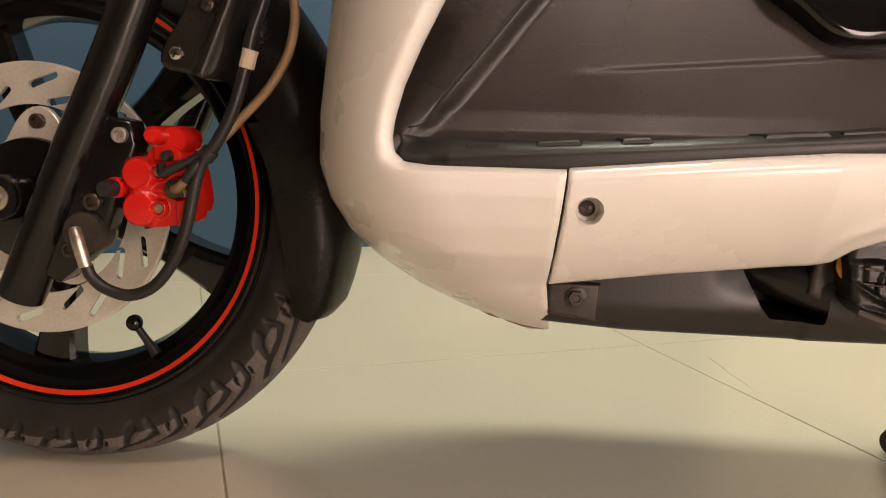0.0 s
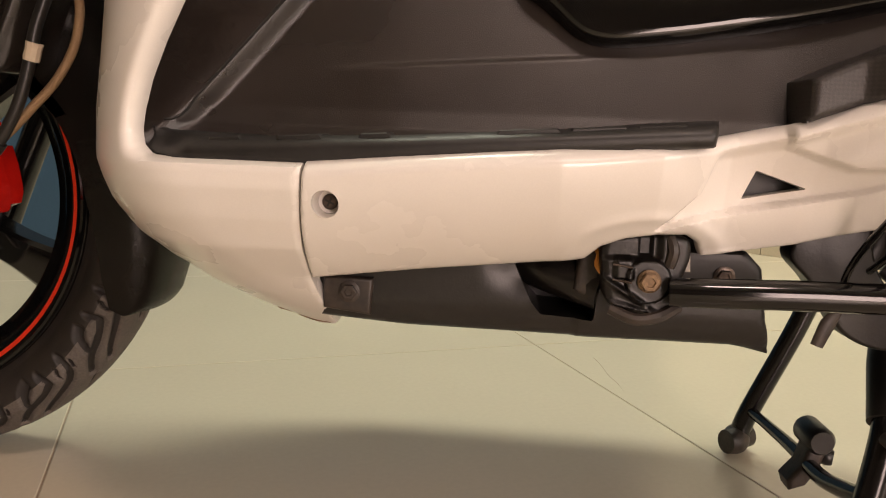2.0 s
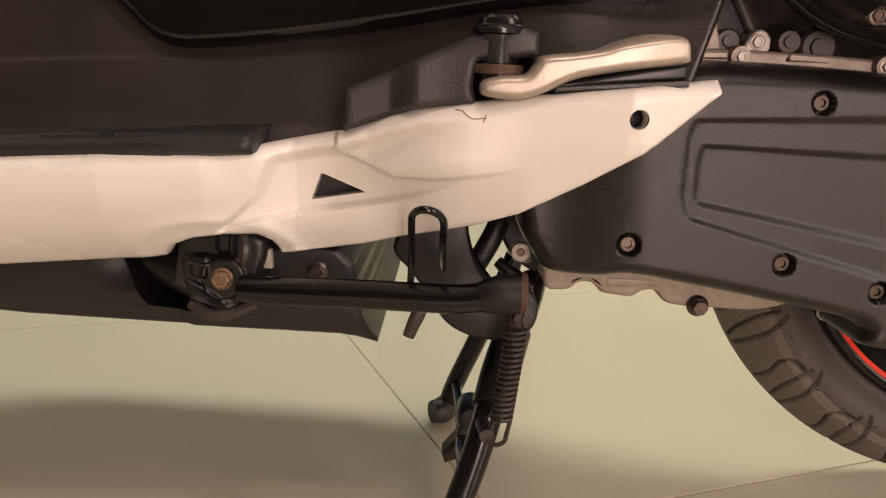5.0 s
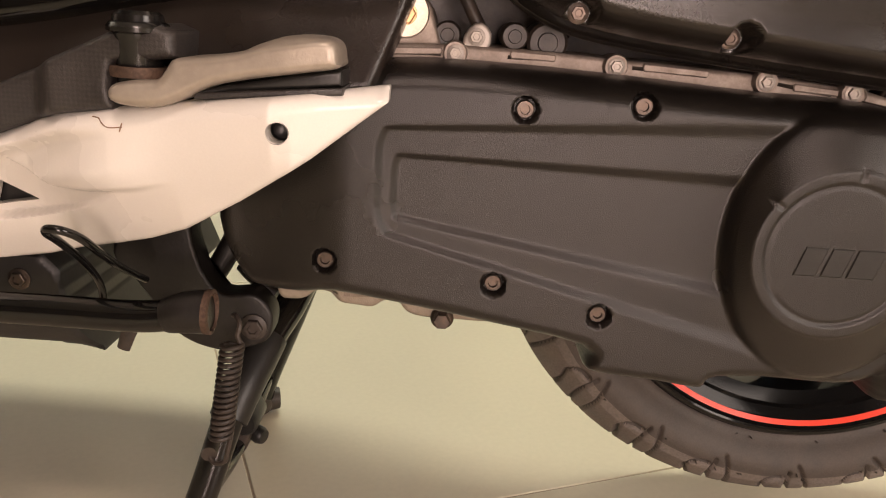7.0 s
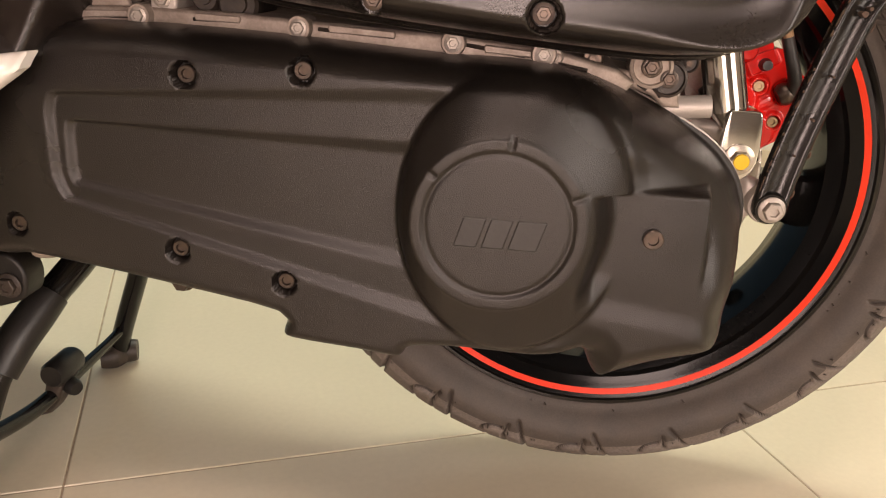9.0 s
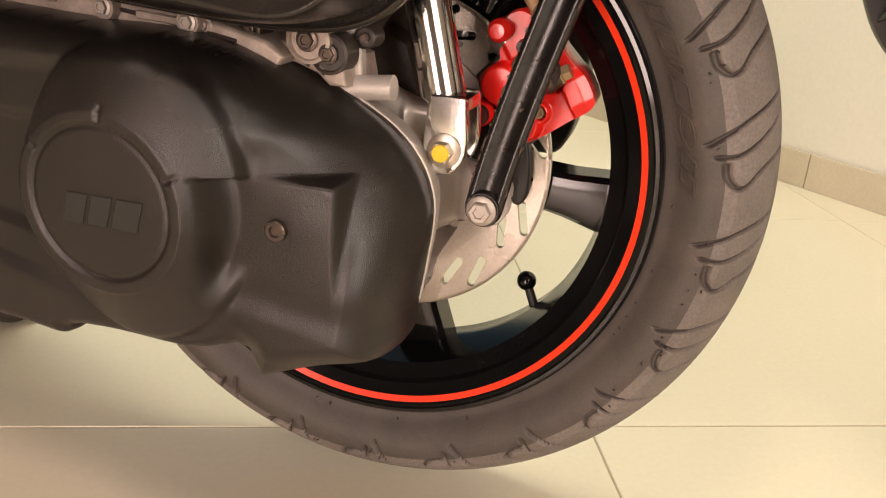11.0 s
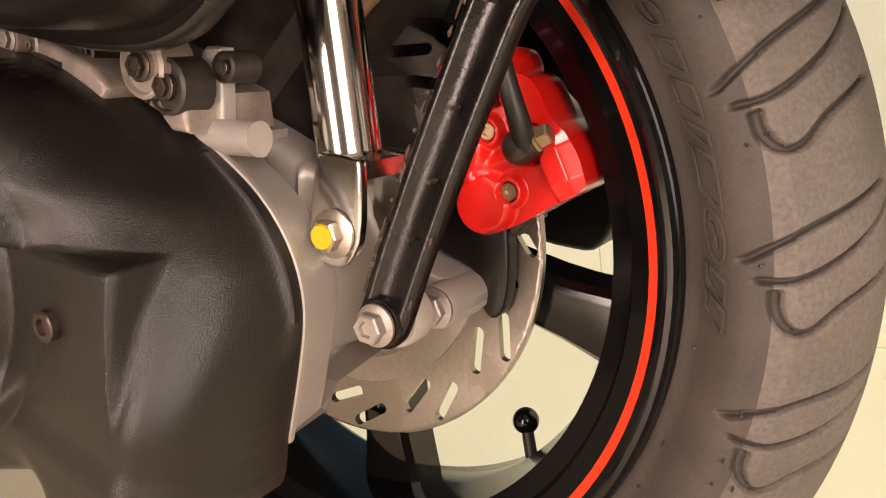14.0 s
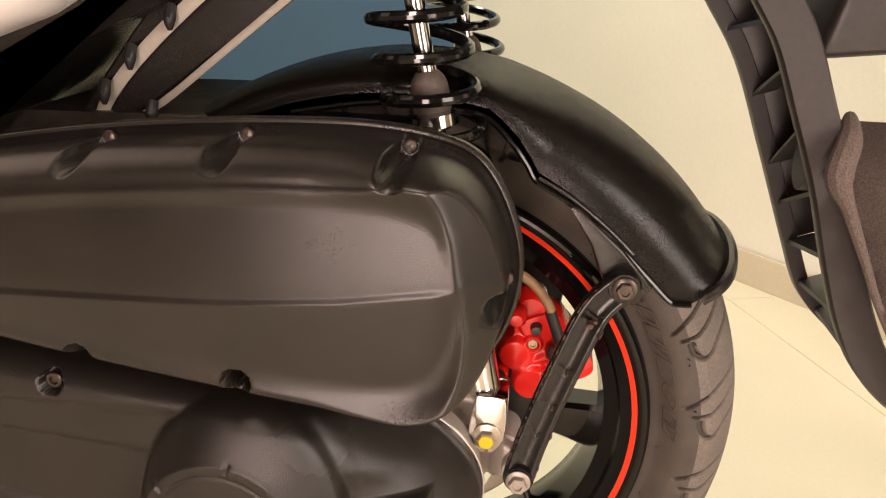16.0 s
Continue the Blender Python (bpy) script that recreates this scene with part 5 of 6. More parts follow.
part("right_arm", slab(loop_xz([(1.290, 0.300), (1.300, 0.430), (1.365, 0.445), (1.405, 0.410), (1.416, 0.355), (1.412, 0.305), (1.402, 0.276), (1.385, 0.270), (1.345, 0.274)], 3), rounded(0.105, 0.072, 0.004)), OILY, scooter, "dark casting on the far side of the wheel")

# stay between the arm and the mudguard
STAY = [(1.391, 0.287), (1.396, 0.312), (1.405, 0.3475), (1.416, 0.385), (1.424, 0.410), (1.432, 0.424), (1.442, 0.4345)]


def bar_xz(pts, width, y_of, thick, bm=None, dish=0.0025, n=6):
    """A flat stamped bar in the x-z plane with rounded ends and a raised rim."""
    line = [Vector((p[0], p[1])) for p in smooth_line(pts, n)]
    bm = bm or bmesh.new()
    rows = []
    count = len(line)
    for i, p in enumerate(line):
        way = (line[min(i + 1, count - 1)] - line[max(i - 1, 0)]).normalized()
        side = Vector((-way.y, way.x))
        y = y_of(i / (count - 1))
        row = []
        for o, e in ((-1, thick), (-1, 0.25 * thick), (-0.86, 0), (-0.6, 0), (-0.42, dish), (0.42, dish), (0.6, 0), (0.86, 0), (1, 0.25 * thick), (1, thick)):
            q = p + side * o * width / 2
            row.append(bm.verts.new((q.x, y + e, q.y)))
        rows.append(row)
    for a, b in zip(rows, rows[1:]):
        for k in range(10):
            bm.faces.new((a[k], a[(k + 1) % 10], b[(k + 1) % 10], b[k]))
    bm.faces.new(rows[0])
    bm.faces.new(rows[-1])
    return bm


stay = part("guard_stay", bar_xz(STAY, 0.0215, lambda u: -0.1385 + 0.012 * (1 - (1 - u) ** 1.8), 0.0075, dish=0.0022), STAYBLACK, scooter, "black stamped steel mudguard stay, paint chipped at its edges", sharp=70)
for (ex, ez), ey in (((1.391, 0.287), -0.1385), ((1.442, 0.4345), -0.1265)):
    part("stay_eye", lathe([(0, ey + 0.007), (0.0108, ey + 0.007), (0.0110, ey + 0.003), (0.0098, ey - 0.0003), (0, ey - 0.0003)], (ex, 0, ez), 28), STAYBLACK, stay)
hex_bolt("bolt", stay, 1.391, -0.1395, 0.287, 0.0064, CARRIER, 0.007)
hex_bolt("bolt", stay, 1.442, -0.1272, 0.4345, 0.0058, DARKBOLT, 0.006)
part("stay_plate", slab([(1.4010, 0.4800), (1.4080, 0.4790), (1.4390, 0.4545), (1.4620, 0.4310), (1.4520, 0.4170), (1.4380, 0.4180), (1.4260, 0.4380), (1.4180, 0.4560)], rounded(-0.098, -0.112, 0.002)), PLASTIC, stay, "black bracket plate under the mudguard")
for px, pz, r in ((1.4235, 0.4095, 0.0022), (1.4265, 0.4125, 0.0014), (1.407, 0.345, 0.0010), (1.4135, 0.372, 0.0009), (1.400, 0.322, 0.0008)):
    part("paint_chip", slab(loop_xz([(px - r, pz), (px, pz + 0.7 * r), (px + r, pz + 0.2 * r), (px + 0.3 * r, pz - r)], 2), [(0, -0.129), (0, -0.1355)]), RUST, stay)

# ---- shock absorbers ----
def coil(axis_at, z0, z1, radius, wire, turns, n=30):
    pts = []
    for k in range(int(turns * n) + 1):
        u = k / (turns * n)
        z = z0 + (z1 - z0) * u
        a = 2 * math.pi * turns * u
        c = axis_at(z)
        pts.append((c.x + radius * math.cos(a), c.y + radius * math.sin(a), z))
    return tube(pts, wire, 10, 1)


def shock(y_low, y_top, label, yoke=True):
    def axis_at(z):
        return Vector((1.3585 - 0.257 * (z - 0.345), y_low + (y_top - y_low) * (z - 0.345) / 0.25, z))

    body = part("shock_absorber", tube([axis_at(0.336), axis_at(0.343), axis_at(0.346), axis_at(0.44), axis_at(0.47)], [0.006, 0.0105, 0.0132, 0.0132, 0.0125], 28, 1), CHROME, scooter, label)
    part("damper_rod", tube([axis_at(0.46), axis_at(0.70)], 0.0062, 16, 1), CHROME, body)
    part("spring_seat", tube([axis_at(0.521), axis_at(0.523), axis_at(0.530), axis_at(0.532)], [0.010, 0.0145, 0.0145, 0.011], 24, 1), CHROME, body)
    part("bump_stop", tube([axis_at(0.532), axis_at(0.534), axis_at(0.548), axis_at(0.552), axis_at(0.556)], [0.0110, 0.0122, 0.0116, 0.0102, 0.0070], 20, 1), STOPPER, body, "dusty brown rubber bump stop")
    part("damper_body", tube([axis_at(0.44), axis_at(0.50)], 0.0145, 20, 1), ZINC, body)
    part("coil_spring", coil(axis_at, 0.432, 0.70, 0.0290, 0.0038, 11.5), GLOSS, body, "gloss black coil spring")
    if yoke:
        c = axis_at(0.318)
        for dy in (-0.017, 0.010):
            part("yoke_plate", slab(loop_xz([(c.x - 0.0125, 0.318), (c.x - 0.010, 0.345), (c.x - 0.006, 0.348), (c.x + 0.0075, 0.348), (c.x + 0.0115, 0.344), (c.x + 0.0125, 0.316), (c.x + 0.004, 0.304), (c.x - 0.008, 0.306)], 3), rounded(c.y + dy + 0.004, c.y + dy, 0.0012)), CHROME, body, "chromed yoke plate")
        part("yoke_top", slab([(c.x - 0.010, 0.340), (c.x - 0.010, 0.347), (c.x + 0.0115, 0.347), (c.x + 0.0115, 0.340)], rounded(c.y + 0.012, c.y - 0.014, 0.001)), CHROME, body)
    return body


left_shock = shock(-0.118, -0.112, "chromed rear shock absorber with a black spring")
hex_bolt("yoke_bolt", left_shock, 1.366, -0.136, 0.3175, 0.0066, ZINC, 0.0075, recess=False, washer=1.5)
part("paint_mark", lathe([(0, -0.1445), (0.0046, -0.1443), (0.0052, -0.1434), (0.0052, -0.142)], (1.366, 0, 0.3175), 22), YELLOW, left_shock, "yellow paint mark on the bolt head")
shock(0.105, 0.100, "chromed rear shock absorber with a black spring", False)

part("rear_brake_hose", tube([(1.402, -0.076, 0.386), (1.397, -0.079, 0.397), (1.386, -0.080, 0.410), (1.372, -0.081, 0.418), (1.357, -0.080, 0.418), (1.342, -0.080, 0.411), (1.325, -0.080, 0.396), (1.300, -0.080, 0.381), (1.262, -0.082, 0.371)], 0.0036, 12, 5), BRAID, scooter, "braided brass-coloured rear brake hose")
part("hose_sleeve", tube([(1.4125, -0.068, 0.352), (1.4110, -0.074, 0.362), (1.4055, -0.076, 0.376), (1.400, -0.077, 0.390)], [0.0052, 0.0048, 0.0042, 0.0042], 14, 4), HOSE, scooter, "grey rubber sleeve on the hose end")
part("crankcase_rear", slab([(1.20, 0.30), (1.21, 0.37), (1.27, 0.40), (1.33, 0.372), (1.34, 0.34), (1.30, 0.30)], [(0.01, 0.05), (0, 0.04), (0, -0.085), (0.006, -0.092)]), GRIME, scooter, "grimy dark gearbox casting")

# ---- engine top rail, mounts and sump ----
rail = part("engine_rail", slab([(0.948, 0.380), (0.950, 0.3915), (1.00, 0.3935), (1.06, 0.3925), (1.13, 0.3895), (1.20, 0.3865), (1.25, 0.381), (1.280, 0.3735), (1.290, 0.3665), (1.28, 0.355), (1.25, 0.365), (1.10, 0.375)], rounded(-0.10, -0.178, 0.003)), OXIDE, scooter, "cast aluminium engine flange with ribs and bolts")
for rx, rz in ((0.9985, 0.3885), (1.0945, 0.3868), (1.1845, 0.3835), (1.2365, 0.380)):
    part("bolt_boss", lathe([(0, -0.1835), (0.0066, -0.1835), (0.0074, -0.181), (0.0074, -0.165), (0, -0.165)], (rx, 0, rz), 20), OXIDE, rail)
    hex_bolt("bolt", rail, rx, -0.1835, rz, 0.0038, CARRIER)
for x0, x1 in ((0.957, 0.990), (1.030, 1.056), (1.105, 1.150), (1.192, 1.226), (1.245, 1.262)):
    z0, z1 = float(np.interp(x0, [0.95, 1.06, 1.20, 1.30], [0.3868, 0.3885, 0.3822, 0.366])), float(np.interp(x1, [0.95, 1.06, 1.20, 1.30], [0.3868, 0.3885, 0.3822, 0.366]))
    part("rail_groove", tube([(x0, -0.1783, z0), ((x0 + x1) / 2, -0.1783, (z0 + z1) / 2), (x1, -0.1783, z1)], 0.0013, 6, 2), GRIME, rail)
mount = part("engine_mount", slab([(0.945, 0.390), (0.955, 0.417), (0.963, 0.4235), (0.976, 0.422), (0.983, 0.413), (0.990, 0.3915)], rounded(-0.12, -0.172, 0.003)), OXIDE, scooter, "cast engine mount lug")
part("mount_washer", lathe([(0, -0.177), (0.0135, -0.177), (0.0142, -0.175), (0.0142, -0.168), (0, -0.168)], (0.9675, 0, 0.4095), 30), ZINC, mount, "large zinc washer")
hex_bolt("bolt", mount, 0.9675, -0.177, 0.4095, 0.0066, material("brass_toned_bolt", (0.60, 0.38, 0.20), 0.35, metal=0.9, stain=0.15, stain_scale=80), 0.007, recess=False, washer=1.05)
fitting = part("hose_fitting", slab(loop_xz([(1.0025, 0.3925), (1.0060, 0.4035), (1.0130, 0.4070), (1.0195, 0.4010), (1.0170, 0.3900)], 2), rounded(-0.150, -0.176, 0.002)), ALU, rail, "small cast hose fitting")
hex_bolt("bolt", fitting, 1.0105, -0.176, 0.3985, 0.0040, CARRIER)
part("breather_hose", tube([(1.013, -0.160, 0.403), (1.006, -0.160, 0.415), (0.999, -0.158, 0.428), (0.990, -0.150, 0.446), (0.985, -0.14, 0.470)], 0.0042, 12, 5), GRIME, rail, "grimy brown breather hose")
for bx, bz, r in ((0.993, 0.3985, 0.0085), (1.034, 0.400, 0.0085), (1.054, 0.3975, 0.0125)):
    b = part("boss", lathe([(0, -0.172), (r * 0.45, -0.172), (r * 0.5, -0.170), (r * 0.85, -0.170), (r, -0.168), (r, -0.13), (0, -0.13)], (bx, 0, bz), 22), GRIME, rail)
part("engine_block", slab([(0.90, 0.36), (0.94, 0.47), (1.02, 0.50), (1.30, 0.52), (1.33, 0.40), (1.28, 0.34), (1.25, 0.22), (0.90, 0.22)], [(0.01, 0.07), (0, 0.06), (0, -0.095), (0.01, -0.105)]), GRIME, scooter, "grimy dark engine block")
sump = part("sump", slab(loop_xz([(0.884, 0.262), (0.884, 0.228), (0.8875, 0.2150), (0.896, 0.2135), (0.905, 0.2150), (0.912, 0.2205), (0.922, 0.2200), (0.929, 0.2135), (0.940, 0.2120), (0.952, 0.2115), (0.960, 0.2165), (0.969, 0.2170), (0.976, 0.2095), (0.987, 0.2065), (1.010, 0.206), (1.06, 0.209), (1.10, 0.24), (1.0, 0.27)], 3), rounded(0.02, -0.150, 0.004)), material("painted_sump", (0.36, 0.31, 0.25), 0.6, metal=0.3, stain=0.15, stain_scale=25, grain=0.08, bump=0.5, bump_scale=900), scooter, "cast aluminium engine sump with scalloped edge")
hex_bolt("drain_bolt", sump, 1.001, -0.150, 0.208, 0.0060, DARKBOLT, 0.010, recess=False)
part("stamped_frame", slab([(0.932, 0.2185), (0.932, 0.2255), (0.968, 0.2255), (0.968, 0.2205)], [(0, -0.149), (0, -0.1503), (0.0006, -0.1506)]), OXIDE, sump, "faint stamped panel")
hanger = part("engine_hanger", slab(loop_xz([(0.846, 0.262), (0.853, 0.246), (0.862, 0.2300), (0.872, 0.2215), (0.884, 0.2160), (0.900, 0.222), (0.905, 0.240), (0.894, 0.262)], 3), rounded(-0.05, -0.106, 0.003)), OILY, scooter, "oily black engine hanger bracket")
part("lug_tip", slab(loop_xz([(0.8630, 0.2390), (0.8720, 0.2410), (0.8790, 0.2330), (0.8800, 0.2240), (0.8710, 0.2235), (0.8640, 0.2300)], 3), rounded(-0.095, -0.1078, 0.002)), OXIDE, hanger, "bare cast lug with a bolt")
part("lug_eye", lathe([(0.0030, -0.1075), (0.0035, -0.1100), (0.0072, -0.1100), (0.0080, -0.1075)], (0.8706, 0, 0.2323), 22), ALU, hanger)
hex_bolt("bolt", hanger, 0.8706, -0.1080, 0.2323, 0.0036, DARKBOLT)

# ---- foot peg ----
peg_mount = relief("peg_mount", [(0.744, 0.330), (0.7445, 0.356), (0.765, 0.3655), (0.786, 0.3745), (0.822, 0.391), (0.846, 0.3965), (0.8575, 0.393), (0.858, 0.380), (0.840, 0.3775), (0.8235, 0.3755), (0.8215, 0.362), (0.824, 0.3515), (0.788, 0.3465)],
                   lambda x, z, d: -0.238 - 0.016 * ramp(x, 0.772, 0.790) - 0.006 * ramp(x, 0.80, 0.85) + 0.005 * edge_round(d, 0.005), -0.19, CARBON, scooter, "black carbon-patterned foot peg mount", 0.0015)
knob = part("peg_knob", lathe([(0, 0.0420), (0.0100, 0.0420), (0.0125, 0.0400), (0.0132, 0.0370), (0.0150, 0.0360), (0.0162, 0.0340), (0.0160, 0.0318), (0.0130, 0.0308), (0.0126, 0.0285), (0.0118, 0.0270), (0.0116, 0.004), (0.0125, 0.003), (0.0125, 0), (0, 0)], (0.8355, -0.248, 0.3600), 28, axis="z"), FORK, peg_mount, "tall black pivot bolt with a flanged head")
part("washer", lathe([(0.0110, 0.0045), (0.0150, 0.0045), (0.0155, 0.0020), (0.0150, -0.001), (0.0110, -0.001)], (0.8355, -0.248, 0.3700), 24, axis="z"), RUST, knob, "rusty washer")
peg = relief("foot_peg", loop_xz([(0.8265, 0.3650), (0.8265, 0.3575), (0.838, 0.3552), (0.851, 0.3560), (0.862, 0.3600), (0.878, 0.3680), (0.899, 0.3730), (0.922, 0.3770), (0.9405, 0.3805), (0.942, 0.385), (0.940, 0.3925), (0.932, 0.3955), (0.916, 0.3950), (0.901, 0.3900), (0.893, 0.3862), (0.877, 0.3830), (0.860, 0.3805), (0.855, 0.3750), (0.850, 0.3695), (0.838, 0.3685)], 4),
             lambda x, z, d: -0.270 + 0.006 * ramp(x, 0.86, 0.90) * ramp(z, 0.377 + 0.20 * (x - 0.86), 0.384 + 0.20 * (x - 0.86)) + 0.006 * edge_round(d, 0.005), -0.238, PEGMETAL, scooter, "cream metal folded passenger foot peg", 0.0011)
part("peg_rubber", slab([(0.856, 0.3600), (0.878, 0.3672), (0.922, 0.3760), (0.9425, 0.3795), (0.9425, 0.3715), (0.90, 0.3668), (0.866, 0.3620)], rounded(-0.225, -0.260, 0.002)), HOSE, peg, "black rubber tread under the peg")
part("peg_strip", slab([(0.868, 0.3605), (0.868, 0.3640), (0.900, 0.3672), (0.9435, 0.3712), (0.9435, 0.3672), (0.90, 0.3635)], rounded(-0.230, -0.2635, 0.0012)), CARBON, peg, "grey ribbed strip of the peg")

# ---- side stand ----
bracket = relief("stand_bracket", loop_xz([(0.634, 0.250), (0.650, 0.256), (0.684, 0.256), (0.690, 0.244), (0.686, 0.226), (0.689, 0.212), (0.678, 0.200), (0.656, 0.198), (0.640, 0.208), (0.634, 0.225)], 4),
                 lambda x, z, d: -0.208 - 0.0035 * (1 - ramp(np.hypot(x - 0.663, z - 0.226), 0.0135, 0.0155)) - 0.0030 * ramp(x, 0.640, 0.643) * (1 - ramp(x, 0.651, 0.654)) * ramp(z, 0.226, 0.228) * (1 - ramp(z, 0.240, 0.242)) + 0.0040 * ramp(x, 0.656, 0.658) * (1 - ramp(x, 0.664, 0.666)) * ramp(z, 0.241, 0.243) - 0.0035 * np.exp(-(((z - 0.214 + 0.6 * (x - 0.655)) / 0.0022) ** 2)) * ramp(x, 0.672, 0.655) - 0.003 * np.exp(-(((z - 0.2065 + 0.2 * (x - 0.66)) / 0.0018) ** 2)) + 0.004 * ramp(z, 0.238, 0.242) * ramp(x, 0.672, 0.668) + 0.005 * edge_round(d, 0.005), -0.15, OILY, scooter, "grimy black side stand pivot bracket", 0.0008)
hex_bolt("pivot_bolt", bracket, 0.663, -0.2125, 0.2265, 0.0064, RUSTBOLT, 0.006, recess=True, washer=1.2, label="rusty pivot bolt")
part("bracket_tab", slab([(0.6865, 0.2450), (0.6915, 0.2440), (0.6925, 0.2310), (0.6840, 0.2310)], [(0, -0.190), (0, -0.1965), (0.0006, -0.1970)]), PALE, bracket, "small pale tab")
for z0 in (0.2365, 0.2265):
    part("bracket_slot_edge", tube([(0.6395, -0.2118, z0), (0.6520, -0.2122, z0 - 0.0015)], 0.0008, 8, 1), DARKBOLT, bracket)
part("bracket_rib", tube([(0.676, -0.205, 0.254), (0.678, -0.209, 0.246), (0.676, -0.207, 0.236)], 0.004, 8, 3), GRIME, bracket)
part("bracket_rib", tube([(0.640, -0.207, 0.206), (0.655, -0.213, 0.201), (0.670, -0.212, 0.203), (0.684, -0.208, 0.210)], 0.004, 8, 4), GRIME, bracket)
part("wire", tube([(0.628, -0.175, 0.246), (0.633, -0.188, 0.240), (0.632, -0.192, 0.232), (0.640, -0.190, 0.222)], 0.0020, 8, 4), material("orange_wire", (0.62, 0.26, 0.04), 0.5), bracket, "short orange wire")
part("wire", tube([(0.634, -0.180, 0.256), (0.637, -0.192, 0.250), (0.639, -0.195, 0.242)], 0.0013, 8, 4), TAPE, bracket)
part("wire_block", slab([(0.622, 0.244), (0.636, 0.252), (0.640, 0.222), (0.630, 0.205), (0.618, 0.212)], rounded(-0.13, -0.180, 0.004)), GRIME, bracket)
stand = part("side_stand", tube([(0.676, -0.214, 0.2205), (0.70, -0.218, 0.2215), (0.76, -0.222, 0.2235), (0.815, -0.225, 0.2245), (0.838, -0.226, 0.2275), (0.855, -0.227, 0.233)], [0.0092, 0.0096, 0.0098, 0.0098, 0.0098, 0.0100], 20, 5), GLOSS, scooter, "folded gloss black tubular side stand")
part("stand_foot", tube([(0.836, -0.226, 0.2265), (0.848, -0.227, 0.230), (0.862, -0.2275, 0.2315)], [0.0105, 0.0128, 0.0135], 16, 3), OILY, stand)
part("foot_rim", lathe([(0.0108, -0.002), (0.0112, -0.0035), (0.0136, -0.002), (0.0138, 0.0015), (0.0115, 0.0022), (0.0108, -0.002)], (0.8625, -0.2275, 0.2315), 20, axis="x"), RUST, stand, "rusty end of the stand")
part("foot_loop", tube([(0.7880, -0.203, 0.219), (0.7885, -0.207, 0.236), (0.7890, -0.226, 0.256), (0.7895, -0.254, 0.277), (0.7905, -0.270, 0.2868), (0.7955, -0.278, 0.2915), (0.8035, -0.277, 0.2905), (0.8085, -0.268, 0.2840), (0.8090, -0.248, 0.270), (0.8090, -0.226, 0.256), (0.8095, -0.205, 0.244), (0.8100, -0.190, 0.236)], 0.0024, 12, 6), GLOSS, stand, "bent wire foot loop")
part("stand_clip", tube([(0.800, -0.175, 0.206), (0.793, -0.176, 0.196), (0.787, -0.176, 0.180)], [0.003, 0.0055, 0.0045], 10, 4, flat=0.5), GRIME, stand)

# ---- centre stand ----
plate = part("stand_plate", slab(loop_xz([(0.772, 0.240), (0.786, 0.262), (0.822, 0.268), (0.828, 0.250), (0.835, 0.229), (0.848, 0.215), (0.870, 0.216), (0.882, 0.203), (0.880, 0.184), (0.866, 0.176), (0.848, 0.172), (0.828, 0.176), (0.812, 0.186), (0.800, 0.204), (0.786, 0.222)], 4), rounded(-0.130, -0.152, 0.003)), OILY, scooter, "grimy black centre stand hanger plate")
hex_bolt("bolt", plate, 0.8700, -0.1530, 0.1925, 0.0070, GRIME, 0.006)
part("hanger_link", tube([(0.828, -0.118, 0.210), (0.836, -0.118, 0.224), (0.846, -0.116, 0.243), (0.852, -0.112, 0.258)], [0.0075, 0.0085, 0.0085, 0.008], 14, 4), OILY, plate, "oily hanger link")
part("hanger_link", tube([(0.852, -0.118, 0.226), (0.862, -0.122, 0.219), (0.880, -0.126, 0.208)], [0.0045, 0.0055, 0.006], 12, 4), OILY, plate)
centre = part("centre_stand", tube([(0.888, -0.060, 0.198), (0.880, -0.084, 0.182), (0.8670, -0.112, 0.160), (0.8580, -0.138, 0.139), (0.8510, -0.157, 0.118), (0.8400, -0.169, 0.078), (0.8260, -0.178, 0.035), (0.8180, -0.182, 0.012)], [0.0115, 0.0125, 0.0120, 0.0115, 0.0112, 0.0110, 0.0105, 0.0105], 20, 5), FORK, scooter, "black tubular centre stand holding the scooter")
part("stand_leg", tube([(0.882, 0.058, 0.192), (0.862, 0.062, 0.132), (0.8295, 0.071, 0.047), (0.822, 0.073, 0.020)], 0.0100, 18, 5), FORK, centre)
part("stand_shoe", tube([(0.836, 0.084, 0.0155), (0.822, 0.078, 0.0155), (0.8165, 0.068, 0.0150), (0.806, 0.062, 0.0150)], [0.0110, 0.0135, 0.0138, 0.0120], 18, 4), GRIME, centre, "worn steel foot of the stand")
part("stand_shoe", tube([(0.831, -0.176, 0.0150), (0.818, -0.182, 0.0145), (0.803, -0.188, 0.0150)], [0.012, 0.0138, 0.011], 16, 4), GRIME, centre, "worn steel foot of the stand")
part("cross_bar", tube([(0.8285, 0.073, 0.047), (0.832, 0.030, 0.048), (0.835, -0.040, 0.050), (0.835, -0.100, 0.051), (0.838, -0.165, 0.066)], [0.0052, 0.0050, 0.0062, 0.0070, 0.0070], 14, 5), FORK, centre)
lever = part("foot_lever", slab([(0.8330, 0.068), (0.8440, 0.076), (0.8500, 0.070), (0.8420, 0.046), (0.8330, 0.032), (0.8200, 0.027), (0.8170, 0.036), (0.8280, 0.050)], rounded(-0.052, -0.074, 0.004)), GRIME, centre, "worn flat foot lever of the stand")
part("lever_roller", lathe([(0, -0.078), (0.0095, -0.078), (0.0120, -0.074), (0.0120, -0.044), (0.0100, -0.040), (0, -0.040)], (0.8410, 0, 0.0725), 24), HOSE, lever, "black rubber roller")
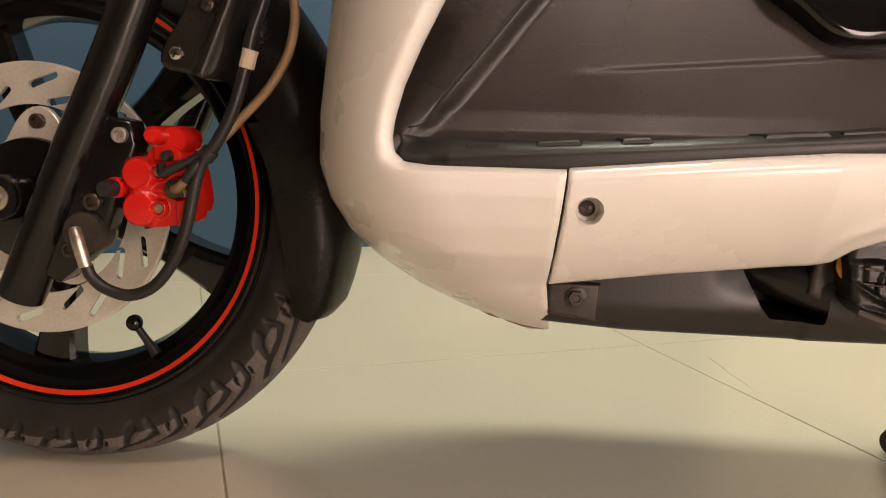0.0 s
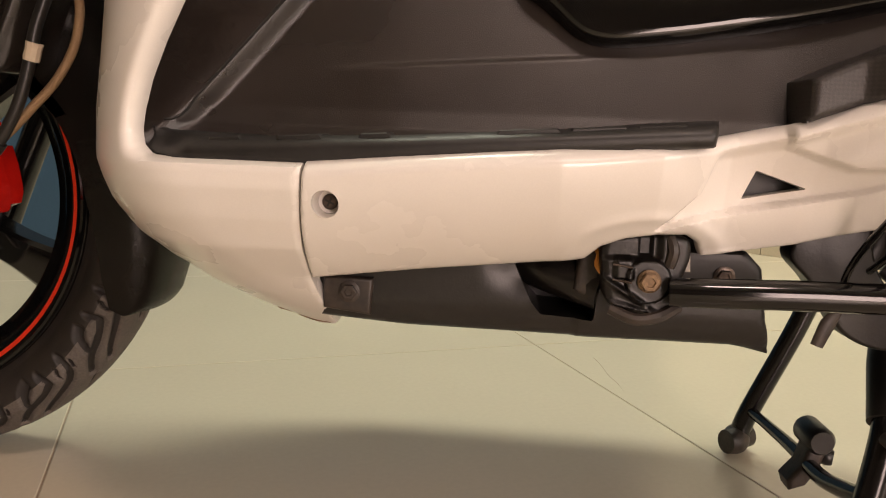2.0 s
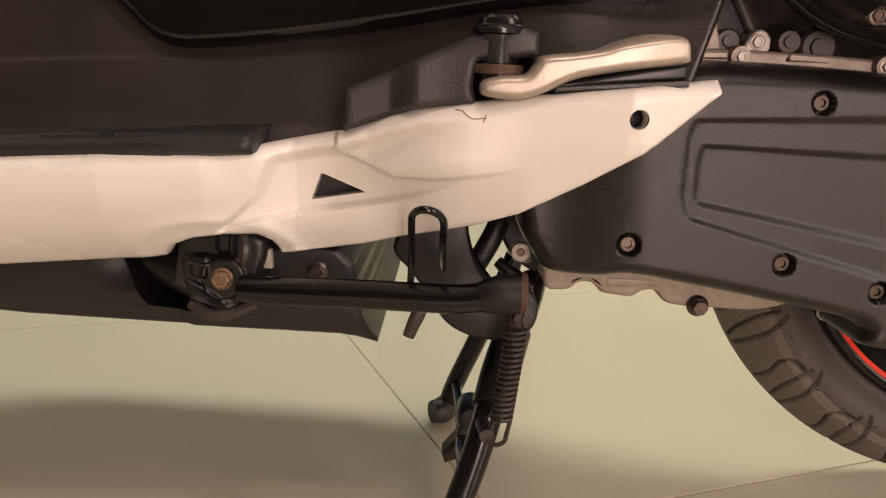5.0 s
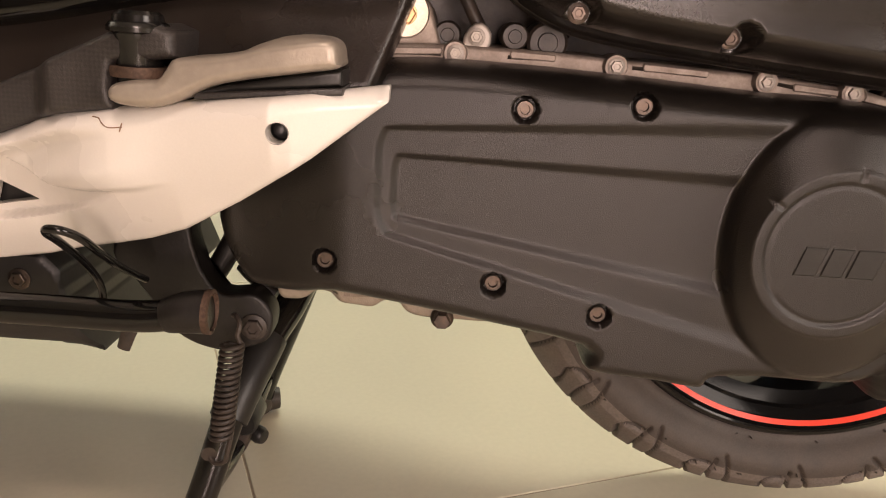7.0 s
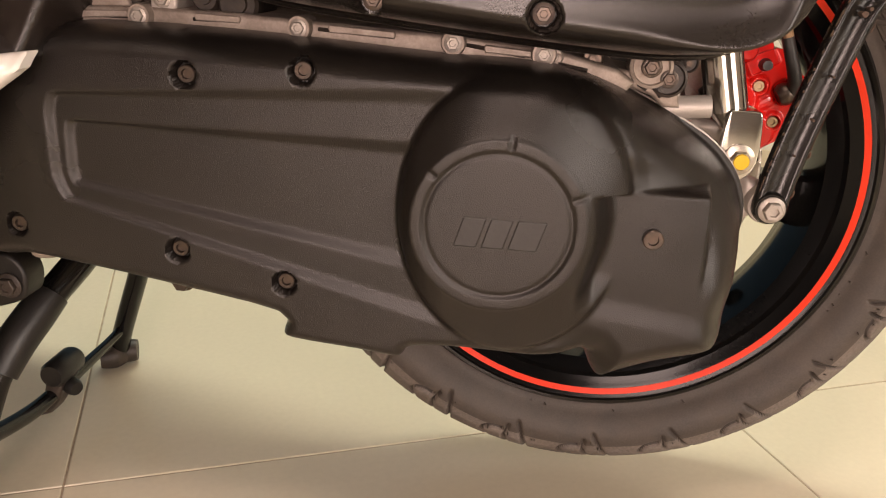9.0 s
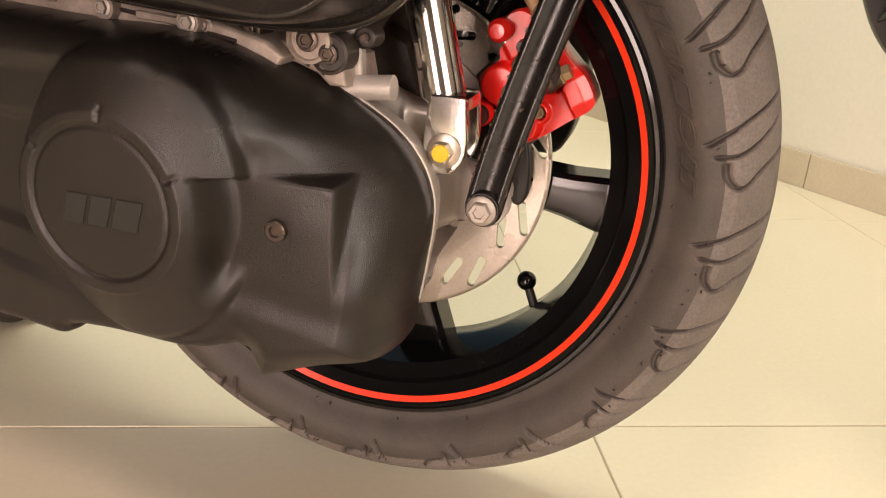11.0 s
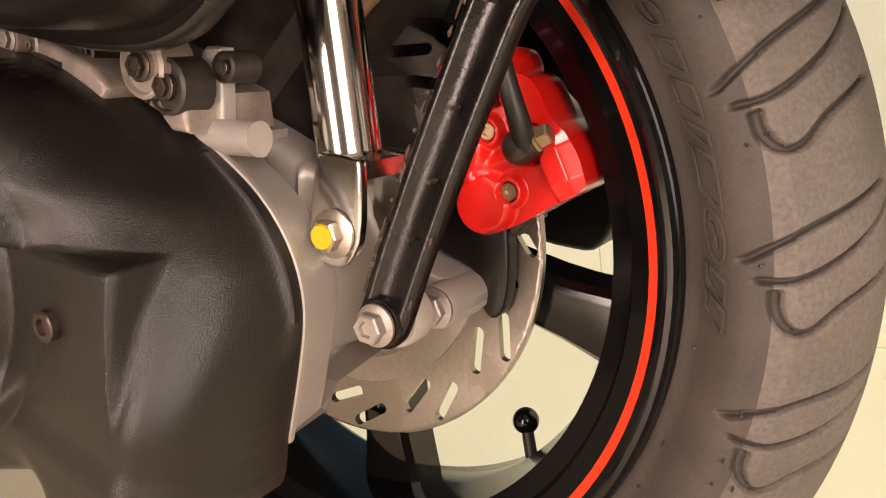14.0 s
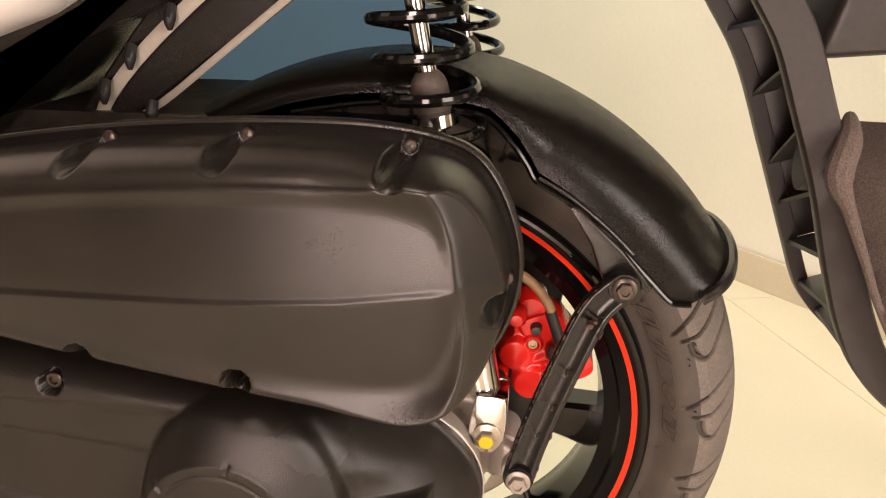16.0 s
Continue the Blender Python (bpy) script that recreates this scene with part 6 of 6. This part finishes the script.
part("lever_stub", tube([(0.8440, -0.060, 0.058), (0.8520, -0.064, 0.056), (0.8560, -0.066, 0.0555)], [0.0070, 0.0078, 0.0060], 14, 3), HOSE, lever)
part("stand_sheath", tube([(0.8700, -0.106, 0.166), (0.8640, -0.121, 0.153), (0.8575, -0.139, 0.138), (0.8515, -0.155, 0.120)], [0.0142, 0.0150, 0.0150, 0.0142], 20, 4), HOSE, centre, "split black rubber sheath on the stand tube")


def spring_axis(z):
    u = (z - 0.125) / 0.07
    return Vector((0.857 + 0.0075 * u, -0.193 + 0.006 * u, z))


spring = part("stand_spring", coil(spring_axis, 0.126, 0.194, 0.0068, 0.0016, 17, 16), GRIME, centre, "tight steel return spring")
part("spring_hook", tube([spring_axis(0.193) + Vector((0.0066, 0, 0)), (0.868, -0.188, 0.200), (0.869, -0.186, 0.207), (0.865, -0.180, 0.211), (0.861, -0.172, 0.208)], 0.0017, 8, 4), GRIME, spring)
part("spring_hook", tube([spring_axis(0.127) + Vector((0.0066, 0, 0)), (0.862, -0.194, 0.118), (0.860, -0.194, 0.110), (0.852, -0.192, 0.107), (0.846, -0.186, 0.112)], 0.0017, 8, 4), GRIME, spring)
part("spring_peg", tube([(0.845, -0.168, 0.113), (0.848, -0.190, 0.112)], 0.0055, 12, 1), GRIME, centre)

# ---- hidden light-blocking body masses and upper tail seen at the top ----
part("body_core", slab([(0.345, 0.30), (0.36, 0.62), (0.42, 0.64), (0.47, 0.50), (0.58, 0.50), (0.64, 0.60), (0.70, 0.74), (1.34, 0.78), (1.36, 0.70), (1.10, 0.56), (0.93, 0.46), (0.90, 0.37), (0.86, 0.30), (0.76, 0.245), (0.45, 0.20)], [(0.02, 0.165), (0.004, 0.150), (0.004, -0.115), (0.02, -0.130)]), PLASTIC, scooter, "dark hidden inner frame and seat mass, there to block light")
# plain seat and apron masses out of view, added to cast the floor shadow
part("seat_base", slab([(0.60, 0.66), (0.64, 0.76), (0.80, 0.80), (1.46, 0.84), (1.52, 0.78), (1.30, 0.70), (0.72, 0.64)], [(0.03, 0.175), (0, 0.15), (0, -0.19), (0.03, -0.215)]), PLASTIC, scooter, "black seat above the body, unseen, there to shade the floor")
part("front_apron", slab([(0.300, 0.45), (0.235, 0.60), (0.160, 0.90), (0.220, 0.96), (0.300, 0.80), (0.400, 0.50)], [(0.03, 0.22), (0, 0.18), (0, -0.22), (0.03, -0.26)]), WHITE, scooter, "pearl white front apron above the leg shield, unseen, there to shade the floor")
tail = relief("tail_panel", [(0.99, 0.535), (1.04, 0.556), (1.075, 0.571), (1.12, 0.600), (1.20, 0.66), (1.40, 0.74), (1.40, 0.80), (0.70, 0.80), (0.72, 0.52), (0.90, 0.515)], lambda x, z, d: -0.165 + 0.02 * edge_round(d, 0.02), -0.12, WHITE, scooter, "pearl white tail panel under the seat", 0.006)
# white flanges in a greyed colour that stands in for dimmer light
part("frame_strip", tube([(1.070, -0.085, 0.492), (1.082, -0.088, 0.515), (1.110, -0.090, 0.548), (1.150, -0.092, 0.586), (1.190, -0.094, 0.620)], 0.0048, 10, 4, flat=0.35), PALE, tail, "inner panel flange, greyed for the weaker light on it")
part("frame_strip", tube([(1.088, -0.085, 0.494), (1.120, -0.088, 0.514), (1.165, -0.090, 0.552), (1.212, -0.092, 0.592), (1.250, -0.094, 0.624)], 0.0026, 10, 4, flat=0.5), PALE, tail, "inner panel flange, greyed for the weaker light on it")
part("tail_liner", slab([(1.060, 0.470), (1.112, 0.512), (1.168, 0.557), (1.214, 0.595), (1.262, 0.640), (1.165, 0.640), (1.10, 0.560), (1.060, 0.505)], [(0, -0.060), (0, -0.083), (0.002, -0.085)]), PLASTIC, tail)
for cx, cz in ((1.083, 0.520), (1.103, 0.545), (1.132, 0.573), (1.116, 0.509)):
    part("clip", tube([(cx, -0.094, cz + 0.006), (cx + 0.001, -0.099, cz - 0.002), (cx + 0.001, -0.099, cz - 0.009)], [0.0038, 0.0042, 0.0016], 10, 2), HOSE, tail, "small black clip")

# ---- chair with a cover hanging on it ----
chair = thing("chair", (1.70, -0.02, 0), "black plastic chair with ribbed side frame and fabric cover", "chair")
# side frame: a broad near flange, a thin far flange and ribs across the open channel between them
NEAR_EDGE = [(1.440, 0.690), (1.468, 0.645), (1.493, 0.612), (1.512, 0.586), (1.531, 0.547), (1.552, 0.502), (1.571, 0.452), (1.590, 0.408), (1.612, 0.374), (1.645, 0.347), (1.700, 0.318), (1.770, 0.285)]
FAR_EDGE = [(1.425, 0.690), (1.455, 0.645), (1.486, 0.605), (1.517, 0.562), (1.547, 0.499), (1.564, 0.462), (1.580, 0.427), (1.598, 0.390), (1.620, 0.366), (1.650, 0.345), (1.700, 0.315), (1.770, 0.282)]


def strip(pts, name, y0, y1, width, mat, n=6):
    """A flange along a line in x and z: it lies to the right of the line and runs from y0 to y1, with softened edges."""
    line = [Vector((p[0], p[1])) for p in smooth_line(pts, n)]
    e = 0.15 * (y1 - y0)
    bm = bmesh.new()
    rows = []
    for i, p in enumerate(line):
        way = (line[min(i + 1, len(line) - 1)] - line[max(i - 1, 0)]).normalized()
        side = Vector((-way.y, way.x))
        rows.append([bm.verts.new(((p + side * o).x, y, (p + side * o).y)) for o, y in ((0, y0 + e), (0.06 * width, y0), (0.94 * width, y0), (width, y0 + e), (width, y1 - e), (0.94 * width, y1), (0.06 * width, y1), (0, y1 - e))])
    for a, b in zip(rows, rows[1:]):
        for k in range(8):
            bm.faces.new((a[k], a[(k + 1) % 8], b[(k + 1) % 8], b[k]))
    bm.faces.new(rows[0])
    bm.faces.new(rows[-1])
    return part(name, bm, mat, chair, sharp=50)


strip(NEAR_EDGE, "frame_face", -0.088, -0.074, 0.025, CHAIR)
strip(FAR_EDGE, "frame_edge", 0.028, 0.042, 0.012, CHAIR)
strip([(x + 0.010, z + 0.004) for x, z in FAR_EDGE[:7]], "frame_back", 0.034, 0.040, 0.034, CHAIR)
strip([(x + 0.020, z + 0.008) for x, z in NEAR_EDGE[:6]], "frame_web", -0.076, 0.036, 0.004, CHAIR)
near_line, far_line = smooth_line(NEAR_EDGE, 8), smooth_line(FAR_EDGE, 8)
for k in range(6, len(near_line) - 26, 7):
    a, b = Vector(near_line[k]), Vector(far_line[k])
    bm = bmesh.new()
    ring = []
    for q, y in ((a, -0.076), (b, 0.030)):
        ring.append([bm.verts.new((q.x + dx, y, q.y + 0.42 * dx + dz)) for dx, dz in ((0.003, -0.0016), (0.021, -0.0016), (0.021, 0.0016), (0.003, 0.0016))])
    for i in range(4):
        bm.faces.new((ring[0][i], ring[0][(i + 1) % 4], ring[1][(i + 1) % 4], ring[1][i]))
    bm.faces.new(ring[0])
    bm.faces.new(ring[1])
    part("frame_rib", bm, CHAIR, chair, sharp=20)
part("arm_panel", slab([(1.546, 0.577), (1.560, 0.650), (1.950, 0.700), (1.950, 0.640)], rounded(0.030, -0.052, 0.008)), CHAIR, chair, "moulded arm rest panel")
part("panel_rib", slab([(1.585, 0.598), (1.588, 0.642), (1.900, 0.682), (1.900, 0.640)], rounded(-0.040, -0.056, 0.004)), CHAIR, chair)
part("cross_rail", tube([(1.553, -0.050, 0.510), (1.60, -0.050, 0.512), (1.72, -0.045, 0.522), (1.95, -0.040, 0.545)], 0.0185, 18, 4), CHAIR, chair)
for pts in ([(1.745, -0.03, 0.292), (1.80, -0.03, 0.265), (1.90, -0.02, 0.20), (1.98, -0.02, 0.0)], [(1.432, -0.03, 0.69), (1.52, 0.02, 0.78), (1.9, 0.08, 0.85), (2.05, 0.10, 0.5), (2.10, 0.10, 0.0)], [(1.950, -0.03, 0.68), (2.04, -0.01, 0.62), (2.07, 0.00, 0.3), (2.09, 0.0, 0.0)]):
    part("leg", tube(pts, 0.018, 12, 5), CHAIR, chair)


def cloth_sheet():
    bm = bmesh.new()
    rows = []
    nu, nv = 44, 44
    for i in range(nu + 1):
        u = i / nu
        row = []
        for j in range(nv + 1):
            v = j / nv
            z = 0.540 - v * 0.28
            x = float(np.interp(z, [0.260, 0.35, 0.39, 0.43, 0.465, 0.500, 0.515, 0.531, 0.542], [1.733, 1.660, 1.631, 1.606, 1.586, 1.567, 1.558, 1.560, 1.566])) + u * 0.34
            y = -0.104 - 0.008 * math.sin(9 * u + 2.5 * v) * (1 - v) - 0.006 * math.sin(13 * v + 6 * u) * v + 0.060 * (1 - v) ** 12
            y += 0.005 * noise.noise(Vector((x * 30, z * 30, 0))) + 0.006 * math.exp(-((u / 0.03) ** 2)) * math.sin(60 * v)
            row.append(bm.verts.new((x, y, z + 0.02 * u)))
        rows.append(row)
    for a, b in zip(rows, rows[1:]):
        for j in range(nv):
            bm.faces.new((a[j], a[j + 1], b[j + 1], b[j]))
    bmesh.ops.solidify(bm, geom=bm.faces[:], thickness=0.003)
    return bm


fabric = tagged(part("fabric_cover", cloth_sheet(), FABRIC, None, sharp=60), "worn grey-brown woven fabric cover hanging over the chair", "fabric cover")
part("fabric_hem", tube([(1.573, -0.060, 0.545), (1.564, -0.095, 0.536), (1.558, -0.109, 0.516), (1.567, -0.111, 0.499), (1.586, -0.110, 0.465), (1.606, -0.108, 0.43), (1.660, -0.106, 0.35)], [0.004, 0.0075, 0.0085, 0.0045, 0.003, 0.0025, 0.0025], 10, 5), FABRIC, fabric)


# plain outlined shapes where the tyre carries its moulded marks
def sidewall_y(r):
    u = (0.23448 - r) / 0.04498
    return -0.058 * (0.93 + 0.09 * math.sin(math.pi * min(u * 1.25, 1)) - 0.20 * u * u)


def moulded_mark(parent, c, a0, a1, r0, r1, ring, lean=1.1):
    """A raised outline standing on the sidewall: a leaning frame, or a ring."""
    mid, half_a, rm, half_r = (a0 + a1) / 2, abs(a1 - a0) / 2, (r0 + r1) / 2, (r1 - r0) / 2
    count = 32 if ring else 16
    shape = []
    for k in range(count):
        t = 2 * math.pi * k / count
        u, v = math.cos(t), math.sin(t)
        if not ring:
            e = max(abs(u), abs(v))
            u, v = u / e, v / e
        shape.append((u, v))
    bm = bmesh.new()
    rings = []
    for inset, dy in ((0, 0.003), (0, -0.0006), (0.0004, -0.0013), (0.0014, -0.0013), (0.0018, -0.0005), (0.0018, 0.003)):
        row = []
        for u, v in shape:
            rr = rm + v * (half_r - inset)
            t = radians(mid + u * (half_a - math.degrees(inset / rm)) - lean * v)
            row.append(bm.verts.new((c.x + rr * math.cos(t), c.y + sidewall_y(rr) + dy, c.z + rr * math.sin(t))))
        rings.append(row)
    for p, q in zip(rings, rings[1:]):
        for k in range(count):
            bm.faces.new((p[k], p[(k + 1) % count], q[(k + 1) % count], q[k]))
    part("moulded_mark", bm, RUBBER, parent, sharp=25)


rear_tyre = [o for o in rear_wheel.children if o.name.startswith("tyre")][0]
for a0, a1, ring in ((39.6, 36.0, True), (34.9, 31.2, False), (30.2, 26.4, False), (25.4, 23.6, False), (22.6, 17.2, False), (16.5, 10.8, True), (9.9, 7.2, False), (6.8, 4.1, False)):
    moulded_mark(rear_tyre, RW, a0, a1, 0.2005, 0.2105, ring)
    if ring:
        moulded_mark(rear_tyre, RW, a0 - 1.9, a1 + 1.9, 0.2040, 0.2070, True)


def nubs(parent, c, half, seed):
    """Short rubber hairs left by the mould."""
    rnd = random.Random(seed)
    bm = bmesh.new()
    for k in range(46):
        a = radians(-150 + 215 * rnd.random())
        r = rnd.choice((0.198, 0.222, 0.229))
        y = sidewall_y(r) + 0.0002
        p = c + Vector((r * math.cos(a), y, r * math.sin(a)))
        way = Vector((rnd.uniform(-0.3, 0.8), -1, rnd.uniform(-0.4, 0.4))).normalized()
        tube([p - way * 0.001, p + way * rnd.uniform(0.002, 0.0045)], 0.0006, 5, 1, bm)
    return tagged(part("rubber_nub", bm, RUBBER, parent), kind="stuff")


nubs(rear_tyre, RW, 0.058, 3)

def edge_wear(seed):
    rnd = random.Random(seed)
    line = smooth_line(STAY, 20)
    for k in range(34):
        i = rnd.randrange(10, len(line) - 12)
        p, q = Vector(line[i]), Vector(line[i + 1])
        way = (q - p).normalized()
        side = Vector((-way.y, way.x)) * (0.0104 if rnd.random() < 0.75 else -0.0104)
        c = p + side
        length = rnd.uniform(0.0008, 0.0035)
        y = -0.1385 + 0.012 * i / len(line)
        part("paint_chip", tube([(c.x - way.x * length, y + 0.0012, c.y - way.y * length), (c.x, y + 0.0010, c.y), (c.x + way.x * length, y + 0.0012, c.y + way.y * length)], [0.0002, rnd.uniform(0.0005, 0.0009), 0.0002], 6, 2), RUST, stay)


edge_wear(8)


# castings and bosses behind the rear end of the engine flange
for bx, bz, r, y, mat in ((1.242, 0.3785, 0.0058, -0.176, CARRIER), (1.265, 0.3775, 0.0064, -0.168, DARKBOLT), (1.299, 0.3755, 0.0125, -0.168, OXIDE), (1.310, 0.3690, 0.0108, -0.166, GRIME), (1.323, 0.3770, 0.0060, -0.150, GRIME)):
    cap = part("boss", lathe([(0, y - 0.004), (r * 0.42, y - 0.004), (r * 0.46, y - 0.001), (r * 0.80, y - 0.001), (r * 0.86, y - 0.003), (r, y - 0.0022), (r * 1.04, y + 0.012), (0, y + 0.012)], (bx, 0, bz), 26), mat, rail)
    hex_bolt("bolt", cap, bx, y - 0.003, bz, r * 0.36, DARKBOLT)
lattice = part("rail_lattice", slab([(1.252, 0.369), (1.256, 0.379), (1.276, 0.374), (1.290, 0.372), (1.302, 0.370), (1.316, 0.366), (1.319, 0.352), (1.309, 0.352), (1.302, 0.358), (1.290, 0.362), (1.270, 0.367)], rounded(-0.12, -0.166, 0.0025)), OXIDE, rail, "cast ribbed end of the engine flange")
for x0, z0, x1, z1 in ((1.258, 0.3735, 0.006, -0.0013), (1.276, 0.3695, 0.008, -0.0025), (1.296, 0.3640, 0.005, -0.003), (1.306, 0.3605, 0.003, -0.004)):
    part("pocket", tube([(x0 - x1 / 2, -0.1662, z0 - z1 / 2), (x0 + x1 / 2, -0.1662, z0 + z1 / 2)], 0.0019, 8, 1), GRIME, lattice)
for x0, x1, z0, z1 in ((1.203, 1.231, 0.3815, 0.3795), (1.112, 1.150, 0.3875, 0.3858), (0.962, 0.990, 0.3880, 0.3893), (1.032, 1.058, 0.3900, 0.3893)):
    part("rail_pad", slab([(x0, z0 - 0.0026), (x1, z1 - 0.0022), (x1 + 0.001, z1), (x1, z1 + 0.0018), (x0, z0 + 0.0018), (x0 - 0.001, z0)], [(0, -0.176), (0, -0.1795), (0.0006, -0.1802)]), OXIDE, rail)


# brown scuff on the white panel below the foot peg and a small scratch
for pts in ([(0.812, 0.3475), (0.816, 0.3472), (0.8185, 0.3452), (0.8225, 0.3432), (0.8300, 0.3440)], [(0.8285, 0.3415), (0.8300, 0.3460)]):
    part("scuff_mark", tube([(x, float(side_y(np.array([x]), np.array([z]), np.array([1.0]))[0]) - 0.0001, z) for x, z in smooth_line(pts, 6)], 0.00035, 6, 1), TAPE_BROWN, side_panel, "thin brown scuff mark")


part("floor_crack", tube([(0.712, 0.400, 0), (0.7155, 0.385, 0), (0.7205, 0.350, 0), (0.7225, 0.320, 0), (0.7300, 0.285, 0), (0.7335, 0.250, 0)], [0.0001, 0.0003, 0.00025, 0.0003, 0.00025, 0.0001], 6, 3), GROUT, floor, "hairline crack in the tile glaze")


# scrapes along the lower lip of the leg shield
for pts in ([(0.392, 0.1785), (0.401, 0.1762), (0.408, 0.1742)], [(0.413, 0.1735), (0.421, 0.1722), (0.430, 0.1712), (0.441, 0.1712)], [(0.399, 0.1805), (0.404, 0.1780)]):
    part("lip_scrape", tube([(x, float(shield_y(np.array([x]), np.array([z]), np.array([0.003]))[0]) - 0.0001, z) for x, z in smooth_line(pts, 5)], [0.0003, 0.0010, 0.0003], 6, 1), TAPE_BROWN, shield, "brown scrape on the lip")

build_tiles()
